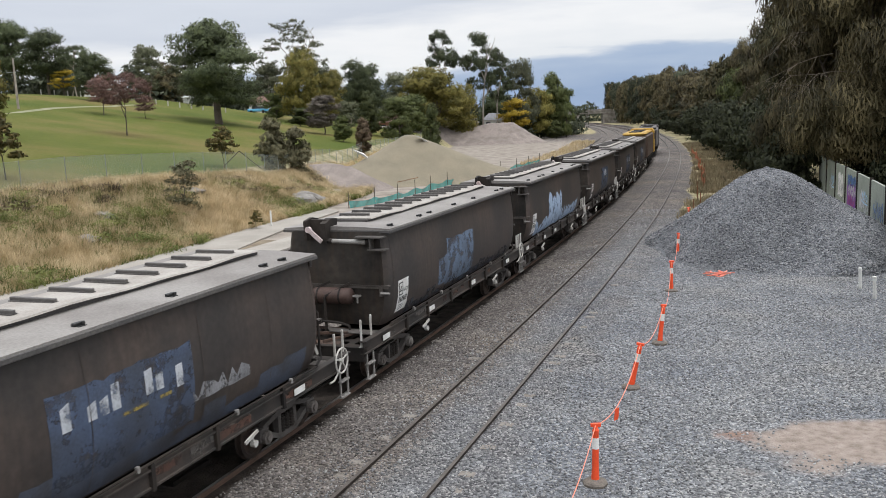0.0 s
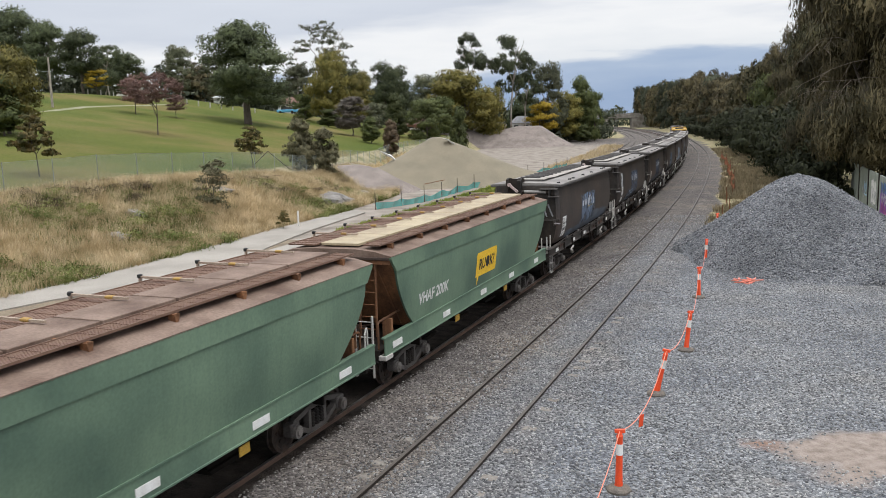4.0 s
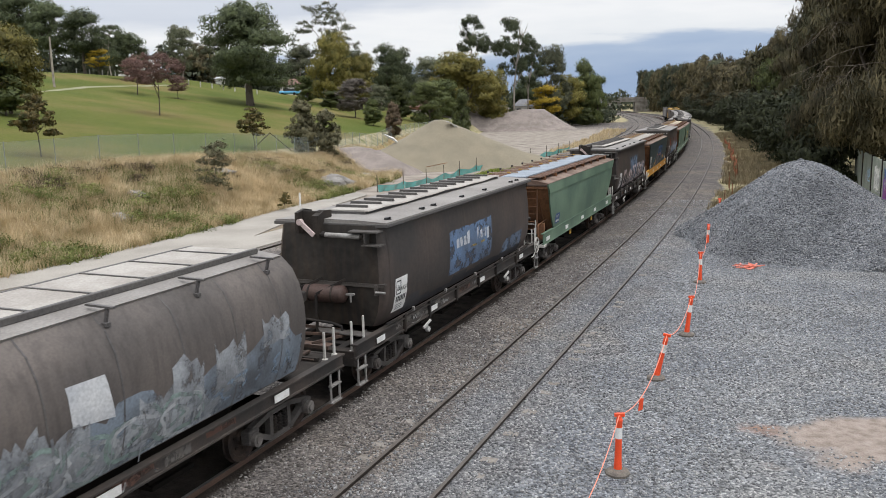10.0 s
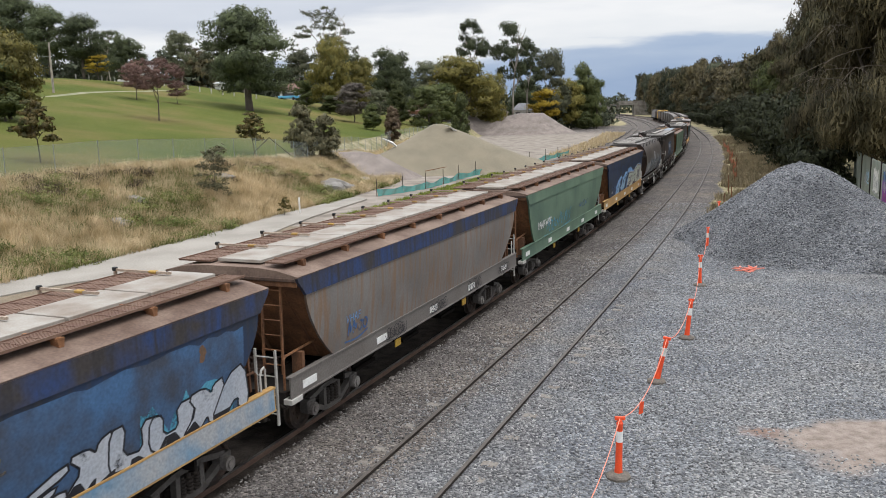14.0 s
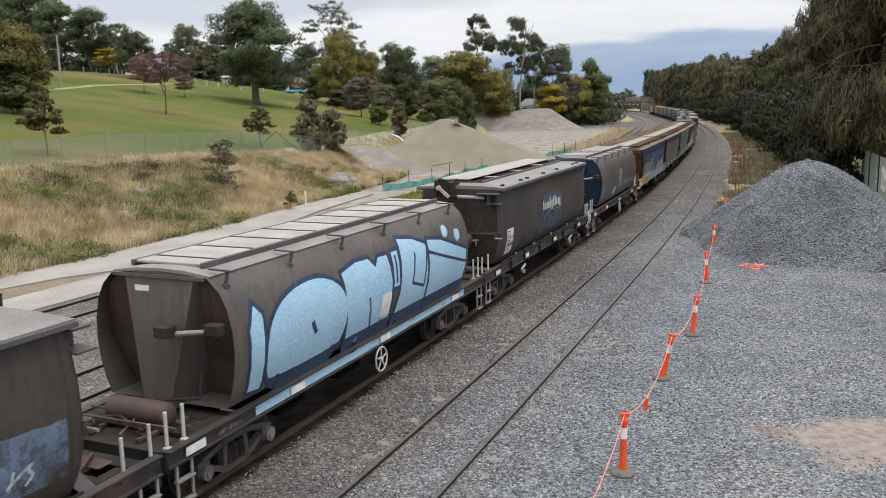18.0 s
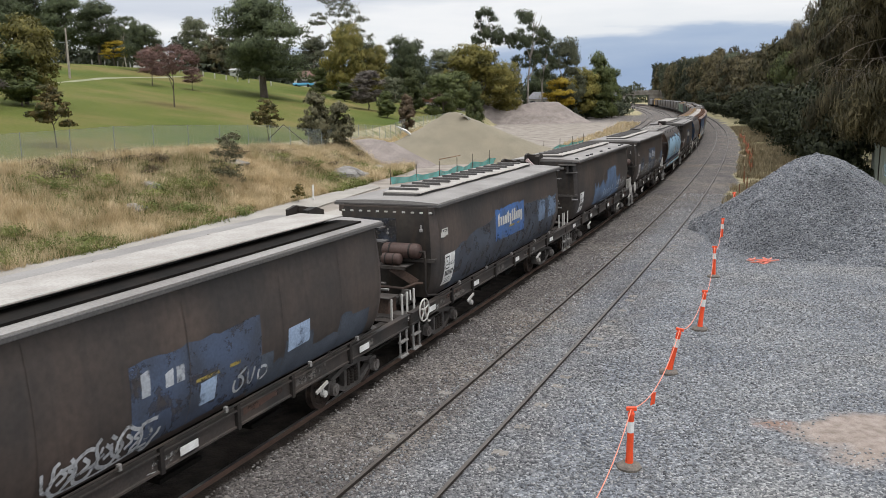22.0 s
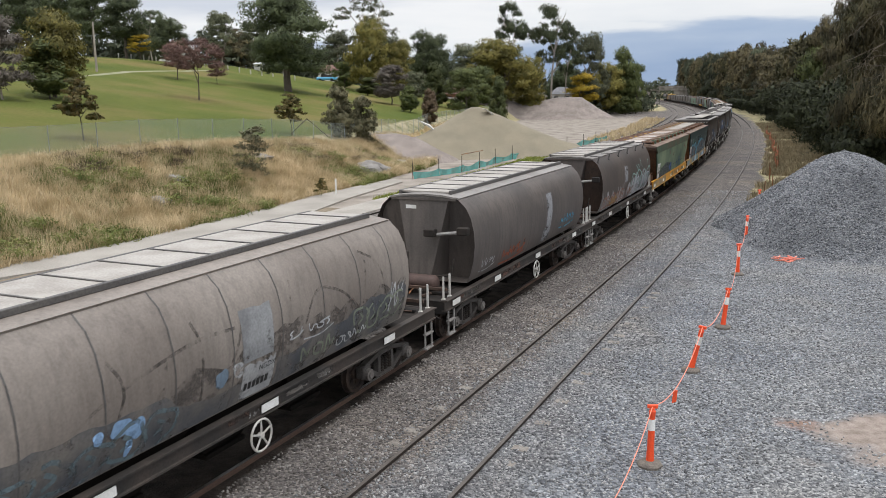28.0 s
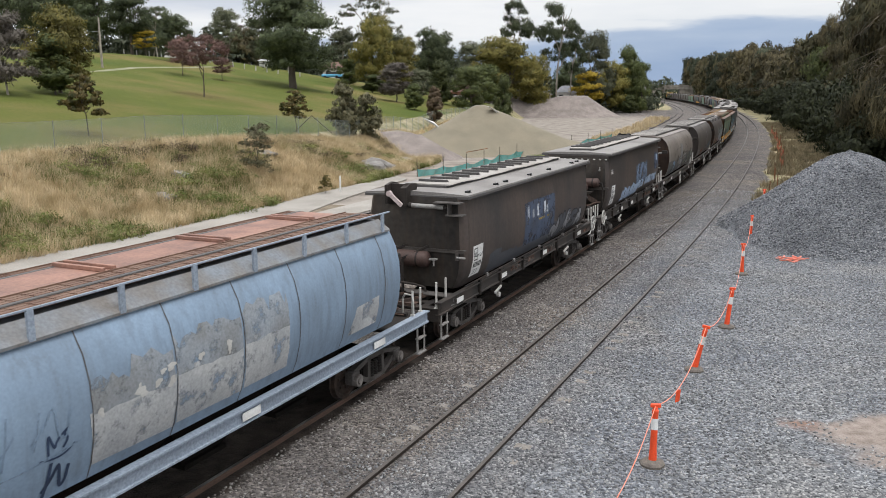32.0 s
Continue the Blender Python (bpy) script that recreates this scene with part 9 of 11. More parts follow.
def tape():
    me = Mesh()
    for a, b_ in zip(TIPS, TIPS[1:]):
        pts = []
        for i in range(13):
            f = i / 12
            p = a.lerp(b_, f)
            p.z -= 0.55 * 4 * f * (1 - f) * min(1.0, (b_ - a).length / 7)
            pts.append(p)
        me.pipe(pts, 0.009, 4)
    return me.data("tape", spray("orange_tape", (0.80, 0.22, 0.13), (0.7, 0.3, 0.22)))


thing("barrier_tape", "faded orange barrier tape strung between the bollards", "tape", me=tape())


def flag(x, y, name="warning_flag"):
    f = thing(name, "small orange flag on the barrier tape", "flag", pose(x, y, float(ground_z(x, y)) + 0.30, 0, 0, 20), "flags on the tape")
    part("cloth", kept("flagcloth", lambda: Mesh().loft([[(-0.06, 0, 0), (0.05, 0.02, 0.01), (0.06, 0.0, 0.26), (-0.05, -0.02, 0.25)], [(-0.06, 0.012, 0), (0.05, 0.032, 0.01), (0.06, 0.012, 0.26), (-0.05, -0.008, 0.25)]]).data("cloth", M_ORANGE)), f)


def heap_z(x, y):
    u = (x - HEAP[0]) * 0.93 - (y - HEAP[1]) * 0.37
    v = (x - HEAP[0]) * 0.37 + (y - HEAP[1]) * 0.93
    rx = np.where(u < 0, 5.3, 6.4)
    ry = np.where(v < 0, 9.4, 6.0)
    ang = np.arctan2(v, u)
    r = np.hypot(u / rx, v / ry) * (1 + 0.05 * np.sin(3 * ang + 1) + 0.035 * np.sin(7 * ang) + 0.02 * np.sin(13 * ang + 2))
    n = 0.05 * np.sin(u * 2.1 + v) + 0.04 * np.sin(v * 3.1 - u * 1.7)
    h = 4.0 * np.clip(1 - r, 0, None) ** 1.05 * (1 - 0.10 * np.exp(-(r / 0.12) ** 2)) + n * np.clip(1 - r, 0, 0.3)
    return h


HEAP = (17.3, 39.2)


def heap_mesh():
    n_r, n_a = 44, 90
    vs, fs = [], []
    rr = np.linspace(0, 1.06, n_r)
    for r in rr:
        for k in range(n_a):
            a = 2 * math.pi * k / n_a
            ru, rv = (5.3 if math.cos(a) < 0 else 6.4), (9.4 if math.sin(a) < 0 else 6.0)
            u, v = r * ru * math.cos(a), r * rv * math.sin(a)
            x, y = HEAP[0] + 0.93 * u + 0.37 * v, HEAP[1] - 0.37 * u + 0.93 * v
            z = float(ground_z(x, y)) + float(heap_z(x, y)) - (0.06 if r > 1.0 else 0.0)
            z += 0.035 * noise.noise((x * 3, y * 3, 0)) * (r < 0.98)
            vs.append((x, y, z))
    for i in range(n_r - 1):
        for k in range(n_a):
            fs.append((i * n_a + k, i * n_a + (k + 1) % n_a, (i + 1) * n_a + (k + 1) % n_a, (i + 1) * n_a + k))
    return fast_mesh("gravel_mound", vs, fs, M_HEAP, True)


heap = thing("gravel_mound", "large cone of blue-grey crushed stone beside the track", "gravel mound", me=heap_mesh())


def stones(name, label, pts, sizes, mat, seed):
    """Loose angular stones: one mesh, every stone an island of its own."""
    rng = np.random.RandomState(seed)
    n = len(pts)
    base = np.array([(1, 0, 0), (-1, 0, 0), (0, 1, 0), (0, -1, 0), (0, 0, 1), (0, 0, -1)], float)
    tri = np.array([(0, 2, 4), (2, 1, 4), (1, 3, 4), (3, 0, 4), (2, 0, 5), (1, 2, 5), (3, 1, 5), (0, 3, 5)])
    q = rng.normal(size=(n, 4))
    q /= np.linalg.norm(q, axis=1, keepdims=True)
    w, x, y, z = q.T
    rot = np.stack([np.stack([1 - 2 * (y * y + z * z), 2 * (x * y - z * w), 2 * (x * z + y * w)], -1), np.stack([2 * (x * y + z * w), 1 - 2 * (x * x + z * z), 2 * (y * z - x * w)], -1), np.stack([2 * (x * z - y * w), 2 * (y * z + x * w), 1 - 2 * (x * x + y * y)], -1)], 1)
    shape = base[None] * rng.uniform(0.6, 1.25, (n, 6, 1)) + rng.uniform(-0.18, 0.18, (n, 6, 3))
    v = np.einsum("nij,nkj->nki", rot, shape) * np.asarray(sizes)[:, None, None] * np.array([1, 1, 0.8]) + np.asarray(pts)[:, None]
    f = tri[None] + 6 * np.arange(n)[:, None, None]
    return thing(name, label, "stones", me=fast_mesh(name, v.reshape(-1, 3), f.reshape(-1, 3), mat), kind="stuff")


rs = np.random.RandomState(5)
n_st = 135000
yy_ = 7.5 + 46 * rs.rand(n_st) ** 1.6
off_ = rs.uniform(-2.85, 14, n_st)
px, py = beside(yy_, off_)
keep = (clay_at(px, py) < 0.78 * rs.rand(n_st) + 0.03) & (np.hypot((px - 6.35) / 0.6, (py - 15.45) / 0.35) > 0.9 * rs.rand(n_st)) & ~((np.abs(off_ - 0.7525) < 0.06) | (np.abs(off_ + 0.7525) < 0.06))
px, py, off_ = px[keep], py[keep], off_[keep]
pz = ground_z(px, py) + np.maximum(heap_z(px, py), 0)
st_size = rs.uniform(0.016, 0.041, len(px))
dusted = off_ < -1.1 + rs.uniform(-0.9, 0.9, len(px))
for sel, lab, mt in ((~dusted, "loose angular grey ballast stones", M_STONE), (dusted, "brown-dusted ballast stones beside the running line", M_OLDSTONE)):
    stones("ballast_stones", lab, np.stack([px, py, pz + 0.004], -1)[sel], st_size[sel], mt, 6)
n_h = 26000
hx, hy = HEAP[0] + rs.uniform(-8, 8, n_h), HEAP[1] + rs.uniform(-10.5, 5, n_h)
hz = heap_z(hx, hy)
ok = hz > 0.05
hx, hy, hz = hx[ok], hy[ok], hz[ok]
stones("heap_stones", "loose blue-grey stones on the heap", np.stack([hx, hy, ground_z(hx, hy) + hz], -1), rs.uniform(0.03, 0.065, len(hx)), M_HEAPSTONE, 7)


# ---- trees
def leaf_cloud(rng, lobes, n, size, long=1.0, droop=0.0, fill=0.35, one_crown=True):
    """Small leaf sprays set round clumps, the clumps round lobes. Every spray is shaded with the round of its clump.
    Returns verts, faces, normals."""
    mid = np.mean([l[:3] for l in lobes], 0)
    clumps = []
    for l in lobes:
        for _ in range(11):
            d = rng.normal(size=3)
            d /= np.linalg.norm(d)
            d[2] = abs(d[2]) * 0.6 + d[2] * 0.4
            k = rng.uniform(0.30, 0.58)
            clumps.append((l[0] + d[0] * l[3] * 0.85, l[1] + d[1] * l[4] * 0.85, l[2] + d[2] * l[5] * 0.9, l[3] * k, l[4] * k, l[5] * k * 0.85, d[0], d[1], d[2]))
    w = np.array([l[3] * l[4] * l[5] for l in clumps]) ** 0.7
    L = np.array(clumps)[rng.choice(len(clumps), n, p=w / w.sum())]
    d = rng.normal(size=(n, 3))
    d /= np.linalg.norm(d, axis=1, keepdims=True)
    r = np.where(rng.rand(n) < fill, rng.rand(n) ** 0.6, rng.uniform(0.78, 1.08, n))
    c = L[:, :3] + d * L[:, 3:6] * r[:, None] + rng.normal(size=(n, 3)) * (0.16 * L[:, 3:6])
    out = 0.75 * d + 0.55 * L[:, 6:9] + np.array([0, 0, 0.15])
    if one_crown:
        far = L[:, :3] - mid
        out += 0.5 * far / (np.linalg.norm(far, axis=1, keepdims=True) + 0.3)
    out /= np.linalg.norm(out, axis=1, keepdims=True) + 1e-9
    face = out + rng.normal(size=(n, 3)) * 0.5
    face /= np.linalg.norm(face, axis=1, keepdims=True)
    s = size * rng.uniform(0.6, 1.5, n)
    a = rng.normal(size=(n, 3))
    a[:, 2] -= droop * 1.6
    a -= face * np.sum(a * face, 1, keepdims=True)
    a /= np.linalg.norm(a, axis=1, keepdims=True) + 1e-9
    b_ = np.cross(face, a) * (s * 0.5)[:, None]
    a = a * (s * long)[:, None]
    v = np.stack([c - a, c + a * 0.6 - b_, c + a * 0.6 + b_], 1)
    nor = 0.8 * out + 0.25 * face
    nor /= np.linalg.norm(nor, axis=1, keepdims=True)
    return v.reshape(-1, 3), np.arange(3 * n).reshape(n, 3), np.repeat(nor, 3, 0)


def limb_mesh(rng, height, spread, radius, forks, mat, lean=0.0, bare=0.35):
    """A tapered trunk that divides into limbs."""
    me = Mesh()

    def grow_limb(p, d, length, r, level):
        seg = 4
        pts = [p]
        dirs = d
        for i in range(seg):
            dirs = (dirs + Vector((rng.uniform(-0.16, 0.16), rng.uniform(-0.16, 0.16), 0.05))).normalized()
            p2 = pts[-1] + dirs * (length / seg)
            ra, rb = r * (1 - 0.55 * i / seg), r * (1 - 0.55 * (i + 1) / seg)
            me.cyl(pts[-1], p2, ra, 7 if level == 0 else 5, rb, caps=(level > 0 and i == seg - 1))
            pts.append(p2)
        if level < 2:
            for k in range(forks if level == 0 else 2):
                a = rng.uniform(0, 6.28)
                out = Vector((math.cos(a), math.sin(a), rng.uniform(0.35, 1.0))).normalized()
                start = pts[rng.randint(2, seg + 1)]
                grow_limb(start, (dirs * 0.4 + out).normalized(), (height * 0.26 if level == 0 else length * 0.6) * spread, r * 0.45, level + 1)

    grow_limb(Vector((0, 0, -0.15)), Vector((lean, 0, 1)).normalized(), height * (bare + 0.22), radius, 0)
    return me.data("trunk", mat, True)


TREE_MESH = {}


def tree_kind(key, rng_seed, lobes, n, size, leaf, bark, long=1.0, droop=0.0, radius=0.28, forks=5, bare=0.35, fill=0.35, spread=1.0):
    """Trunk and crown of a tree one metre high per unit: shared by trees of one kind."""
    if key not in TREE_MESH:
        rng = np.random.RandomState(rng_seed)
        v, f, nor = leaf_cloud(rng, lobes, n, size, long, droop, fill)
        TREE_MESH[key] = (fast_mesh("crown", v, f, leaf, normals=nor), limb_mesh(rng, 10.0, spread, radius, forks, bark, 0.03, bare))
    return TREE_MESH[key]


def random_lobes(seed, n, top=10.0, low=3.0, rad=3.2, lobe=1.5, cone=0.0, flat=0.8):
    """Lobes of a crown of a tree ten metres high."""
    rng = np.random.RandomState(seed)
    out = []
    for i in range(n):
        z = rng.uniform(low, top - lobe * 0.6)
        k = (z - low) / (top - low)
        wide = rad * (1 - cone * k) * (0.55 + 0.45 * math.sin(min(1, k * 1.1 + 0.15) * math.pi))
        a, r = rng.uniform(0, 6.28), wide * math.sqrt(rng.rand())
        s = lobe * rng.uniform(0.6, 1.25)
        out.append((r * math.cos(a), r * math.sin(a), z, s * 1.15, s * 1.15, s * flat))
    return out


def oval_lobes(seed, n, low, top, rad):
    """Lobes set over an upright egg shape."""
    rng = np.random.RandomState(seed)
    out = []
    for i in range(n):
        k = rng.rand()
        z, a = low + (top - low) * (0.1 + 0.82 * k), rng.uniform(0, 6.28)
        r = rad * math.sin(math.pi * min(0.97, 0.16 + 0.8 * k)) ** 0.7 * math.sqrt(rng.uniform(0.2, 1.0)) * 0.72
        q = rad * rng.uniform(0.3, 0.42)
        out.append((r * math.cos(a), r * math.sin(a), z, q, q, q * 1.5))
    return out


LEAF_SAPLING = leaf_material("sapling_foliage", (0.06, 0.07, 0.02), (0.24, 0.17, 0.06))
LEAF_DARK = leaf_material("dark_foliage", (0.043, 0.056, 0.027), (0.124, 0.146, 0.068))
LEAF_GUM = leaf_material("gum_foliage", (0.068, 0.075, 0.043), (0.16, 0.165, 0.098))
LEAF_OLIVE = leaf_material("olive_foliage", (0.105, 0.10, 0.026), (0.29, 0.245, 0.062))
LEAF_GREEN = leaf_material("green_foliage", (0.052, 0.068, 0.024), (0.142, 0.158, 0.052))
LEAF_SHRUB = leaf_material("shrub_foliage", (0.070, 0.068, 0.036), (0.18, 0.162, 0.092))
LEAF_RED = leaf_material("red_foliage", (0.13, 0.075, 0.062), (0.30, 0.18, 0.15))
LEAF_YELLOW = leaf_material("yellow_foliage", (0.28, 0.20, 0.02), (0.52, 0.38, 0.05))
LEAF_CASU = leaf_material("sheoak_foliage", (0.036, 0.033, 0.017), (0.185, 0.152, 0.078), 0.7, 0.1)
LEAF_CASU2 = leaf_material("green_sheoak_foliage", (0.026, 0.029, 0.013), (0.135, 0.118, 0.055), 0.7, 0.1)
LEAF_BROWN = leaf_material("brown_foliage", (0.12, 0.085, 0.05), (0.25, 0.18, 0.115))
LEAF_GREY = leaf_material("grey_foliage", (0.10, 0.085, 0.07), (0.22, 0.19, 0.16))
# undergrowth green, darkened to carry the shade beneath the tree belt
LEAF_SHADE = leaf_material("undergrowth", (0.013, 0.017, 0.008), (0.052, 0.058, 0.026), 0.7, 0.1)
LEAF_FAR = leaf_material("far_foliage", (0.035, 0.045, 0.028), (0.10, 0.11, 0.065))

KINDS = {
    "fig": ("fig", 1, random_lobes(1, 80, 10, 2.0, 4.4, 1.15, 0.0, 0.9), 36000, 0.13, LEAF_DARK, M_BARK, 1.0, 0.0, 0.42, 6, 0.3, 0.35, 1.0),
    "dark": ("dark", 2, random_lobes(2, 50, 10, 1.4, 3.5, 1.35, 0.0, 0.9), 18000, 0.17, LEAF_DARK, M_BARK, 1.0, 0.0, 0.28, 5, 0.3, 0.4),
    "park": ("park", 26, random_lobes(26, 60, 10, 2.6, 3.9, 1.3, 0.0, 0.95), 18000, 0.16, LEAF_DARK, M_BARK, 1.0, 0.0, 0.30, 5, 0.36, 0.4),
    "gum": ("gum", 3, random_lobes(3, 48, 10, 1.8, 3.7, 1.05, 0.0, 0.9), 13000, 0.14, LEAF_GUM, M_PALEBARK, 1.4, 0.4, 0.2, 5, 0.4, 0.35, 0.8),
    "tallgum": ("tallgum", 4, random_lobes(4, 34, 10.3, 5.2, 3.0, 0.66, 0.0, 0.85), 9000, 0.10, LEAF_DARK, M_PALEBARK, 1.3, 0.3, 0.16, 7, 0.6, 0.3, 0.75),
    "sparse": ("sparse", 5, random_lobes(5, 120, 10, 3.0, 4.2, 0.42, 0.0, 0.8), 8200, 0.075, LEAF_GUM, M_PALEBARK, 1.8, 0.6, 0.15, 8, 0.45, 0.7, 1.0),
    "olive": ("olive", 6, random_lobes(6, 32, 10, 1.2, 3.4, 1.5), 16000, 0.17, LEAF_OLIVE, M_BARK, 1.2, 0.3, 0.25, 5, 0.3, 0.35, 0.7),
    "green": ("green", 7, random_lobes(7, 28, 10, 0.5, 3.4, 1.5), 13000, 0.2, LEAF_GREEN, M_BARK, 1.1, 0.1, 0.25, 5, 0.3, 0.4, 0.7),
    "red": ("red", 8, random_lobes(8, 60, 10, 5.0, 4.4, 0.85, 0.0, 0.75), 9500, 0.11, LEAF_RED, M_BARK, 1.6, 0.0, 0.12, 9, 0.36, 0.5, 1.25),
    "redlow": ("redlow", 28, random_lobes(28, 46, 10, 3.2, 3.6, 1.0, 0.0, 0.8), 8000, 0.13, LEAF_RED, M_BARK, 1.5, 0.0, 0.12, 9, 0.25, 0.5, 1.1),
    "yellow": ("yellow", 9, random_lobes(9, 30, 10, 3.0, 3.8, 1.2, 0.0, 0.62), 8000, 0.19, LEAF_YELLOW, M_BARK, 1.0, 0.0, 0.2, 6, 0.3, 0.4, 0.8),
    "pine": ("pine", 10, random_lobes(10, 70, 10, 2.0, 4.4, 1.3, 0.0, 0.95), 20000, 0.16, LEAF_DARK, M_BARK, 1.0, 0.0, 0.28, 5, 0.3, 0.4, 0.7),
    "conifer": ("conifer", 11, random_lobes(11, 44, 10, 0.3, 3.6, 1.3, 0.7), 15000, 0.2, LEAF_GREEN, M_BARK, 1.2, 0.2, 0.25, 5, 0.3, 0.4, 0.6),
    "bush": ("bush", 12, random_lobes(12, 30, 10, 0.3, 3.4, 1.5), 8000, 0.27, LEAF_SHRUB, M_BARK, 1.3, 0.0, 0.10, 8, 0.3, 0.5, 0.8),
    "brown": ("brown", 13, oval_lobes(13, 34, 1.4, 10.0, 2.6), 9000, 0.13, LEAF_GREY, M_BARK, 2.2, -0.5, 0.10, 8, 0.3, 0.6, 0.8),
    "cypress": ("cypress", 29, oval_lobes(29, 34, 0.3, 10.0, 2.0), 9000, 0.16, LEAF_BROWN, M_BARK, 1.8, -0.6, 0.10, 5, 0.3, 0.6, 0.6),
    "oval": ("oval", 30, oval_lobes(30, 36, 0.2, 10.0, 2.6), 11000, 0.2, LEAF_GREEN, M_BARK, 1.2, 0.0, 0.12, 6, 0.3, 0.5, 0.7),
    "wispy": ("wispy", 22, random_lobes(22, 34, 10, 0.3, 2.4, 0.9), 1900, 0.17, LEAF_SHRUB, M_BARK, 1.8, -0.8, 0.07, 9, 0.4, 0.7, 1.1),
    "sapling": ("sapling", 14, random_lobes(14, 30, 10, 3.4, 3.4, 0.85, 0.55, 0.6), 2600, 0.26, LEAF_SAPLING, M_BARK, 1.4, 0.4, 0.10, 6, 0.5, 0.5, 0.8),
    "grey": ("grey", 15, random_lobes(15, 36, 10, 1.6, 3.8, 1.2), 7000, 0.16, LEAF_GREY, M_PALEBARK, 1.8, 0.0, 0.16, 9, 0.4, 0.6, 1.0),
    "sheoak": ("sheoak", 16, random_lobes(16, 60, 10, 0.8, 3.3, 1.15, 0.0, 1.1), 90000, 0.05, LEAF_CASU, M_BARK, 3.0, 1.5, 0.2, 6, 0.4, 0.4, 0.8),
    "sheoak2": ("sheoak2", 17, random_lobes(17, 46, 10, 0.6, 3.3, 1.35, 0.0, 0.95), 36000, 0.085, LEAF_CASU2, M_BARK, 2.4, 1.2, 0.2, 6, 0.4, 0.4, 0.8),
    "sheoak3": ("sheoak3", 23, random_lobes(23, 46, 10, 0.6, 3.3, 1.35, 0.0, 0.95), 36000, 0.085, LEAF_CASU, M_BARK, 2.4, 1.2, 0.2, 6, 0.4, 0.4, 0.8),
    "farsheoak": ("farsheoak", 20, random_lobes(20, 40, 10, 0.4, 3.5, 1.4, 0.0, 0.9), 12000, 0.2, LEAF_CASU, M_BARK, 1.7, 0.7, 0.2, 5, 0.4, 0.4, 0.7),
    "farsheoak2": ("farsheoak2", 24, random_lobes(24, 40, 10, 0.4, 3.5, 1.4, 0.0, 0.9), 12000, 0.2, LEAF_CASU2, M_BARK, 1.7, 0.7, 0.2, 5, 0.4, 0.4, 0.7),
    "fardark": ("fardark", 21, random_lobes(21, 40, 10, 0.4, 3.6, 1.5), 10000, 0.24, LEAF_FAR, M_BARK, 1.2, 0.2, 0.2, 5, 0.4, 0.4, 0.7),
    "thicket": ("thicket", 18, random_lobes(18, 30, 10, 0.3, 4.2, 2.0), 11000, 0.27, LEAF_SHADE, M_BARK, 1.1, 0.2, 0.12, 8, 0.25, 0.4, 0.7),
    "vine": ("vine", 19, random_lobes(19, 30, 10, 0.4, 3.6, 1.7), 14000, 0.22, LEAF_GREEN, M_BARK, 1.0, 0.2, 0.12, 6, 0.25, 0.4, 0.7),
}
TREE_SEED = random.Random(77)


def tree(kind, x, y, height, width, label, name="tree", z=None, group=""):
    """Plant a tree of a kind: height in metres, width as the spread of the crown."""
    crown, trunk = tree_kind(*KINDS[kind])
    zz = float(ground_z(x, y)) if z is None else z
    k = height / 10.0
    spread = max(abs(v) for l in KINDS[kind][2] for v in (l[0] + l[3], l[0] - l[3], l[1] + l[4], l[1] - l[4]))
    s = width / (2 * spread * 0.92)
    m = pose(x, y, zz, 0, 0, TREE_SEED.uniform(0, 360)) @ Matrix.Diagonal((s, s, k, 1))
    t = thing(name, label, "bush" if name in ("bush", "shrub") else "tree", m, group)
    part("trunk", trunk, t)
    part("crown", crown, t)
    return t

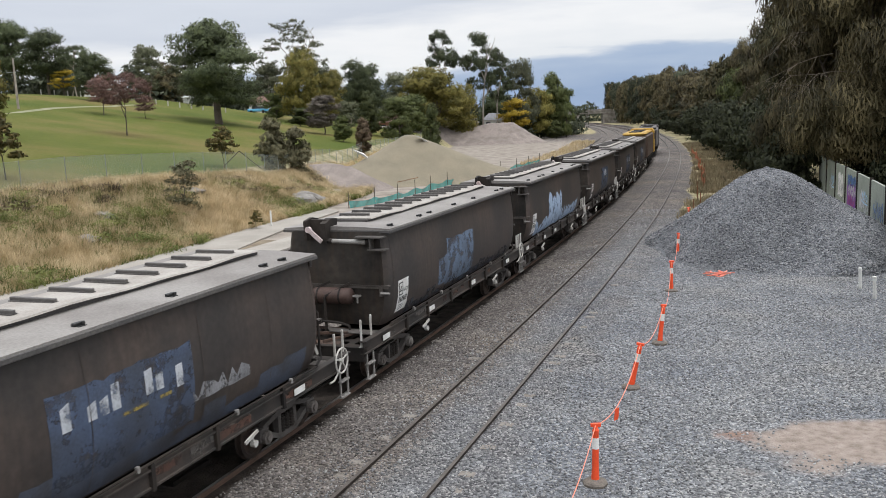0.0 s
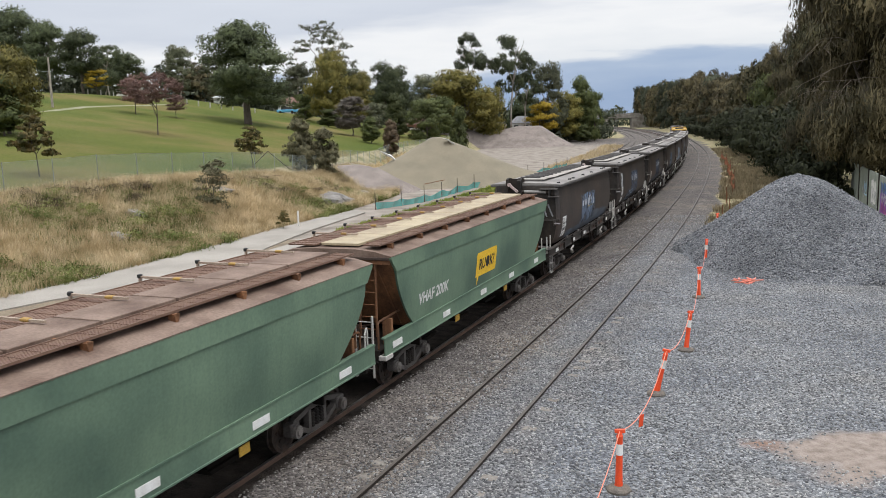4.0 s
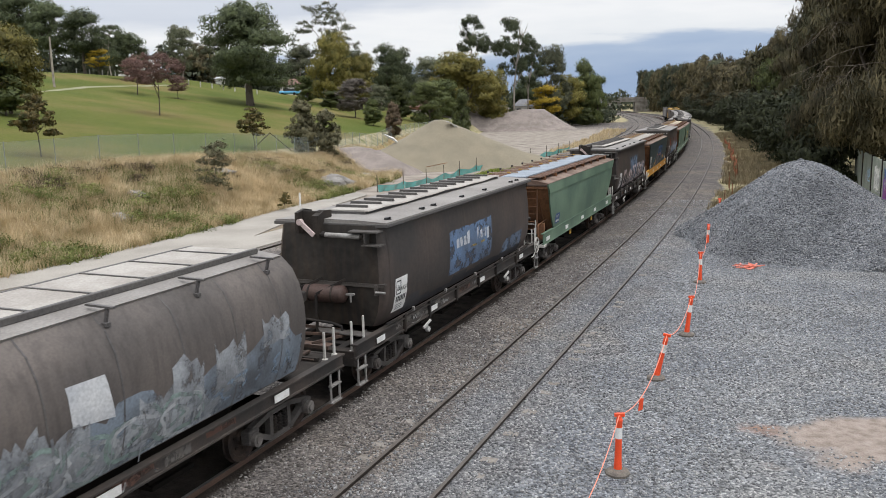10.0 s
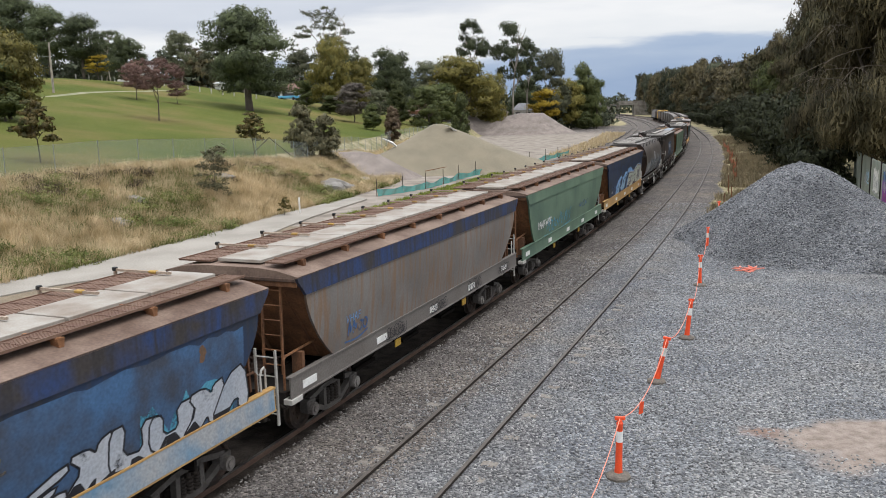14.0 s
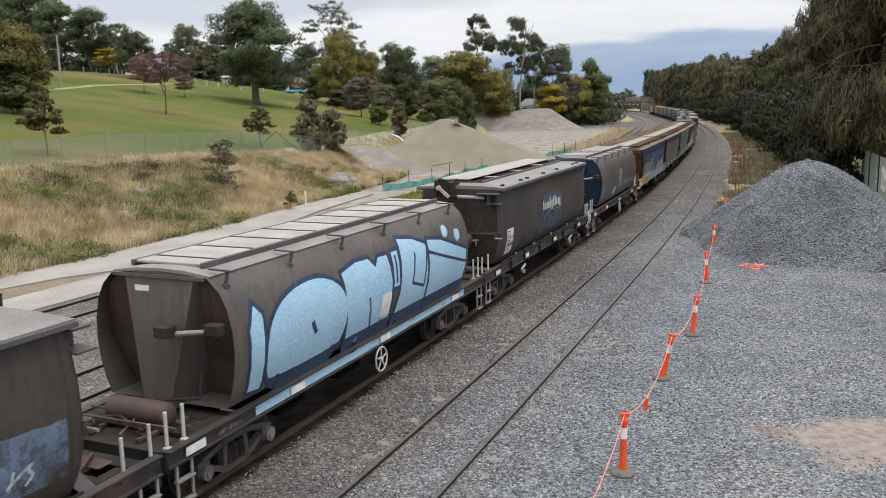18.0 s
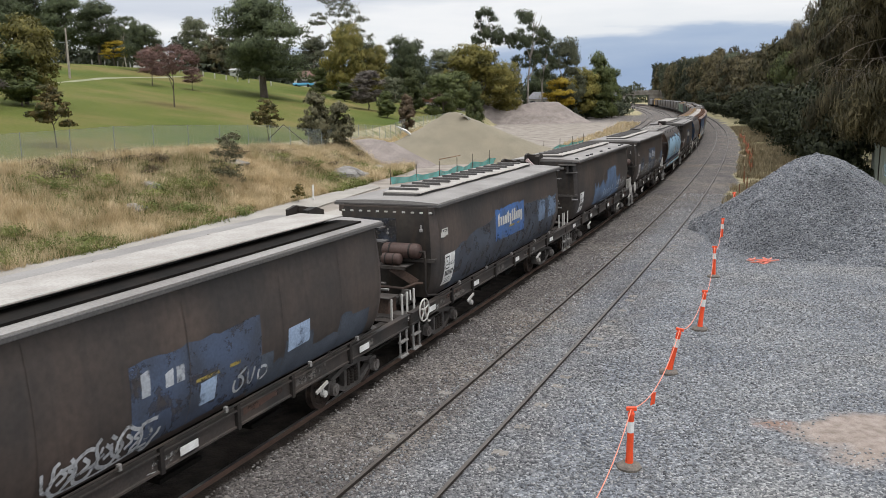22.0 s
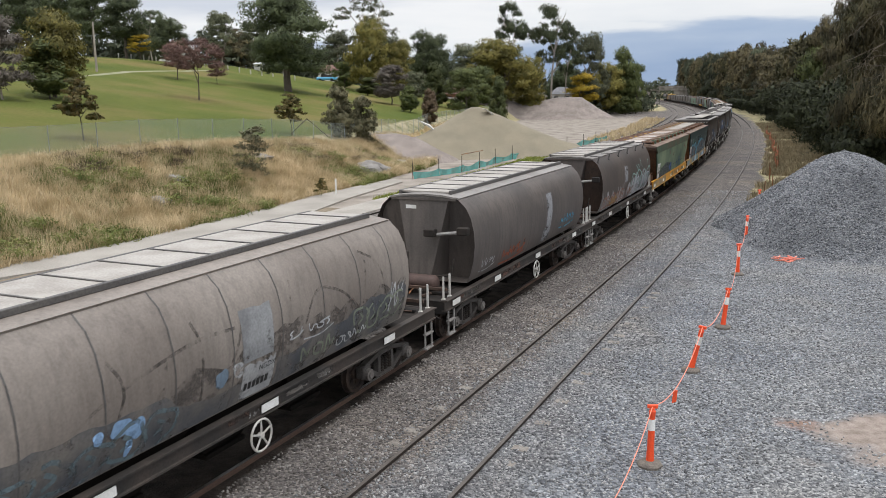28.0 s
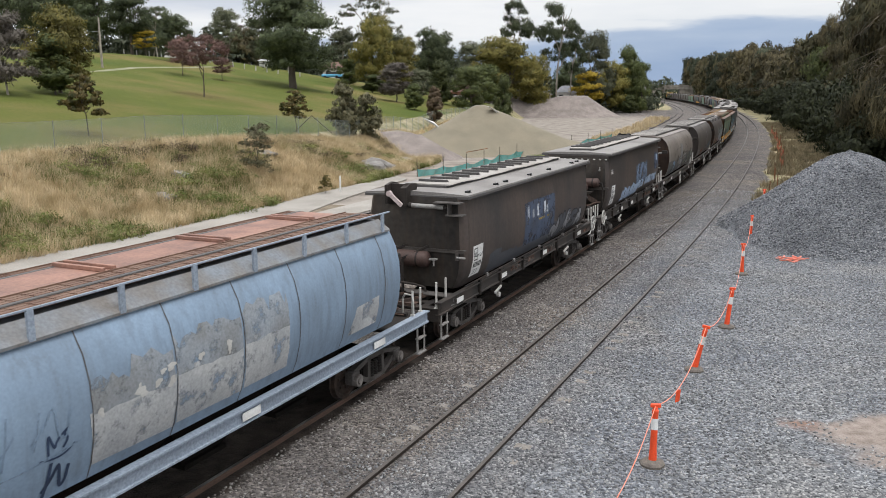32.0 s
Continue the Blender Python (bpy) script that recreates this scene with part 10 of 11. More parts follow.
# ---- trees of the park and beyond: kind, place, height, spread, label
for kind_, x, y, hgt, wid, lab, nam in (
    ("fig", -27.0, 126.6, 14.9, 14.2, "broad dark green fig tree on the lawn", "tree"),
    ("red", -27.9, 87.0, 6.4, 6.0, "small tree with dull red autumn leaves", "tree"),
    ("redlow", -39.3, 114.0, 5.3, 5.0, "small reddish tree with several stems", "tree"),
    ("redlow", -34.8, 117.0, 3.2, 3.6, "low reddish-brown tree on the lawn", "tree"),
    ("dark", -49.3, 141.0, 8.2, 7.4, "dense dark green tree on the lawn", "tree"),
    ("park", -60.5, 150.0, 10.6, 9.0, "spreading dark green tree on the rise", "tree"),
    ("park", -67.0, 152.0, 11.8, 9.6, "tall spreading dark green tree on the rise", "tree"),
    ("park", -76.3, 160.0, 14.6, 12.5, "tall dark green tree on the rise", "tree"),
    ("park", -72.0, 138.0, 9.6, 8.5, "dark green tree with bare trunk on the rise", "tree"),
    ("park", -88.0, 166.0, 18.0, 14.0, "very tall dark green tree on the rise", "tree"),
    ("olive", -33.9, 68.6, 7.2, 6.0, "olive-green tree with yellowing top", "tree"),
    ("oval", -33.2, 66.4, 4.4, 3.6, "dense dark green bush on the lawn", "bush"),
    ("yellow", -58.0, 150.0, 4.5, 4.6, "small yellow autumn tree on the rise", "tree"),
    ("gum", -53.5, 184.0, 11.2, 8.6, "grey-green gum tree behind the lawn", "tree"),
    ("gum", -47.6, 190.0, 10.4, 8.0, "grey-green gum tree behind the lawn", "tree"),
    ("gum", -42.0, 192.0, 9.0, 8.0, "grey-green gum tree behind the lawn", "tree"),
    ("tallgum", -70.8, 190.0, 11.2, 7.0, "open-crowned dark gum behind the lawn", "tree"),
    ("gum", -75.0, 198.0, 9.0, 9.0, "grey-green gum tree behind the lawn", "tree"),
    ("sparse", -21.3, 168.0, 19.6, 14.2, "tall sparse pale gum tree", "tree"),
    ("olive", -18.7, 160.0, 14.2, 8.6, "olive-green tree with yellowish leaves", "tree"),
    ("olive", -14.2, 172.0, 11.2, 8.6, "olive-green tree with yellowish leaves", "tree"),
    ("green", -24.2, 165.0, 5.2, 5.0, "low dark green tree behind the lawn", "tree"),
    ("oval", -17.8, 150.0, 3.0, 4.6, "low green bush behind the fence", "bush"),
    ("pine", -8.7, 190.0, 14.6, 11.6, "round dark green pine behind the lawn", "tree"),
    ("sapling", -23.4, 50.4, 3.9, 2.7, "young tree behind the fence", "tree"),
    ("sapling", -14.6, 69.2, 3.6, 2.6, "young tree behind the fence", "tree"),
    ("bush", -11.5, 74.4, 4.7, 3.0, "grey-green bush at the fence", "bush"),
    ("bush", -9.7, 77.2, 4.4, 3.2, "grey-green bush at the fence", "bush"),
    ("brown", -12.3, 135.0, 5.9, 5.4, "leafless greyish-brown round tree behind the fence", "bush"),
    ("cypress", -5.1, 112.0, 5.0, 2.3, "brown upright cypress by the yard", "bush"),
    ("oval", -8.7, 125.0, 3.6, 3.0, "small green bush behind the fence", "bush"),
    ("gum", -9.3, 150.0, 5.6, 4.6, "grey-green young tree by the fence", "tree"),
    ("conifer", -6.1, 155.0, 7.4, 4.8, "dark green pointed tree by the fence", "tree"),
    ("green", -0.6, 152.0, 7.8, 7.6, "olive-green dense bushy tree by the fence", "tree"),
    ("oval", 5.0, 140.0, 8.4, 3.2, "slender dark green cypress by the spoil heap", "tree"),
    ("olive", 8.1, 205.0, 16.4, 18.6, "wide olive-green tree behind the spoil heaps", "tree"),
    ("olive", 15.6, 210.0, 15.0, 9.5, "olive-green tree behind the spoil heaps", "tree"),
    ("green", 2.5, 196.0, 9.0, 9.0, "dark green tree behind the fence", "tree"),
    ("tallgum", 10.9, 214.0, 25.6, 10.5, "very tall gum tree with clumped crown", "tree"),
    ("tallgum", 20.6, 214.0, 26.6, 12.0, "very tall gum tree with clumped crown", "tree"),
    ("tallgum", 25.6, 222.0, 21.6, 9.0, "tall gum tree with clumped crown", "tree"),
    ("gum", 32.0, 228.0, 21.0, 11.5, "tall gum tree with reddish tinge", "tree"),
    ("dark", 26.5, 240.0, 15.0, 10.0, "dark tree behind the yellow tree", "tree"),
    ("yellow", 29.8, 224.0, 11.2, 8.6, "golden yellow autumn tree", "tree"),
    ("olive", 37.5, 235.0, 14.4, 11.0, "olive-green bushy tree near the track", "tree"),
    ("conifer", 43.3, 240.0, 17.6, 10.0, "dark green conifer-like tree near the track", "tree"),
    ("green", 46.3, 236.0, 14.2, 6.6, "dark green tree near the track", "tree"),
    ("oval", 41.5, 226.0, 4.6, 4.0, "pale green bush before the conifers", "bush"),
    ("grey", -34.4, 61.6, 6.0, 5.0, "leafless greyish tree on the lawn", "tree"),
    ("wispy", -13.6, 52.0, 3.4, 2.3, "dead brown shrub on the bank", "shrub"),
    ("gum", 1.0, 236.0, 15.0, 14.0, "grey-green gum tree in the distance", "tree"),
    ("dark", -20.0, 215.0, 14.0, 13.0, "dark green tree in the distance", "tree"),
    ("gum", -33.0, 218.0, 12.5, 12.0, "grey-green gum tree in the distance", "tree"),
):
    tree(kind_, x, y, hgt, wid, lab, nam)
for k, (x, y, hgt, wid) in enumerate(((-120, 200, 18, 15), (-105, 215, 17, 15), (-92, 228, 12, 12), (-64, 236, 13, 14), (-48, 245, 13, 13), (-10, 262, 14, 15), (14, 272, 13, 14), (34, 280, 14, 13), (50, 300, 12, 12))):
    tree("fardark" if k % 3 else "farsheoak", x, y, hgt, wid, "distant grey-green tree behind the park")

# ---- wooded rise behind the park and beyond the bridge
def woods(name, label, spots, seed, leaves):
    """A mass of far trees: spots give x, y, foot, height and spread of each."""
    rng = np.random.RandomState(seed)
    lobes = []
    for x, y, z, hgt, wid in spots:
        for k in range(4):
            lobes.append((x + rng.uniform(-0.4, 0.4) * wid, y + rng.uniform(-0.4, 0.4) * wid, z + hgt * (0.12 + 0.22 * k) * rng.uniform(0.85, 1.1), wid * (0.55 - 0.08 * k), wid * 0.5, hgt * 0.2))
    v, f, nor = leaf_cloud(rng, lobes, leaves, 0.75, 1.2, 0.1, 0.4, False)
    thing(name, label, "woods", me=fast_mesh(name, v, f, LEAF_FAR, normals=nor), kind="stuff")


rw = random.Random(31)
spots = []
for k in range(64):
    a = math.radians(-41 + 53 * (k + rw.uniform(-0.4, 0.4)) / 64)
    r = rw.uniform(235, 285)
    x, y = r * math.sin(a), r * math.cos(a)
    top = np.interp(math.degrees(a), [-41, -20, -8, 0, 6, 12], [27, 24, 21, 16, 12, 8]) * rw.uniform(0.8, 1.1)
    foot = float(ground_z(x, y)) - 0.5
    spots.append((x, y, foot, max(5.0, top - foot), rw.uniform(8, 12)))
woods("far_woods", "distant grey-green woods behind the park", spots, 32, 46000)
spots = []
for k in range(44):
    y = rw.uniform(300, 640)
    bx, by = beside(y, rw.choice((-1, 1)) * rw.uniform(26, 60) - 6)
    spots.append((float(bx), float(by), -0.5, rw.uniform(6, 12), rw.uniform(8, 12)))
for k in range(16):
    bx, by = beside(rw.uniform(620, 700), -70 + 9 * k)
    spots.append((float(bx), float(by), -0.5, rw.uniform(10, 16), 13))
woods("far_woods", "distant green trees along the far line", spots, 33, 30000)

# ---- the belt of she-oaks along the right of the line
belt = random.Random(9)
for y, off, hgt, wid, kind in ((54, 17.5, 22, 13, "sheoak"), (62, 14.6, 23, 14, "sheoak"), (71, 12.6, 25, 13.5, "sheoak"), (80, 14.2, 19.0, 9.5, "sheoak3"), (88, 12.6, 17.0, 9, "sheoak2"), (96, 13.4, 19.0, 9.5, "sheoak3"), (105, 12.6, 18.6, 9.5, "sheoak2"), (114, 13.2, 20.2, 10, "sheoak3"), (124, 12.6, 18.8, 9.5, "sheoak3"), (134, 13.2, 17.2, 9.5, "sheoak2"), (145, 12.7, 17.2, 9.5, "sheoak3"), (138, 10.0, 13.2, 6.5, "vine")):
    bx, by = beside(y, off)
    tree(kind, float(bx), float(by), hgt, wid, "bright green creeper-covered tree in the tree belt" if kind == "vine" else "brownish-green she-oak with drooping needles in the tree belt", group="tree belt")
y = 156.0
while y < 560:
    hgt = np.interp(y, [150, 175, 200, 235, 270, 330, 560], [17.4, 16.2, 15.2, 15.0, 18.2, 22.5, 26]) * belt.uniform(0.88, 1.08)
    bx, by = beside(y, 12.2 + belt.uniform(-0.8, 1.2))
    tree(belt.choice(("farsheoak", "farsheoak2", "farsheoak", "fardark")), float(bx), float(by), float(hgt), belt.uniform(11, 13.5), "distant brownish-green she-oak in the tree belt", group="tree belt")
    y += belt.uniform(9, 12) if y < 320 else belt.uniform(13, 17)
bx, by = beside(47, 15.6)
tree("vine", float(bx), float(by), 5.2, 6.0, "yellowish-green creeper over the panel wall", "bush", group="undergrowth")
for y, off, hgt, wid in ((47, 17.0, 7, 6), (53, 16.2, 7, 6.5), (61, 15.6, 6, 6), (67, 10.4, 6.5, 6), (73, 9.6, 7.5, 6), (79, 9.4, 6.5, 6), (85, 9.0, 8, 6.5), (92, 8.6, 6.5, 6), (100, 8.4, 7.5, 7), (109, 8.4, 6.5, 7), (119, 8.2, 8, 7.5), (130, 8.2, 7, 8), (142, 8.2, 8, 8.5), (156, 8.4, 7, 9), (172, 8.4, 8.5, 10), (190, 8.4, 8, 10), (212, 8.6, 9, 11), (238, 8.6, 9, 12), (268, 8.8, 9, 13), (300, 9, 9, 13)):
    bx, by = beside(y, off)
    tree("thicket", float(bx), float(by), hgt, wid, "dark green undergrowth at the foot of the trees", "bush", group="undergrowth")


# dead limbs that hang out of the nearest she-oak
def dead_branch(x, y, z, reach, seed):
    rng = random.Random(seed)
    me = Mesh()

    def twig(p, d, length, r, lev):
        q = p
        for i in range(3):
            d = (d + Vector((rng.uniform(-0.25, 0.25), rng.uniform(-0.25, 0.25), rng.uniform(-0.3, 0.1)))).normalized()
            n_ = q + d * length / 3
            me.cyl(q, n_, r * (1 - 0.25 * i), 5, r * (1 - 0.25 * (i + 1)))
            q = n_
            if lev < 3:
                twig(q, (d + Vector((rng.uniform(-0.8, 0.8), rng.uniform(-0.8, 0.8), rng.uniform(-0.6, 0.3)))).normalized(), length * 0.55, r * 0.5, lev + 1)
    twig(Vector((0, 0, 0)), Vector((-0.85, -0.3, 0.05)), reach, 0.032, 0)
    thing("dead_branch", "bare pale dead branch in the she-oak", "branch", pose(x, y, z), "dead branches", me=me.data("dead_branch", material("dead_wood", (0.20, 0.165, 0.13), 0.9)))


for k, (y, off, z, reach) in enumerate(((60, 11.5, 9.6, 4.0), (58, 12.5, 8.2, 4.5), (62, 10.5, 11.0, 3.5), (64, 10.2, 7.6, 3.0))):
    bx, by = beside(y, off)
    dead_branch(float(bx), float(by), z, reach, 60 + k)

# ---- grass: tufts on the bank and the verges
M_STRAW = leaf_material("dry_grass", (0.42, 0.32, 0.17), (0.80, 0.66, 0.44), 0.8, 0.3)
M_SAGE = leaf_material("grey_green_grass", (0.11, 0.135, 0.045), (0.29, 0.30, 0.13), 0.8, 0.3)
M_VERGE = leaf_material("brown_verge_grass", (0.11, 0.092, 0.055), (0.27, 0.22, 0.14), 0.8, 0.2)
LEAF_SCRUB = leaf_material("bank_scrub", (0.075, 0.095, 0.022), (0.22, 0.225, 0.075), 0.7, 0.3)
LEAF_BRACKEN = leaf_material("dead_bracken", (0.07, 0.05, 0.03), (0.20, 0.15, 0.09), 0.8, 0.2)
M_WEED = leaf_material("green_weeds", (0.09, 0.125, 0.022), (0.24, 0.25, 0.06), 0.8, 0.3)


def tufts(name, label, pts, mat, seed, height=(0.3, 0.8), blades=7, lean=0.5, width=0.028, spread=0.10):
    rng = np.random.RandomState(seed)
    n = len(pts)
    c = np.repeat(pts, blades, 0) + np.concatenate([rng.normal(0, spread, (n * blades, 2)), np.zeros((n * blades, 1))], 1)
    hgt = np.repeat(rng.uniform(*height, n), blades) * rng.uniform(0.6, 1.15, n * blades)
    a = rng.uniform(0, 6.283, n * blades)
    out = np.stack([np.cos(a), np.sin(a), np.zeros_like(a)], -1)
    side = np.stack([-np.sin(a), np.cos(a), np.zeros_like(a)], -1) * width
    bend = out * (hgt * lean * rng.uniform(0.2, 1.0, n * blades))[:, None]
    up = np.stack([np.zeros_like(a), np.zeros_like(a), hgt], -1)
    v = np.stack([c - side, c + side, c + up + bend], 1)
    f = np.arange(3 * n * blades).reshape(-1, 3)
    thing(name, label, "grass", me=fast_mesh(name, v.reshape(-1, 3), f, mat), kind="stuff")


def scatter(seed, n, y0, y1, d0, d1, patch=0.0, skew=1.0, side=1.0):
    """Points between d0 and d1 metres left of the line (functions of y), thinned to patches."""
    rng = np.random.RandomState(seed)
    y = y0 + (y1 - y0) * rng.rand(n) ** skew
    a, b_ = d0(y), d1(y)
    x, yy = beside(y, -(a + (b_ - a) * rng.rand(n)))
    if patch:
        keep = np.array([noise.noise((float(p) * 0.22, float(q) * 0.22, 0.0)) * side + 0.5 * noise.noise((float(p) * 0.9, float(q) * 0.9, seed)) for p, q in zip(x, yy)]) > patch
        x, yy = x[keep], yy[keep]
    return np.stack([x, yy, ground_z(x, yy) - 0.02], -1)


tufts("dry_grass", "tall straw-coloured dry grass on the bank", scatter(1, 30000, 18, 82, lambda y: toe_left(y) + 0.1, lambda y: fence_left(y) + 0.2, 0.0), M_STRAW, 2, (0.3, 0.75), 9, 0.9, 0.016)
tufts("sage_grass", "grey-green half-dry grass on the bank", scatter(21, 26000, 18, 82, lambda y: toe_left(y) + 0.1, lambda y: fence_left(y) + 0.2, -0.12, 1.0, -1.0), M_SAGE, 22, (0.2, 0.5), 9, 1.0, 0.016)
tufts("tussocks", "large arching pale straw tussocks on the bank", scatter(25, 1100, 18, 70, lambda y: toe_left(y) + 0.3, lambda y: fence_left(y) - 0.5, -0.05), M_STRAW, 26, (0.6, 1.0), 44, 1.3, 0.012, 0.2)
tufts("fence_grass", "straw-coloured grass along the fence", scatter(3, 3500, 18, 110, lambda y: fence_left(y) - 1.6, lambda y: fence_left(y) + 0.1, -0.1), M_STRAW, 4, (0.3, 0.7), 9, 0.8, 0.018)
tufts("bank_weeds", "green weeds in the dry grass", scatter(5, 16000, 18, 75, lambda y: toe_left(y) + 0.1, lambda y: fence_left(y) - 1.2, 0.05, 1.0, -1.0), M_WEED, 6, (0.2, 0.5), 9, 1.2, 0.03)
tufts("track_weeds", "green weeds beside the siding", scatter(7, 3000, 44, 80, lambda y: 16.8 + 0 * y, lambda y: 19.6 + 0 * y, 0.0), M_WEED, 8, (0.1, 0.3), 6, 0.9, 0.03)
tufts("verge_grass", "dry grass on the verge under the trees", scatter(9, 9000, 46, 160, lambda y: -8.0 + 0 * y, lambda y: -2.2 + 0 * y, -0.2, 1.4), M_VERGE, 10, (0.2, 0.6), 7, 0.8)
tufts("yard_grass", "dry grass at the edge of the works yard", scatter(11, 1500, 100, 190, lambda y: 15.5 + 0 * y, lambda y: 20.0 + 0 * y, -0.1), M_STRAW, 12, (0.3, 0.8), 5, 0.6, 0.05)

sc = np.random.RandomState(40)
lobes = []
for k in range(300):
    y = sc.uniform(20, 64)
    t0, t1 = float(toe_left(y)), float(fence_left(y))
    bx, by = beside(y, -(t0 + 0.3 + (t1 - t0 - 2.0) * sc.rand() ** 1.6))
    if noise.noise((float(bx) * 0.22, float(by) * 0.22, 0.0)) > 0.0:
        continue
    w_ = sc.uniform(0.4, 1.15)
    lobes.append((float(bx), float(by), float(ground_z(bx, by)) + w_ * 0.12, w_, w_, w_ * 0.45))
v_, f_, n_ = leaf_cloud(sc, lobes, 52000, 0.055, 1.5, 0.0, 0.5, False)
thing("bank_scrub", "low grey-green scrub on the bank", "scrub", me=fast_mesh("bank_scrub", v_, f_, LEAF_SCRUB, normals=n_), kind="stuff")

lobes = []
for k in range(150):
    y = sc.uniform(22, 70)
    t0, t1 = float(toe_left(y)), float(fence_left(y))
    bx, by = beside(y, -(t1 - 0.6 - 2.6 * sc.rand() ** 1.5))
    if noise.noise((float(bx) * 0.3, float(by) * 0.3, 5.0)) < -0.05:
        continue
    w_ = sc.uniform(0.35, 0.95)
    lobes.append((float(bx), float(by), float(ground_z(bx, by)) + w_ * 0.12, w_, w_, w_ * 0.42))
v_, f_, n_ = leaf_cloud(sc, lobes, 22000, 0.05, 2.0, 0.0, 0.5, False)
thing("dead_bracken", "dark brown dead bracken along the top of the bank", "scrub", me=fast_mesh("dead_bracken", v_, f_, LEAF_BRACKEN, normals=n_), kind="stuff")

# ---- rock outcrops on the bank
M_ROCK = material("grey_rock", (0.24, 0.225, 0.21), 0.9, 0, (0.14, 0.13, 0.115), 1.2, 12.0, 0.8, 0.25, 0.03, world_space=True)


def rock(y, d, size, flat, seed):
    x, yy = beside(y, -d)
    x, yy = float(x), float(yy)
    bm = bmesh.new()
    bmesh.ops.create_icosphere(bm, subdivisions=3, radius=1.0)
    for v in bm.verts:
        n_ = noise.noise(v.co * 1.3 + Vector((seed, 0, 0))) * 0.35 + noise.noise(v.co * 3.5 + Vector((0, seed, 0))) * 0.14
        v.co *= 1 + n_
        v.co = Vector((v.co.x * size[0], v.co.y * size[1], v.co.z * size[2]))
    me = bpy.data.meshes.new("rock")
    bm.to_mesh(me)
    bm.free()
    me.materials.append(M_ROCK)
    thing("rock", "weathered grey rock in the bank", "rock", pose(x, yy, float(ground_z(x, yy)) + flat, 0, 0, seed * 37 % 360), "rocks on the bank", me=me)


for k, (y, d, sx, sy, sz) in enumerate(((55.6, 26.4, 1.6, 1.1, 0.8), (57.2, 26.9, 1.5, 1.1, 0.75), (58.6, 26.4, 0.9, 0.7, 0.5), (45.0, 29.0, 1.3, 0.7, 0.3), (63.0, 27.8, 1.0, 0.7, 0.4), (65.5, 28.4, 1.2, 0.8, 0.4), (36.0, 27.6, 0.9, 0.6, 0.3), (33.0, 26.0, 0.7, 0.5, 0.3))):
    rock(y, d, (sx, sy, sz), 0.05, 3 + k)


# ---- fence of the park: grey posts and chain-link sheets
def mesh_material(name, col, clear):
    m = bpy.data.materials.new(name)
    m.use_nodes = True
    n, l = m.node_tree.nodes, m.node_tree.links
    b = n["Principled BSDF"]
    b.inputs["Base Color"].default_value, b.inputs["Roughness"].default_value = (*col, 1), 0.6
    tr = n.new("ShaderNodeBsdfTransparent")
    co = n.new("ShaderNodeTexCoord")
    nz = n.new("ShaderNodeTexNoise")
    nz.inputs["Scale"].default_value = 0.5
    l.new(co.outputs["Object"], nz.inputs["Vector"])
    mr = n.new("ShaderNodeMapRange")
    mr.inputs["To Min"].default_value, mr.inputs["To Max"].default_value = clear - 0.12, clear + 0.12
    l.new(nz.outputs[0], mr.inputs["Value"])
    ms = n.new("ShaderNodeMixShader")
    l.new(mr.outputs[0], ms.inputs[0])
    l.new(b.outputs[0], ms.inputs[1])
    l.new(tr.outputs[0], ms.inputs[2])
    l.new(ms.outputs[0], n["Material Output"].inputs[0])
    return m


M_LINK = mesh_material("chain_link", (0.30, 0.34, 0.32), 0.74)
M_STEELPOST = material("galvanised_post", (0.27, 0.29, 0.27), 0.6, 0.3, (0.18, 0.19, 0.18), 3, 30)
fence = thing("fence", "grey chain-link fence along the foot of the park", "fence")
post_me = Mesh().cyl((0, 0, -0.2), (0, 0, 1.85), 0.024, 7).data("post", M_STEELPOST)
fy = 14.0
prev = None
while fy < 200:
    x, yy = beside(fy, -float(fence_left(fy)))
    x, yy = float(x), float(yy)
    z = float(ground_z(x, yy))
    p = part("post", post_me, fence)
    p.location = (x, yy, z)
    if prev:
        me = Mesh().loft([[(prev[0], prev[1], prev[2] + 0.05), (x, yy, z + 0.05), (x, yy, z + 1.8), (prev[0], prev[1], prev[2] + 1.8)], [(prev[0] + 0.01, prev[1] + 0.01, prev[2] + 0.05), (x + 0.01, yy + 0.01, z + 0.05), (x + 0.01, yy + 0.01, z + 1.8), (prev[0] + 0.01, prev[1] + 0.01, prev[2] + 1.8)]], caps=False)
        me.f = [(0, 1, 2, 3)]
        part("wire_mesh", me.data("wire_mesh", M_LINK), fence)
        part("top_wire", Mesh().cyl((prev[0], prev[1], prev[2] + 1.8), (x, yy, z + 1.8), 0.007, 4).data("top_wire", M_STEELPOST), fence)
    prev = (x, yy, z)
    fy += 3.0
for s in (-1, 1):
    part("brace", Mesh().cyl((-13.6, 70.6, 4.3), (-13.6 + s * 1.6, 70.6 + s * 0.7, 2.75), 0.04, 6).data("brace", M_BARK), fence, "dark diagonal brace")

# ---- works yard: spoil heaps, silt fence
M_SAND = material("sandy_spoil", (0.225, 0.195, 0.14), 0.95, 0, (0.17, 0.15, 0.11), 0.5, 12.0, 0.7, 0.15, 0.02, world_space=True)
M_GRAVELPILE = material("stony_spoil", (0.25, 0.212, 0.19), 0.95, 0, (0.16, 0.134, 0.118), 0.6, 9.0, 0.8, 0.35, 0.05, world_space=True)


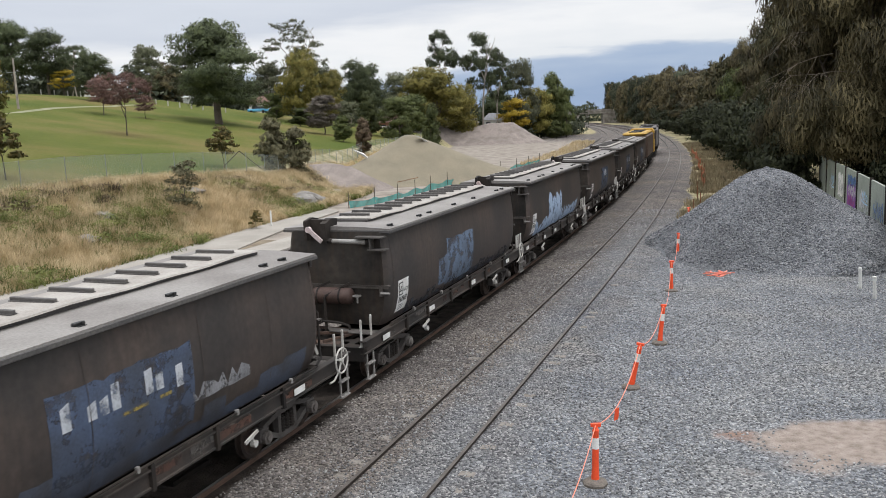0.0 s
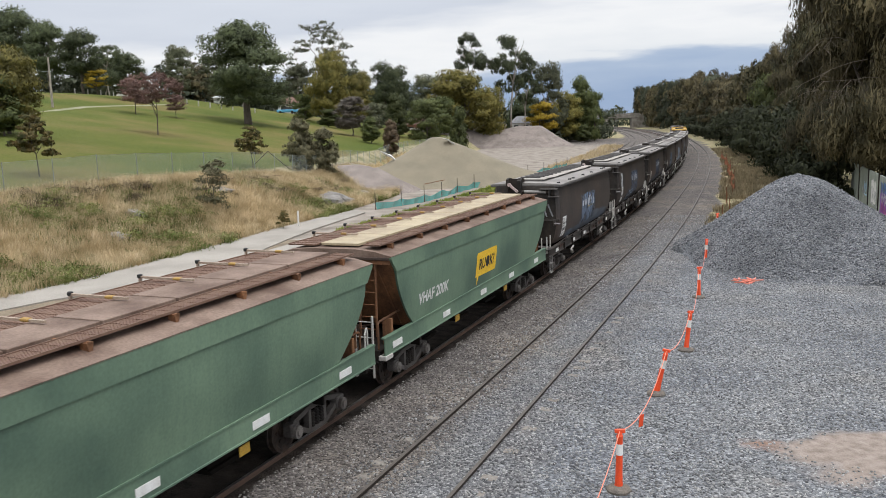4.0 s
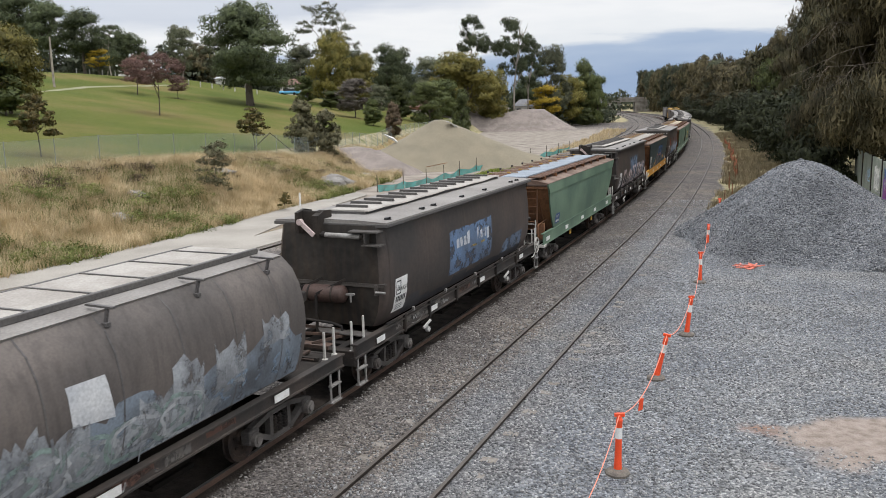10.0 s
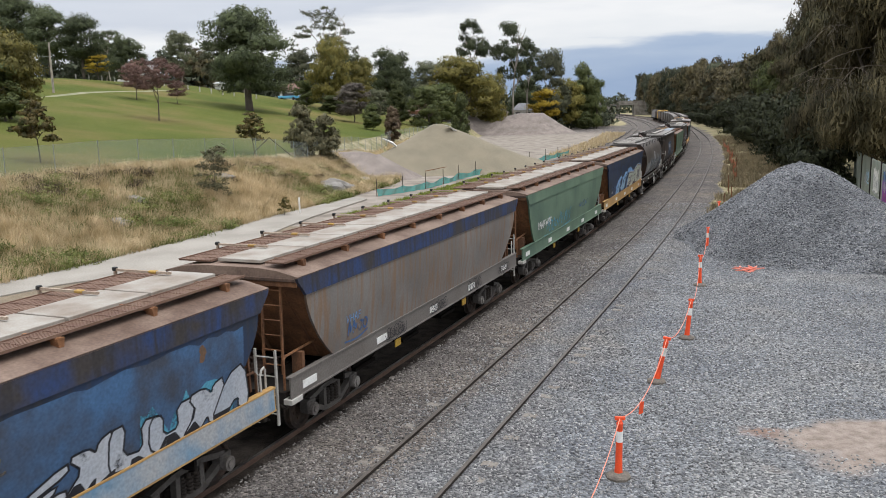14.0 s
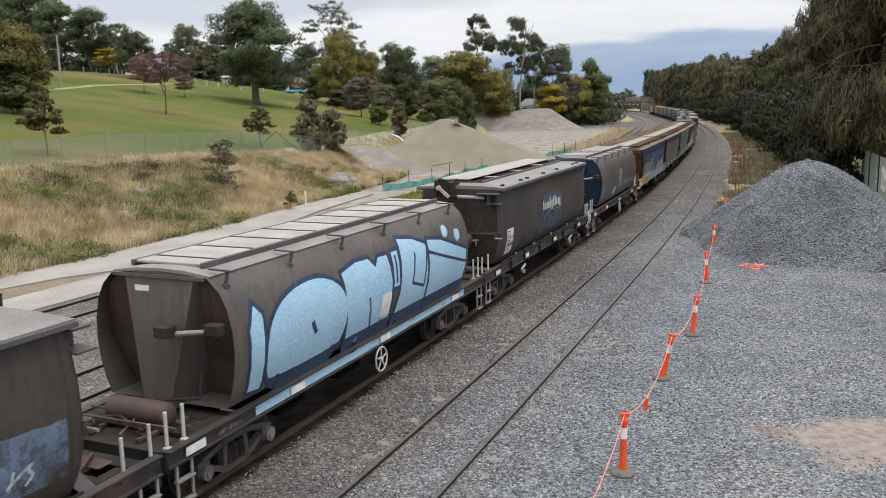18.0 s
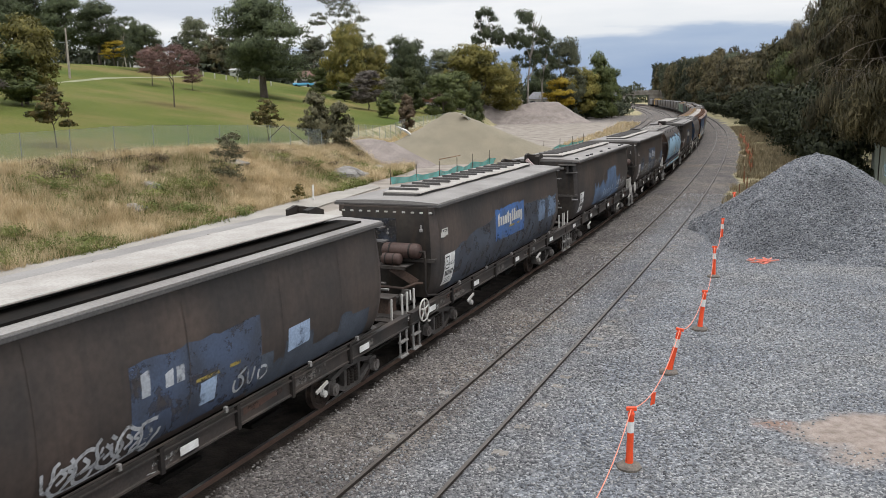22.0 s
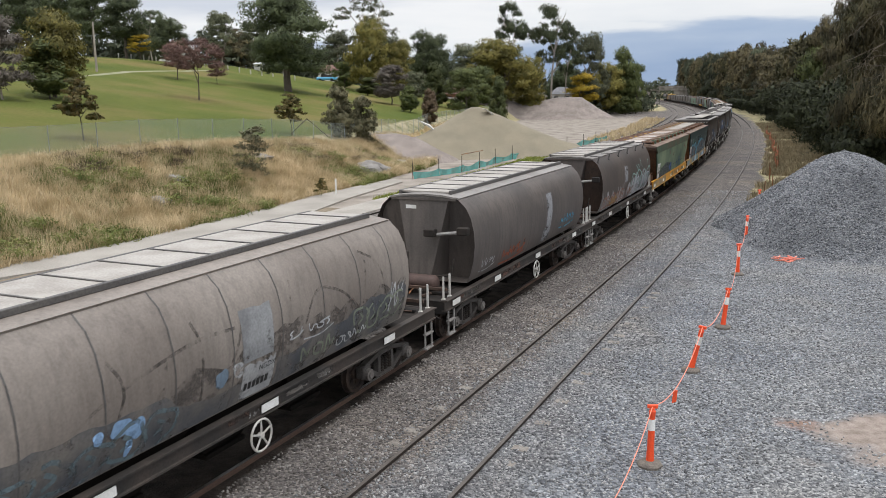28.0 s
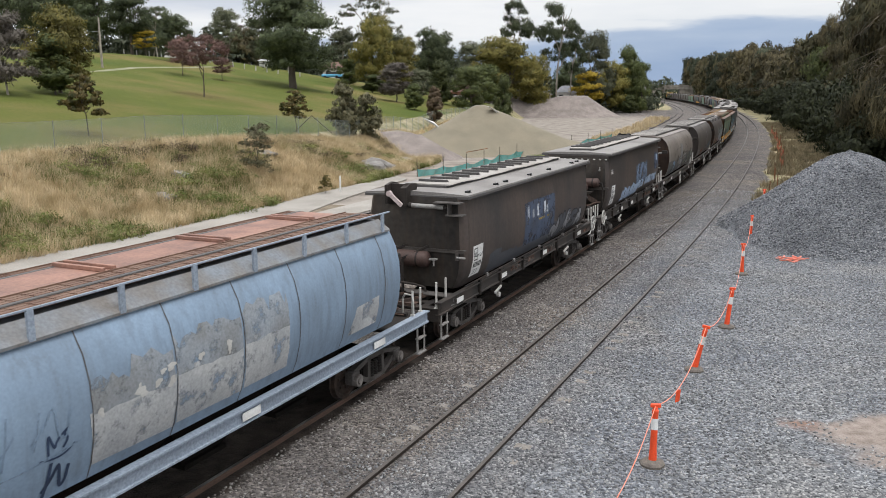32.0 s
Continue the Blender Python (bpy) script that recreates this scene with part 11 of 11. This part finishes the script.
def spoil(name, label, cx, cy, rx, ry, hgt, mat, seed, ridge=0.0, skew=0.0):
    n_r, n_a = 30, 56
    vs, fs = [], []
    gz0 = float(ground_z(cx, cy))
    for i in range(n_r):
        r = 1.05 * i / (n_r - 1)
        for k in range(n_a):
            a = 2 * math.pi * k / n_a
            wob = 1 + 0.10 * math.sin(2 * a + seed) + 0.06 * math.sin(3 * a + seed * 2)
            x, y = cx + skew * (1 - min(r, 1)) + r * rx * wob * math.cos(a), cy + r * ry * wob * math.sin(a)
            z = hgt * max(0.0, 1 - max(0.0, r - ridge) / (1 - ridge)) ** 1.15 + 0.10 * noise.noise((x * 0.9, y * 0.9, seed)) * (r < 0.97)
            vs.append((x, y, max(gz0, float(ground_z(x, y))) + z - (0.12 if r > 1 else 0)))
    for i in range(n_r - 1):
        for k in range(n_a):
            fs.append((i * n_a + k, i * n_a + (k + 1) % n_a, (i + 1) * n_a + (k + 1) % n_a, (i + 1) * n_a + k))
    thing(name, label, "spoil mound", me=fast_mesh(name, vs, fs, mat, True), group="spoil heaps in the yard")


spoil("spoil_mound", "wide smooth heap of sandy spoil in the yard", 1.6, 88.5, 11.0, 7.5, 4.9, M_SAND, 1.0, 0.05, -1.0)
spoil("spoil_mound", "long heap of reddish stony spoil in the yard", 15.0, 209.0, 20.0, 10.0, 5.0, M_GRAVELPILE, 2.2, 0.14, 11.5)
spoil("spoil_mound", "low stony slope beside the sandy heap", -5.6, 82.0, 4.6, 5.0, 2.2, M_GRAVELPILE, 3.3, 0.1)
for k, (x, y, z, turn) in enumerate(((-4.2, 87.0, 2.9, 20), (2.3, 88.0, 4.0, 40))):
    thing("plastic_sheet", "crumpled white plastic sheet on the spoil heap", "sheet", pose(x, y, z, 12, 30, turn), "sheets on the heaps", me=Mesh().loft([[(-1.2, -0.25, 0.05), (0, -0.3, 0.15), (1.1, -0.2, -0.1), (1.2, 0.25, -0.08), (0.1, 0.22, 0.2), (-1.1, 0.3, 0.0)], [(-1.2, -0.25, 0.08), (0, -0.3, 0.18), (1.1, -0.2, -0.07), (1.2, 0.25, -0.05), (0.1, 0.22, 0.23), (-1.1, 0.3, 0.03)]]).data("plastic_sheet", M_WHITE))

M_TEAL = mesh_material("teal_shade_cloth", (0.06, 0.30, 0.28), 0.15)
silt = thing("silt_fence", "teal shade-cloth silt fence on dark stakes", "silt fence")
stake_me = Mesh().box(-0.03, 0.03, -0.03, 0.03, -0.1, 1.35, 0.008).data("stake", M_BARK)
silt_pts = [(-4.3, 63.5), (-2.4, 66.0), (-0.6, 68.6), (0.9, 72.5), (2.4, 77.0), (4.2, 81.6), (6.2, 86.5), (8.6, 91.0), (11.2, 96.5), (13.8, 102.0), (16.2, 108.0), (18.6, 114.0)]
for k, (x, y) in enumerate(silt_pts):
    p = part("stake", stake_me, silt)
    p.location = (x, y, float(ground_z(x, y)))
    if k:
        x0, y0 = silt_pts[k - 1]
        me = Mesh()
        n_ = 7
        for j in range(n_):
            f0, f1 = j / n_, (j + 1) / n_
            top0, top1 = 0.62 - 0.22 * math.sin(f0 * math.pi) + 0.05 * math.sin(k * 5 + j), 0.62 - 0.22 * math.sin(f1 * math.pi) + 0.05 * math.sin(k * 5 + j + 1)
            b0, b1 = 0.12 * math.sin(j * 2 + k), 0.12 * math.sin(j * 2 + 2 + k)
            ax, ay, bx, by = x0 + (x - x0) * f0, y0 + (y - y0) * f0, x0 + (x - x0) * f1, y0 + (y - y0) * f1
            zg = -0.17
            me.add([(ax + b0, ay, zg), (bx + b1, by, zg), (bx, by, zg + top1), (ax, ay, zg + top0)], [(0, 1, 2, 3)])
        part("cloth", me.data("cloth", M_TEAL), silt, "sagging teal shade cloth")
part("gate_bar", Mesh().beam((-0.6, 68.6, 1.3), (1.2, 73.2, 1.3), 0.05, 0.05).data("gate_bar", M_RUST), silt)

for x, y in ((-8.6, 53.4),):
    thing("marker_stake", "white marker stake beside the road", "stake", pose(x, y, float(ground_z(x, y))), me=Mesh().box(-0.05, 0.05, -0.05, 0.05, 0, 1.1, 0.01).data("marker_stake", M_WHITE))
tree("sapling", -9.4, 52.4, 1.3, 0.9, "small green weed beside the stake", "shrub")

# grey metal fence behind the yard
yard_fence = thing("yard_fence", "grey metal panel fence behind the works yard", "fence")
M_SHEET = material("grey_sheet", (0.36, 0.38, 0.39), 0.6, 0.2, (0.25, 0.26, 0.27), 0.6, 10.0)
yf = [(6.0 + 1.35 * k, 196.0 + 2.6 * k) for k in range(13)]
for (ax, ay), (bx_, by_) in zip(yf, yf[1:]):
    part("sheet", Mesh().beam((ax, ay, 1.0), (bx_ - 0.05, by_ - 0.1, 1.0), 0.06, 2.3).data("sheet", M_SHEET), yard_fence)
    ps = part("post", kept("yardpost", lambda: Mesh().box(-0.06, 0.06, -0.06, 0.06, -0.2, 2.3, 0.01).data("post", M_STEELPOST)), yard_fence)
    ps.location = (ax, ay, -0.1)

# white-topped posts along the crest of the park
for k in range(16):
    px_, py_ = -62.0 + 1.9 * k, 150.0 + 0.9 * k
    thing("timber_post", "short weathered white timber post on the lawn", "post", pose(px_, py_, float(ground_z(px_, py_))), "posts along the crest", me=kept("crestpost", lambda: Mesh().box(-0.09, 0.09, -0.09, 0.09, -0.2, 0.95, 0.02).data("timber_post", M_OFFWHITE)))

# ---- right of the line
for x, y in ((15.8, 28.0), (15.4, 26.4)):
    me = Mesh()
    me.cyl((0, 0, -0.1), (0, 0, 0.72), 0.055, 12)
    me.cyl((0, 0, 0.62), (0, 0, 0.74), 0.065, 12)
    thing("standpipe", "white plastic standpipe in the gravel", "pipe", pose(x, y, float(ground_z(x, y)) + max(0.0, float(heap_z(np.array(x), np.array(y)))), 2, -4), "white standpipes", me=me.data("standpipe", M_WHITE, True))


def netting(x, y, seed):
    rng = random.Random(seed)
    me = Mesh()
    for i in range(26):
        a, r = rng.uniform(0, 6.28), rng.uniform(0.05, 0.5)
        p = Vector((r * 1.3 * math.cos(a), r * math.sin(a) * 0.7, rng.uniform(0.02, 0.12)))
        q = p + Vector((rng.uniform(-0.4, 0.4), rng.uniform(-0.3, 0.3), rng.uniform(-0.03, 0.06)))
        me.beam(p, q, 0.05, 0.03)
    thing("barrier_netting", "crumpled orange barrier netting on the gravel", "netting", pose(x, y, float(ground_z(x, y)) + max(0.0, float(heap_z(np.array(x), np.array(y))))), me=me.data("barrier_netting", spray("net_orange", (0.75, 0.20, 0.13), (0.6, 0.25, 0.2))))


netting(12.0, 31.4, 4)
flag(4.05, 15.9)
wall = thing("panel_wall", "grey-green concrete panel wall with graffiti", "wall")
M_PANEL = material("grey_green_panel", (0.30, 0.33, 0.28), 0.85, 0, (0.21, 0.235, 0.20), 0.8, 16.0, 0.8, 0.12, 0.003, 0.35, (0.14, 0.15, 0.13))
wy = 19.9
k = 0
while k < 11:
    x0, y0 = [float(v) for v in beside(wy, 11.75)]
    x1, y1 = [float(v) for v in beside(wy + 4.02, 11.75)]
    d = Vector((x1 - x0, y1 - y0, 0))
    L = d.length
    pn = part("panel", kept("wall_panel", lambda: Mesh().box(-0.06, 0.06, 0.06, L - 0.06, -0.2, 2.55, 0.01).data("panel", M_PANEL)), wall)
    pn.matrix_basis = pose(x0, y0, float(ground_z(x0, y0)), 0, 0, math.degrees(math.atan2(-d.x, d.y)))
    ps = part("post", kept("wall_post", lambda: Mesh().box(-0.09, 0.09, -0.07, 0.07, -0.2, 2.62, 0.01).data("post", M_FRAME)), wall)
    ps.matrix_basis = pn.matrix_basis.copy()
    rng = random.Random(k + 100)
    flat_prof = [(-0.066, 2.2), (-0.066, 1.0), (-0.066, 0.0)]
    cols = (SPRAY_WHITE, BABY_BLUE, spray("violet", (0.20, 0.05, 0.30), (0.12, 0.04, 0.25)), spray("magenta", (0.35, 0.06, 0.22)), SPRAY_BLUE)
    if k in (9, 8, 7, 6, 5, 4, 3):
        sets = {9: [(0.5, 1.8, 0.9, 1.9, BABY_BLUE, 3), (1.4, 2.8, 0.6, 1.5, SPRAY_WHITE, 3)], 8: [(0.4, 3.2, 0.6, 1.7, SPRAY_WHITE, 6)], 7: [(0.2, 3.4, 0.9, 1.8, SPRAY_WHITE, 7), (0.4, 3.3, 0.3, 1.2, cols[3], 6)], 6: [(0.3, 3.2, 0.6, 1.6, SPRAY_WHITE, 6), (0.6, 2.6, 1.2, 1.9, BABY_BLUE, 4)], 5: [(0.3, 3.4, 0.5, 1.9, SPRAY_BLUE, 6)], 4: [(0.3, 3.0, 0.6, 1.8, BABY_BLUE, 5)], 3: [(0.5, 3.0, 0.6, 1.6, SPRAY_WHITE, 5)]}[k]
        fields = {8: [(0.9, 3.1, 0.55, 2.0, M_WHITE, 0.12)], 7: [(0.15, 3.7, 0.1, 1.7, cols[2], 0.15), (0.2, 3.6, 1.6, 2.15, SPRAY_BLUE, 0.12)], 6: [(1.6, 3.4, 0.9, 1.7, SPRAY_WHITE, 0.2)]}.get(k, [])
        for a, b_, za, zb, mt, jag in fields:
            part("graffiti_patch", paint_mesh([ragged(a, b_, za, zb, rng, jag, 9, 1.0)], flat_prof, -0.003, mt), pn)
        for j, (a, b_, za, zb, mt, nn) in enumerate(sets):
            for polys in scrawl(a, b_, za, zb, rng, 0.14 if j == 0 else 0.10, nn):
                part("graffiti_stroke", paint_mesh(polys, flat_prof, -0.004 * (j + 2), mt), pn)
    wy += 4.3
    k += 1

net = thing("barrier_fence", "sagging orange barrier mesh on stakes beside the track", "barrier")
prev = None
for k in range(20):
    y = 50 + k * 4.0
    x, yy = [float(v) for v in beside(y, float(np.interp(y, [50, 76, 91, 110, 126], [2.9, 3.2, 2.9, 2.7, 2.5])) + 0.25 * math.sin(k * 1.7))]
    z = float(ground_z(x, yy))
    p = part("stake", kept("net_stake", lambda: Mesh().box(-0.025, 0.025, -0.025, 0.025, -0.1, 1.15, 0.006).data("stake", M_RUST)), net)
    p.location = (x, yy, z)
    if prev and k > 5:
        me = Mesh()
        for j in range(5):
            f0, f1 = j / 5, (j + 1) / 5
            a0, a1 = 0.85 - 0.35 * math.sin(f0 * 3.14), 0.85 - 0.35 * math.sin(f1 * 3.14)
            ax, ay, bx, by = prev[0] + (x - prev[0]) * f0, prev[1] + (yy - prev[1]) * f0, prev[0] + (x - prev[0]) * f1, prev[1] + (yy - prev[1]) * f1
            me.add([(ax, ay, z + a0 - 0.55), (bx, by, z + a1 - 0.55), (bx, by, z + a1), (ax, ay, z + a0)], [(0, 1, 2, 3)])
        part("netting", me.data("netting", kept("netmat", lambda: mesh_material("orange_mesh", (0.55, 0.14, 0.06), 0.45))), net, "faded orange plastic mesh")
    prev = (x, yy)

# ---- far things: path, pole, houses, car, road bridge
M_FOOTPATH = material("worn_footpath", (0.24, 0.23, 0.15), 0.95, 0, (0.17, 0.18, 0.09), 0.3, 6.0, 0.8, 0.2, world_space=True)
me = Mesh()
rings = []
for x, y in ((-41.5, 76), (-41.2, 81), (-41.6, 87.1), (-44.0, 100), (-45.2, 112), (-45.4, 121.5), (-44.6, 133), (-45, 146)):
    rings.append([(x - 0.35, y, float(ground_z(x - 0.35, y)) - 0.1), (x - 0.35, y, float(ground_z(x - 0.5, y)) + 0.03), (x + 0.35, y, float(ground_z(x + 0.5, y)) + 0.03), (x + 0.35, y, float(ground_z(x + 0.5, y)) - 0.1)])
thing("path", "worn footpath across the lawn", "path", me=me.loft(rings).data("path", M_FOOTPATH), kind="structure")


def lamp_pole(x, y, hgt):
    t = thing("street_pole", "slim grey pole on the lawn", "pole", pose(x, y, float(ground_z(x, y))))
    part("shaft", Mesh().cyl((0, 0, -0.2), (0, 0, hgt), 0.16, 8, 0.10).data("shaft", M_PALEBARK), t)
    part("arm", Mesh().beam((-0.9, 0, hgt * 0.72), (0, 0, hgt * 0.72), 0.06, 0.08).data("arm", M_STEELPOST), t)


lamp_pole(-46.2, 104.8, 6.0)


def house(x, y, w, d, hgt, turn, wall_col, roof_col, label, z=None):
    gz_ = float(ground_z(x, y)) if z is None else z
    t = thing("house", label, "house", pose(x, y, gz_, 0, 0, turn), "houses beyond the park")
    part("wall", Mesh().box(-w / 2, w / 2, -d / 2, d / 2, -1.5, hgt).data("wall", spray(wall_col[0], wall_col[1])), t)
    part("roof", Mesh().loft([[(-w / 2 - 0.4, -d / 2 - 0.4, hgt), (w / 2 + 0.4, -d / 2 - 0.4, hgt), (w / 2 + 0.4, d / 2 + 0.4, hgt), (-w / 2 - 0.4, d / 2 + 0.4, hgt)], [(-w / 4, -0.05, hgt + d * 0.3), (w / 4, -0.05, hgt + d * 0.3), (w / 4, 0.05, hgt + d * 0.3), (-w / 4, 0.05, hgt + d * 0.3)]]).data("roof", spray(roof_col[0], roof_col[1])), t)
    for k in (-1, 1):
        wd = part("window", Mesh().box(k * w / 4 - 0.6, k * w / 4 + 0.6, -d / 2 - 0.03, -d / 2 + 0.02, 0.9, hgt - 0.6).data("window", M_BLACK), t)
        part("sill", Mesh().box(k * w / 4 - 0.7, k * w / 4 + 0.7, -d / 2 - 0.1, -d / 2, 0.8, 0.9).data("sill", M_WHITE), wd)


WALL_W, WALL_C, WALL_B = ("house_white", (0.70, 0.69, 0.66)), ("house_cream", (0.55, 0.48, 0.38)), ("house_brick", (0.30, 0.15, 0.10))
ROOF_R, ROOF_G, ROOF_W = ("roof_red", (0.20, 0.105, 0.08)), ("roof_grey", (0.22, 0.22, 0.23)), ("roof_white", (0.62, 0.62, 0.62))
house(-62.0, 182.0, 8, 6, 2.6, 15, WALL_W, ROOF_W, "low white house beyond the lawn")
house(-34.0, 206.0, 5, 5, 2.3, 10, WALL_W, ROOF_R, "white house with red roof among trees")
house(-46.0, 186.0, 1.6, 1.4, 1.3, 0, WALL_W, ROOF_W, "small white park shed")
house(17.0, 236.0, 7, 6, 3.0, 20, WALL_C, ROOF_G, "cream house with grey roof", 2.0)
house(25.2, 230.0, 5.5, 6, 3.6, -10, WALL_W, ROOF_G, "white house with grey roof behind the heaps", 2.0)
house(-3.0, 222.0, 7, 6, 3.0, 0, WALL_B, ROOF_R, "brick house behind the trees", 3.0)

car = thing("car", "light blue parked car beside the park", "car", pose(-31.0, 186.0, float(ground_z(-31, 186)), 0, 0, 80))
part("body", Mesh().box(-0.9, 0.9, -2.2, 2.2, 0.35, 0.95, 0.12).data("body", spray("car_blue", (0.12, 0.40, 0.62))), car)
part("cabin", Mesh().loft([[(-0.8, -1.6, 0.95), (0.8, -1.6, 0.95), (0.8, 1.1, 0.95), (-0.8, 1.1, 0.95)], [(-0.65, -1.2, 1.45), (0.65, -1.2, 1.45), (0.65, 0.5, 1.45), (-0.65, 0.5, 1.45)]]).data("cabin", M_BLACK), car)
for sx in (-0.85, 0.85):
    for sy in (-1.35, 1.35):
        wl_ = part("wheel", kept("car_wheel", lambda: Mesh().cyl((-0.1, 0, 0), (0.1, 0, 0), 0.32, 12).data("wheel", M_BLACK)), car)
        wl_.location = (sx, sy, 0.32)

bx, by = [float(v) for v in beside(520, 0)]
turn = -math.degrees(math.atan(0.15))
bridge = thing("road_bridge", "pale concrete road bridge over the tracks", "bridge", pose(bx, by, -0.17, 0, 0, turn))
M_OLDCON = material("stained_concrete", (0.30, 0.28, 0.25), 0.9, 0, (0.12, 0.105, 0.09), 0.3, 6.0, 0.9, 0.2)
part("deck", Mesh().box(-60, 26, -5, 5, 6.2, 7.6, 0.05).data("deck", M_OLDCON), bridge)
for y in (-5.2, 5.0):
    part("parapet", Mesh().box(-60, 26, y, y + 0.2, 7.6, 8.8, 0.03).data("parapet", M_OLDCON), bridge)
for x, hw in ((-12.2, 1.2), (-6.5, 0.7)):
    part("pier", Mesh().box(x - hw, x + hw, -4.6, 4.6, 0, 6.2, 0.05).data("pier", M_OLDCON), bridge)
for x0, x1 in ((-60, -18.4), (2.6, 26)):
    part("abutment", Mesh().box(x0, x1, -4.8, 4.8, 0, 6.2, 0.05).data("abutment", M_OLDCON), bridge)
mast = thing("signal_mast", "slim grey signal mast beside the far tracks", "mast", pose(float(beside(440, -22)[0]), float(beside(440, -22)[1]), -0.17))
part("shaft", Mesh().cyl((0, 0, 0), (0, 0, 18), 0.18, 7, 0.1).data("shaft", M_STEELPOST), mast)

# ---- what moves: the train runs away from the camera and slows a little
def run(t):
    """Metres the train has gone at t seconds."""
    u = t / 32.0
    return 468.4325 * u - 8.8455 * u ** 2 - 41.3712 * u ** 3


ARC_X, ARC_Y, ARC_S = line_arc(-3.82)


def on_track(s):
    return Vector((float(np.interp(s, ARC_S, ARC_X)), float(np.interp(s, ARC_S, ARC_Y)), 0.0))


def wagon_pose(s, half=4.85):
    a, b_ = on_track(s - half), on_track(s + half)
    m = (a + b_) / 2
    return pose(m.x, m.y, 0, 0, 0, math.degrees(math.atan2(-(b_.x - a.x), b_.y - a.y)))


def motions():
    for ob, arc in TRAIN:
        walk(ob, [(t, wagon_pose(arc + run(t))) for t in range(0, 33)])
    for w, y, arc in WHEELS:
        # wheels roll while their wagon is near enough for it to show
        times = [k / 30 for k in range(0, 961) if -14 < arc + run(k / 30) < 62]
        if not times:
            continue
        rows = [(t, pose(0, y, 0.425, -math.degrees((run(t) - run(times[0])) / 0.425))) for t in times]
        if times[0] > 0.05:
            rows = [(0.0, rows[0][1]), (times[0] - 1 / 30, rows[0][1])] + rows
        if times[-1] < 31.9:
            rows = rows + [(times[-1] + 1 / 30, rows[-1][1]), (32.0, rows[-1][1])]
        walk(w, rows)


motions()
